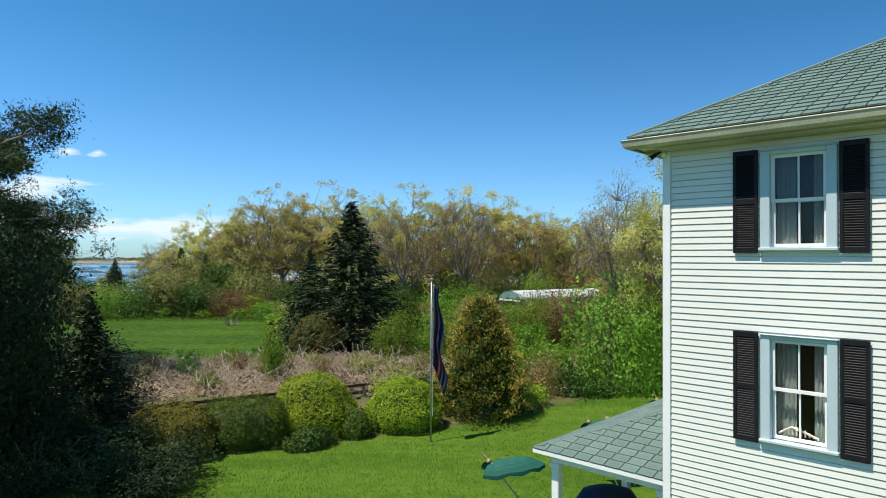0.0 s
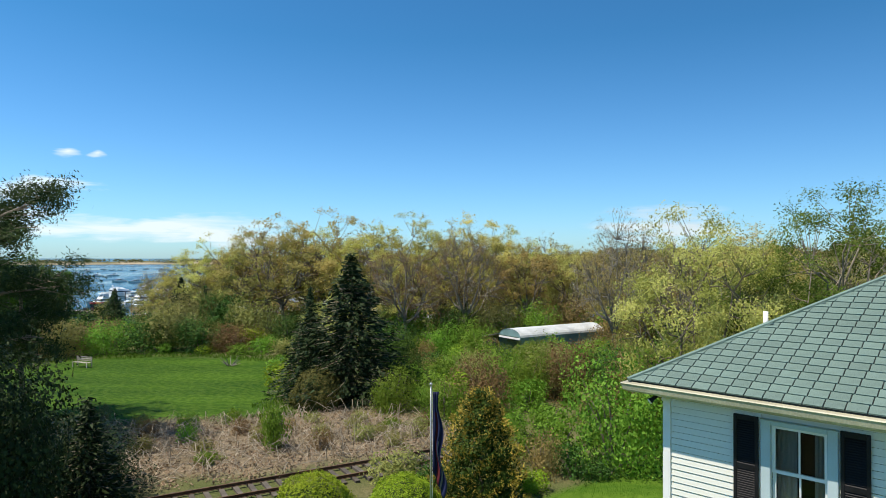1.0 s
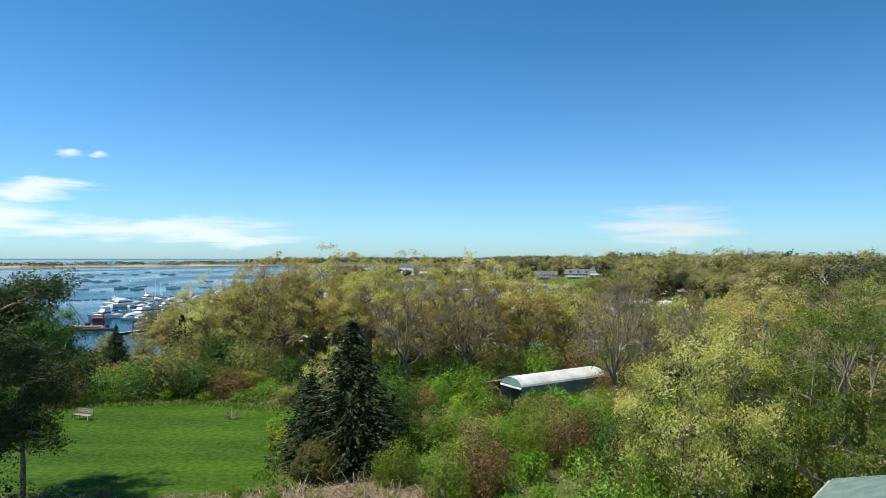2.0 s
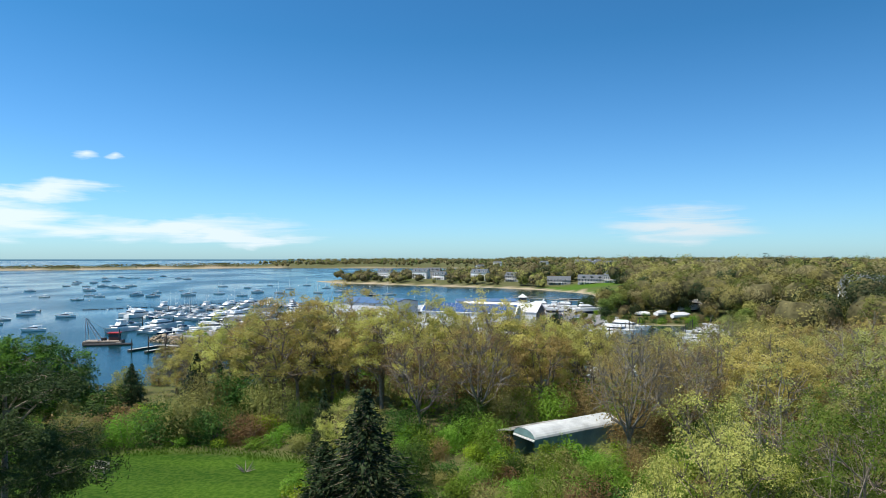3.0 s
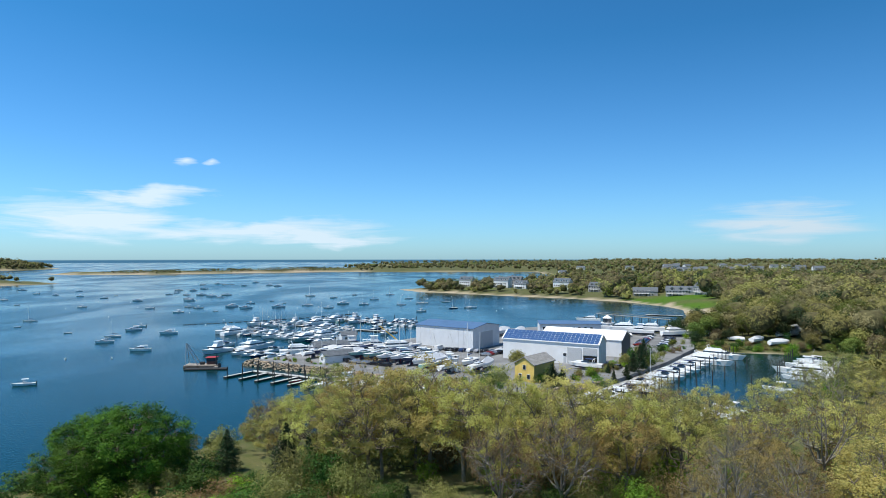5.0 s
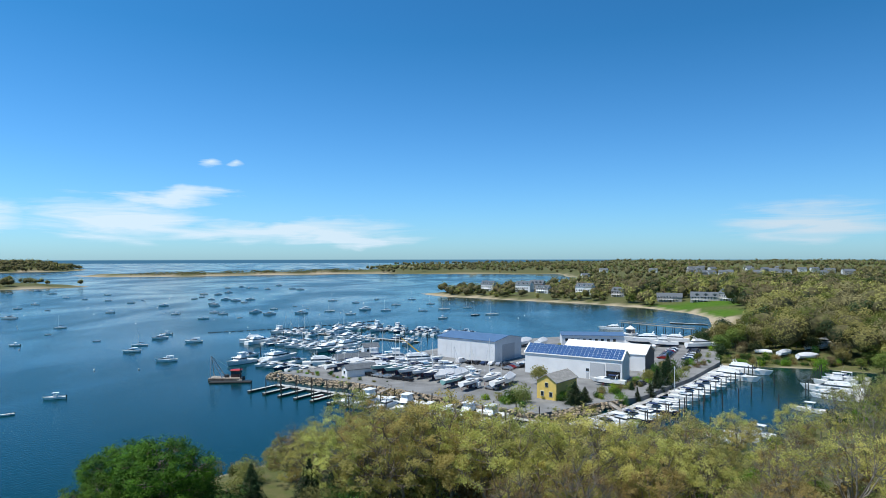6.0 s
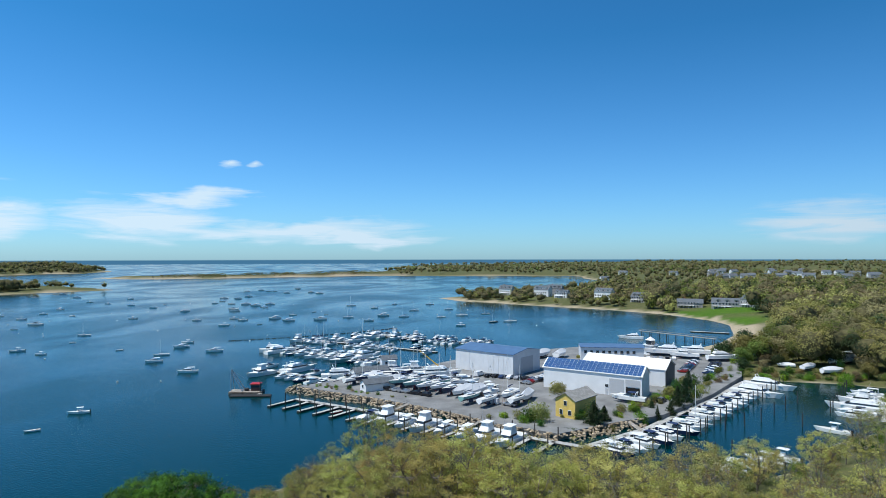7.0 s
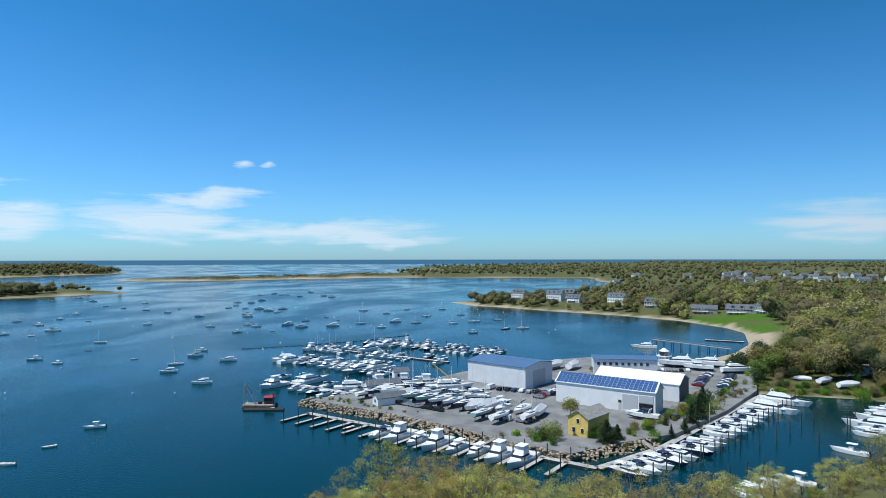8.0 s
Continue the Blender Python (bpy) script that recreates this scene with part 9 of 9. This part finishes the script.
rs = random.Random(61)
stones = []
for k in range(6):
    bm = bmesh.new()
    bmesh.ops.create_icosphere(bm, subdivisions=1, radius=1.0)
    for v in bm.verts:
        v.co = Vector((v.co.x * rs.uniform(0.75, 1.2), v.co.y * rs.uniform(0.7, 1.1), v.co.z * rs.uniform(0.5, 0.85)))
    me = bpy.data.meshes.new("boulder")
    bm.to_mesh(me)
    bm.free()
    me.materials.append(STONE)
    stones.append(me)
wall_ob = thing("sea_wall", "sloping sea wall of tan granite boulders", "sea wall", (0, 0, 0), kind="structure")
line = [(-100, 216), (-101.5, 212), (-85, 205.6), (-66, 199.4), (-41, 187.4), (-22, 175.6), (-5, 168.4), (9.5, 182.6), (18, 190)]
seg = [(Vector(a), Vector(b)) for a, b in zip(line, line[1:])]
tot = sum((b - a).length for a, b in seg)
for k in range(300):
    d = rs.uniform(0, tot)
    for a, b in seg:
        if d <= (b - a).length:
            break
        d -= (b - a).length
    u_ = (b - a).normalized()
    nn = Vector((u_.y, -u_.x))
    o = rs.uniform(-0.8, 2.4)
    p = a + u_ * d + nn * o
    ob = part("boulder", stones[k % 6], wall_ob)
    s = rs.uniform(0.34, 0.66)
    ob.matrix_basis = pose(p.x, p.y, 1.55 - max(0, o) * 0.62, rs.uniform(-20, 20), rs.uniform(-20, 20), rs.uniform(0, 360)) @ Matrix.Diagonal((s, s, s, 1))
rest = Geo()
for k in range(700):
    d = rs.uniform(0, tot)
    for a, b in seg:
        if d <= (b - a).length:
            break
        d -= (b - a).length
    u_ = (b - a).normalized()
    nn = Vector((u_.y, -u_.x))
    o = rs.uniform(-0.6, 3.2)
    p = a + u_ * d + nn * o
    s = rs.uniform(0.3, 0.7)
    m = pose(p.x, p.y, 1.5 - max(0, o) * 0.6, rs.uniform(-30, 30), rs.uniform(-30, 30), rs.uniform(0, 360))
    src = stones[k % 6]
    rest.add([m @ (v.co * s) for v in src.vertices], [tuple(q.vertices) for q in src.polygons])
part("rubble", rest.mesh("rubble", STONE), wall_ob, "smaller stones of the sea wall", kind="stuff")
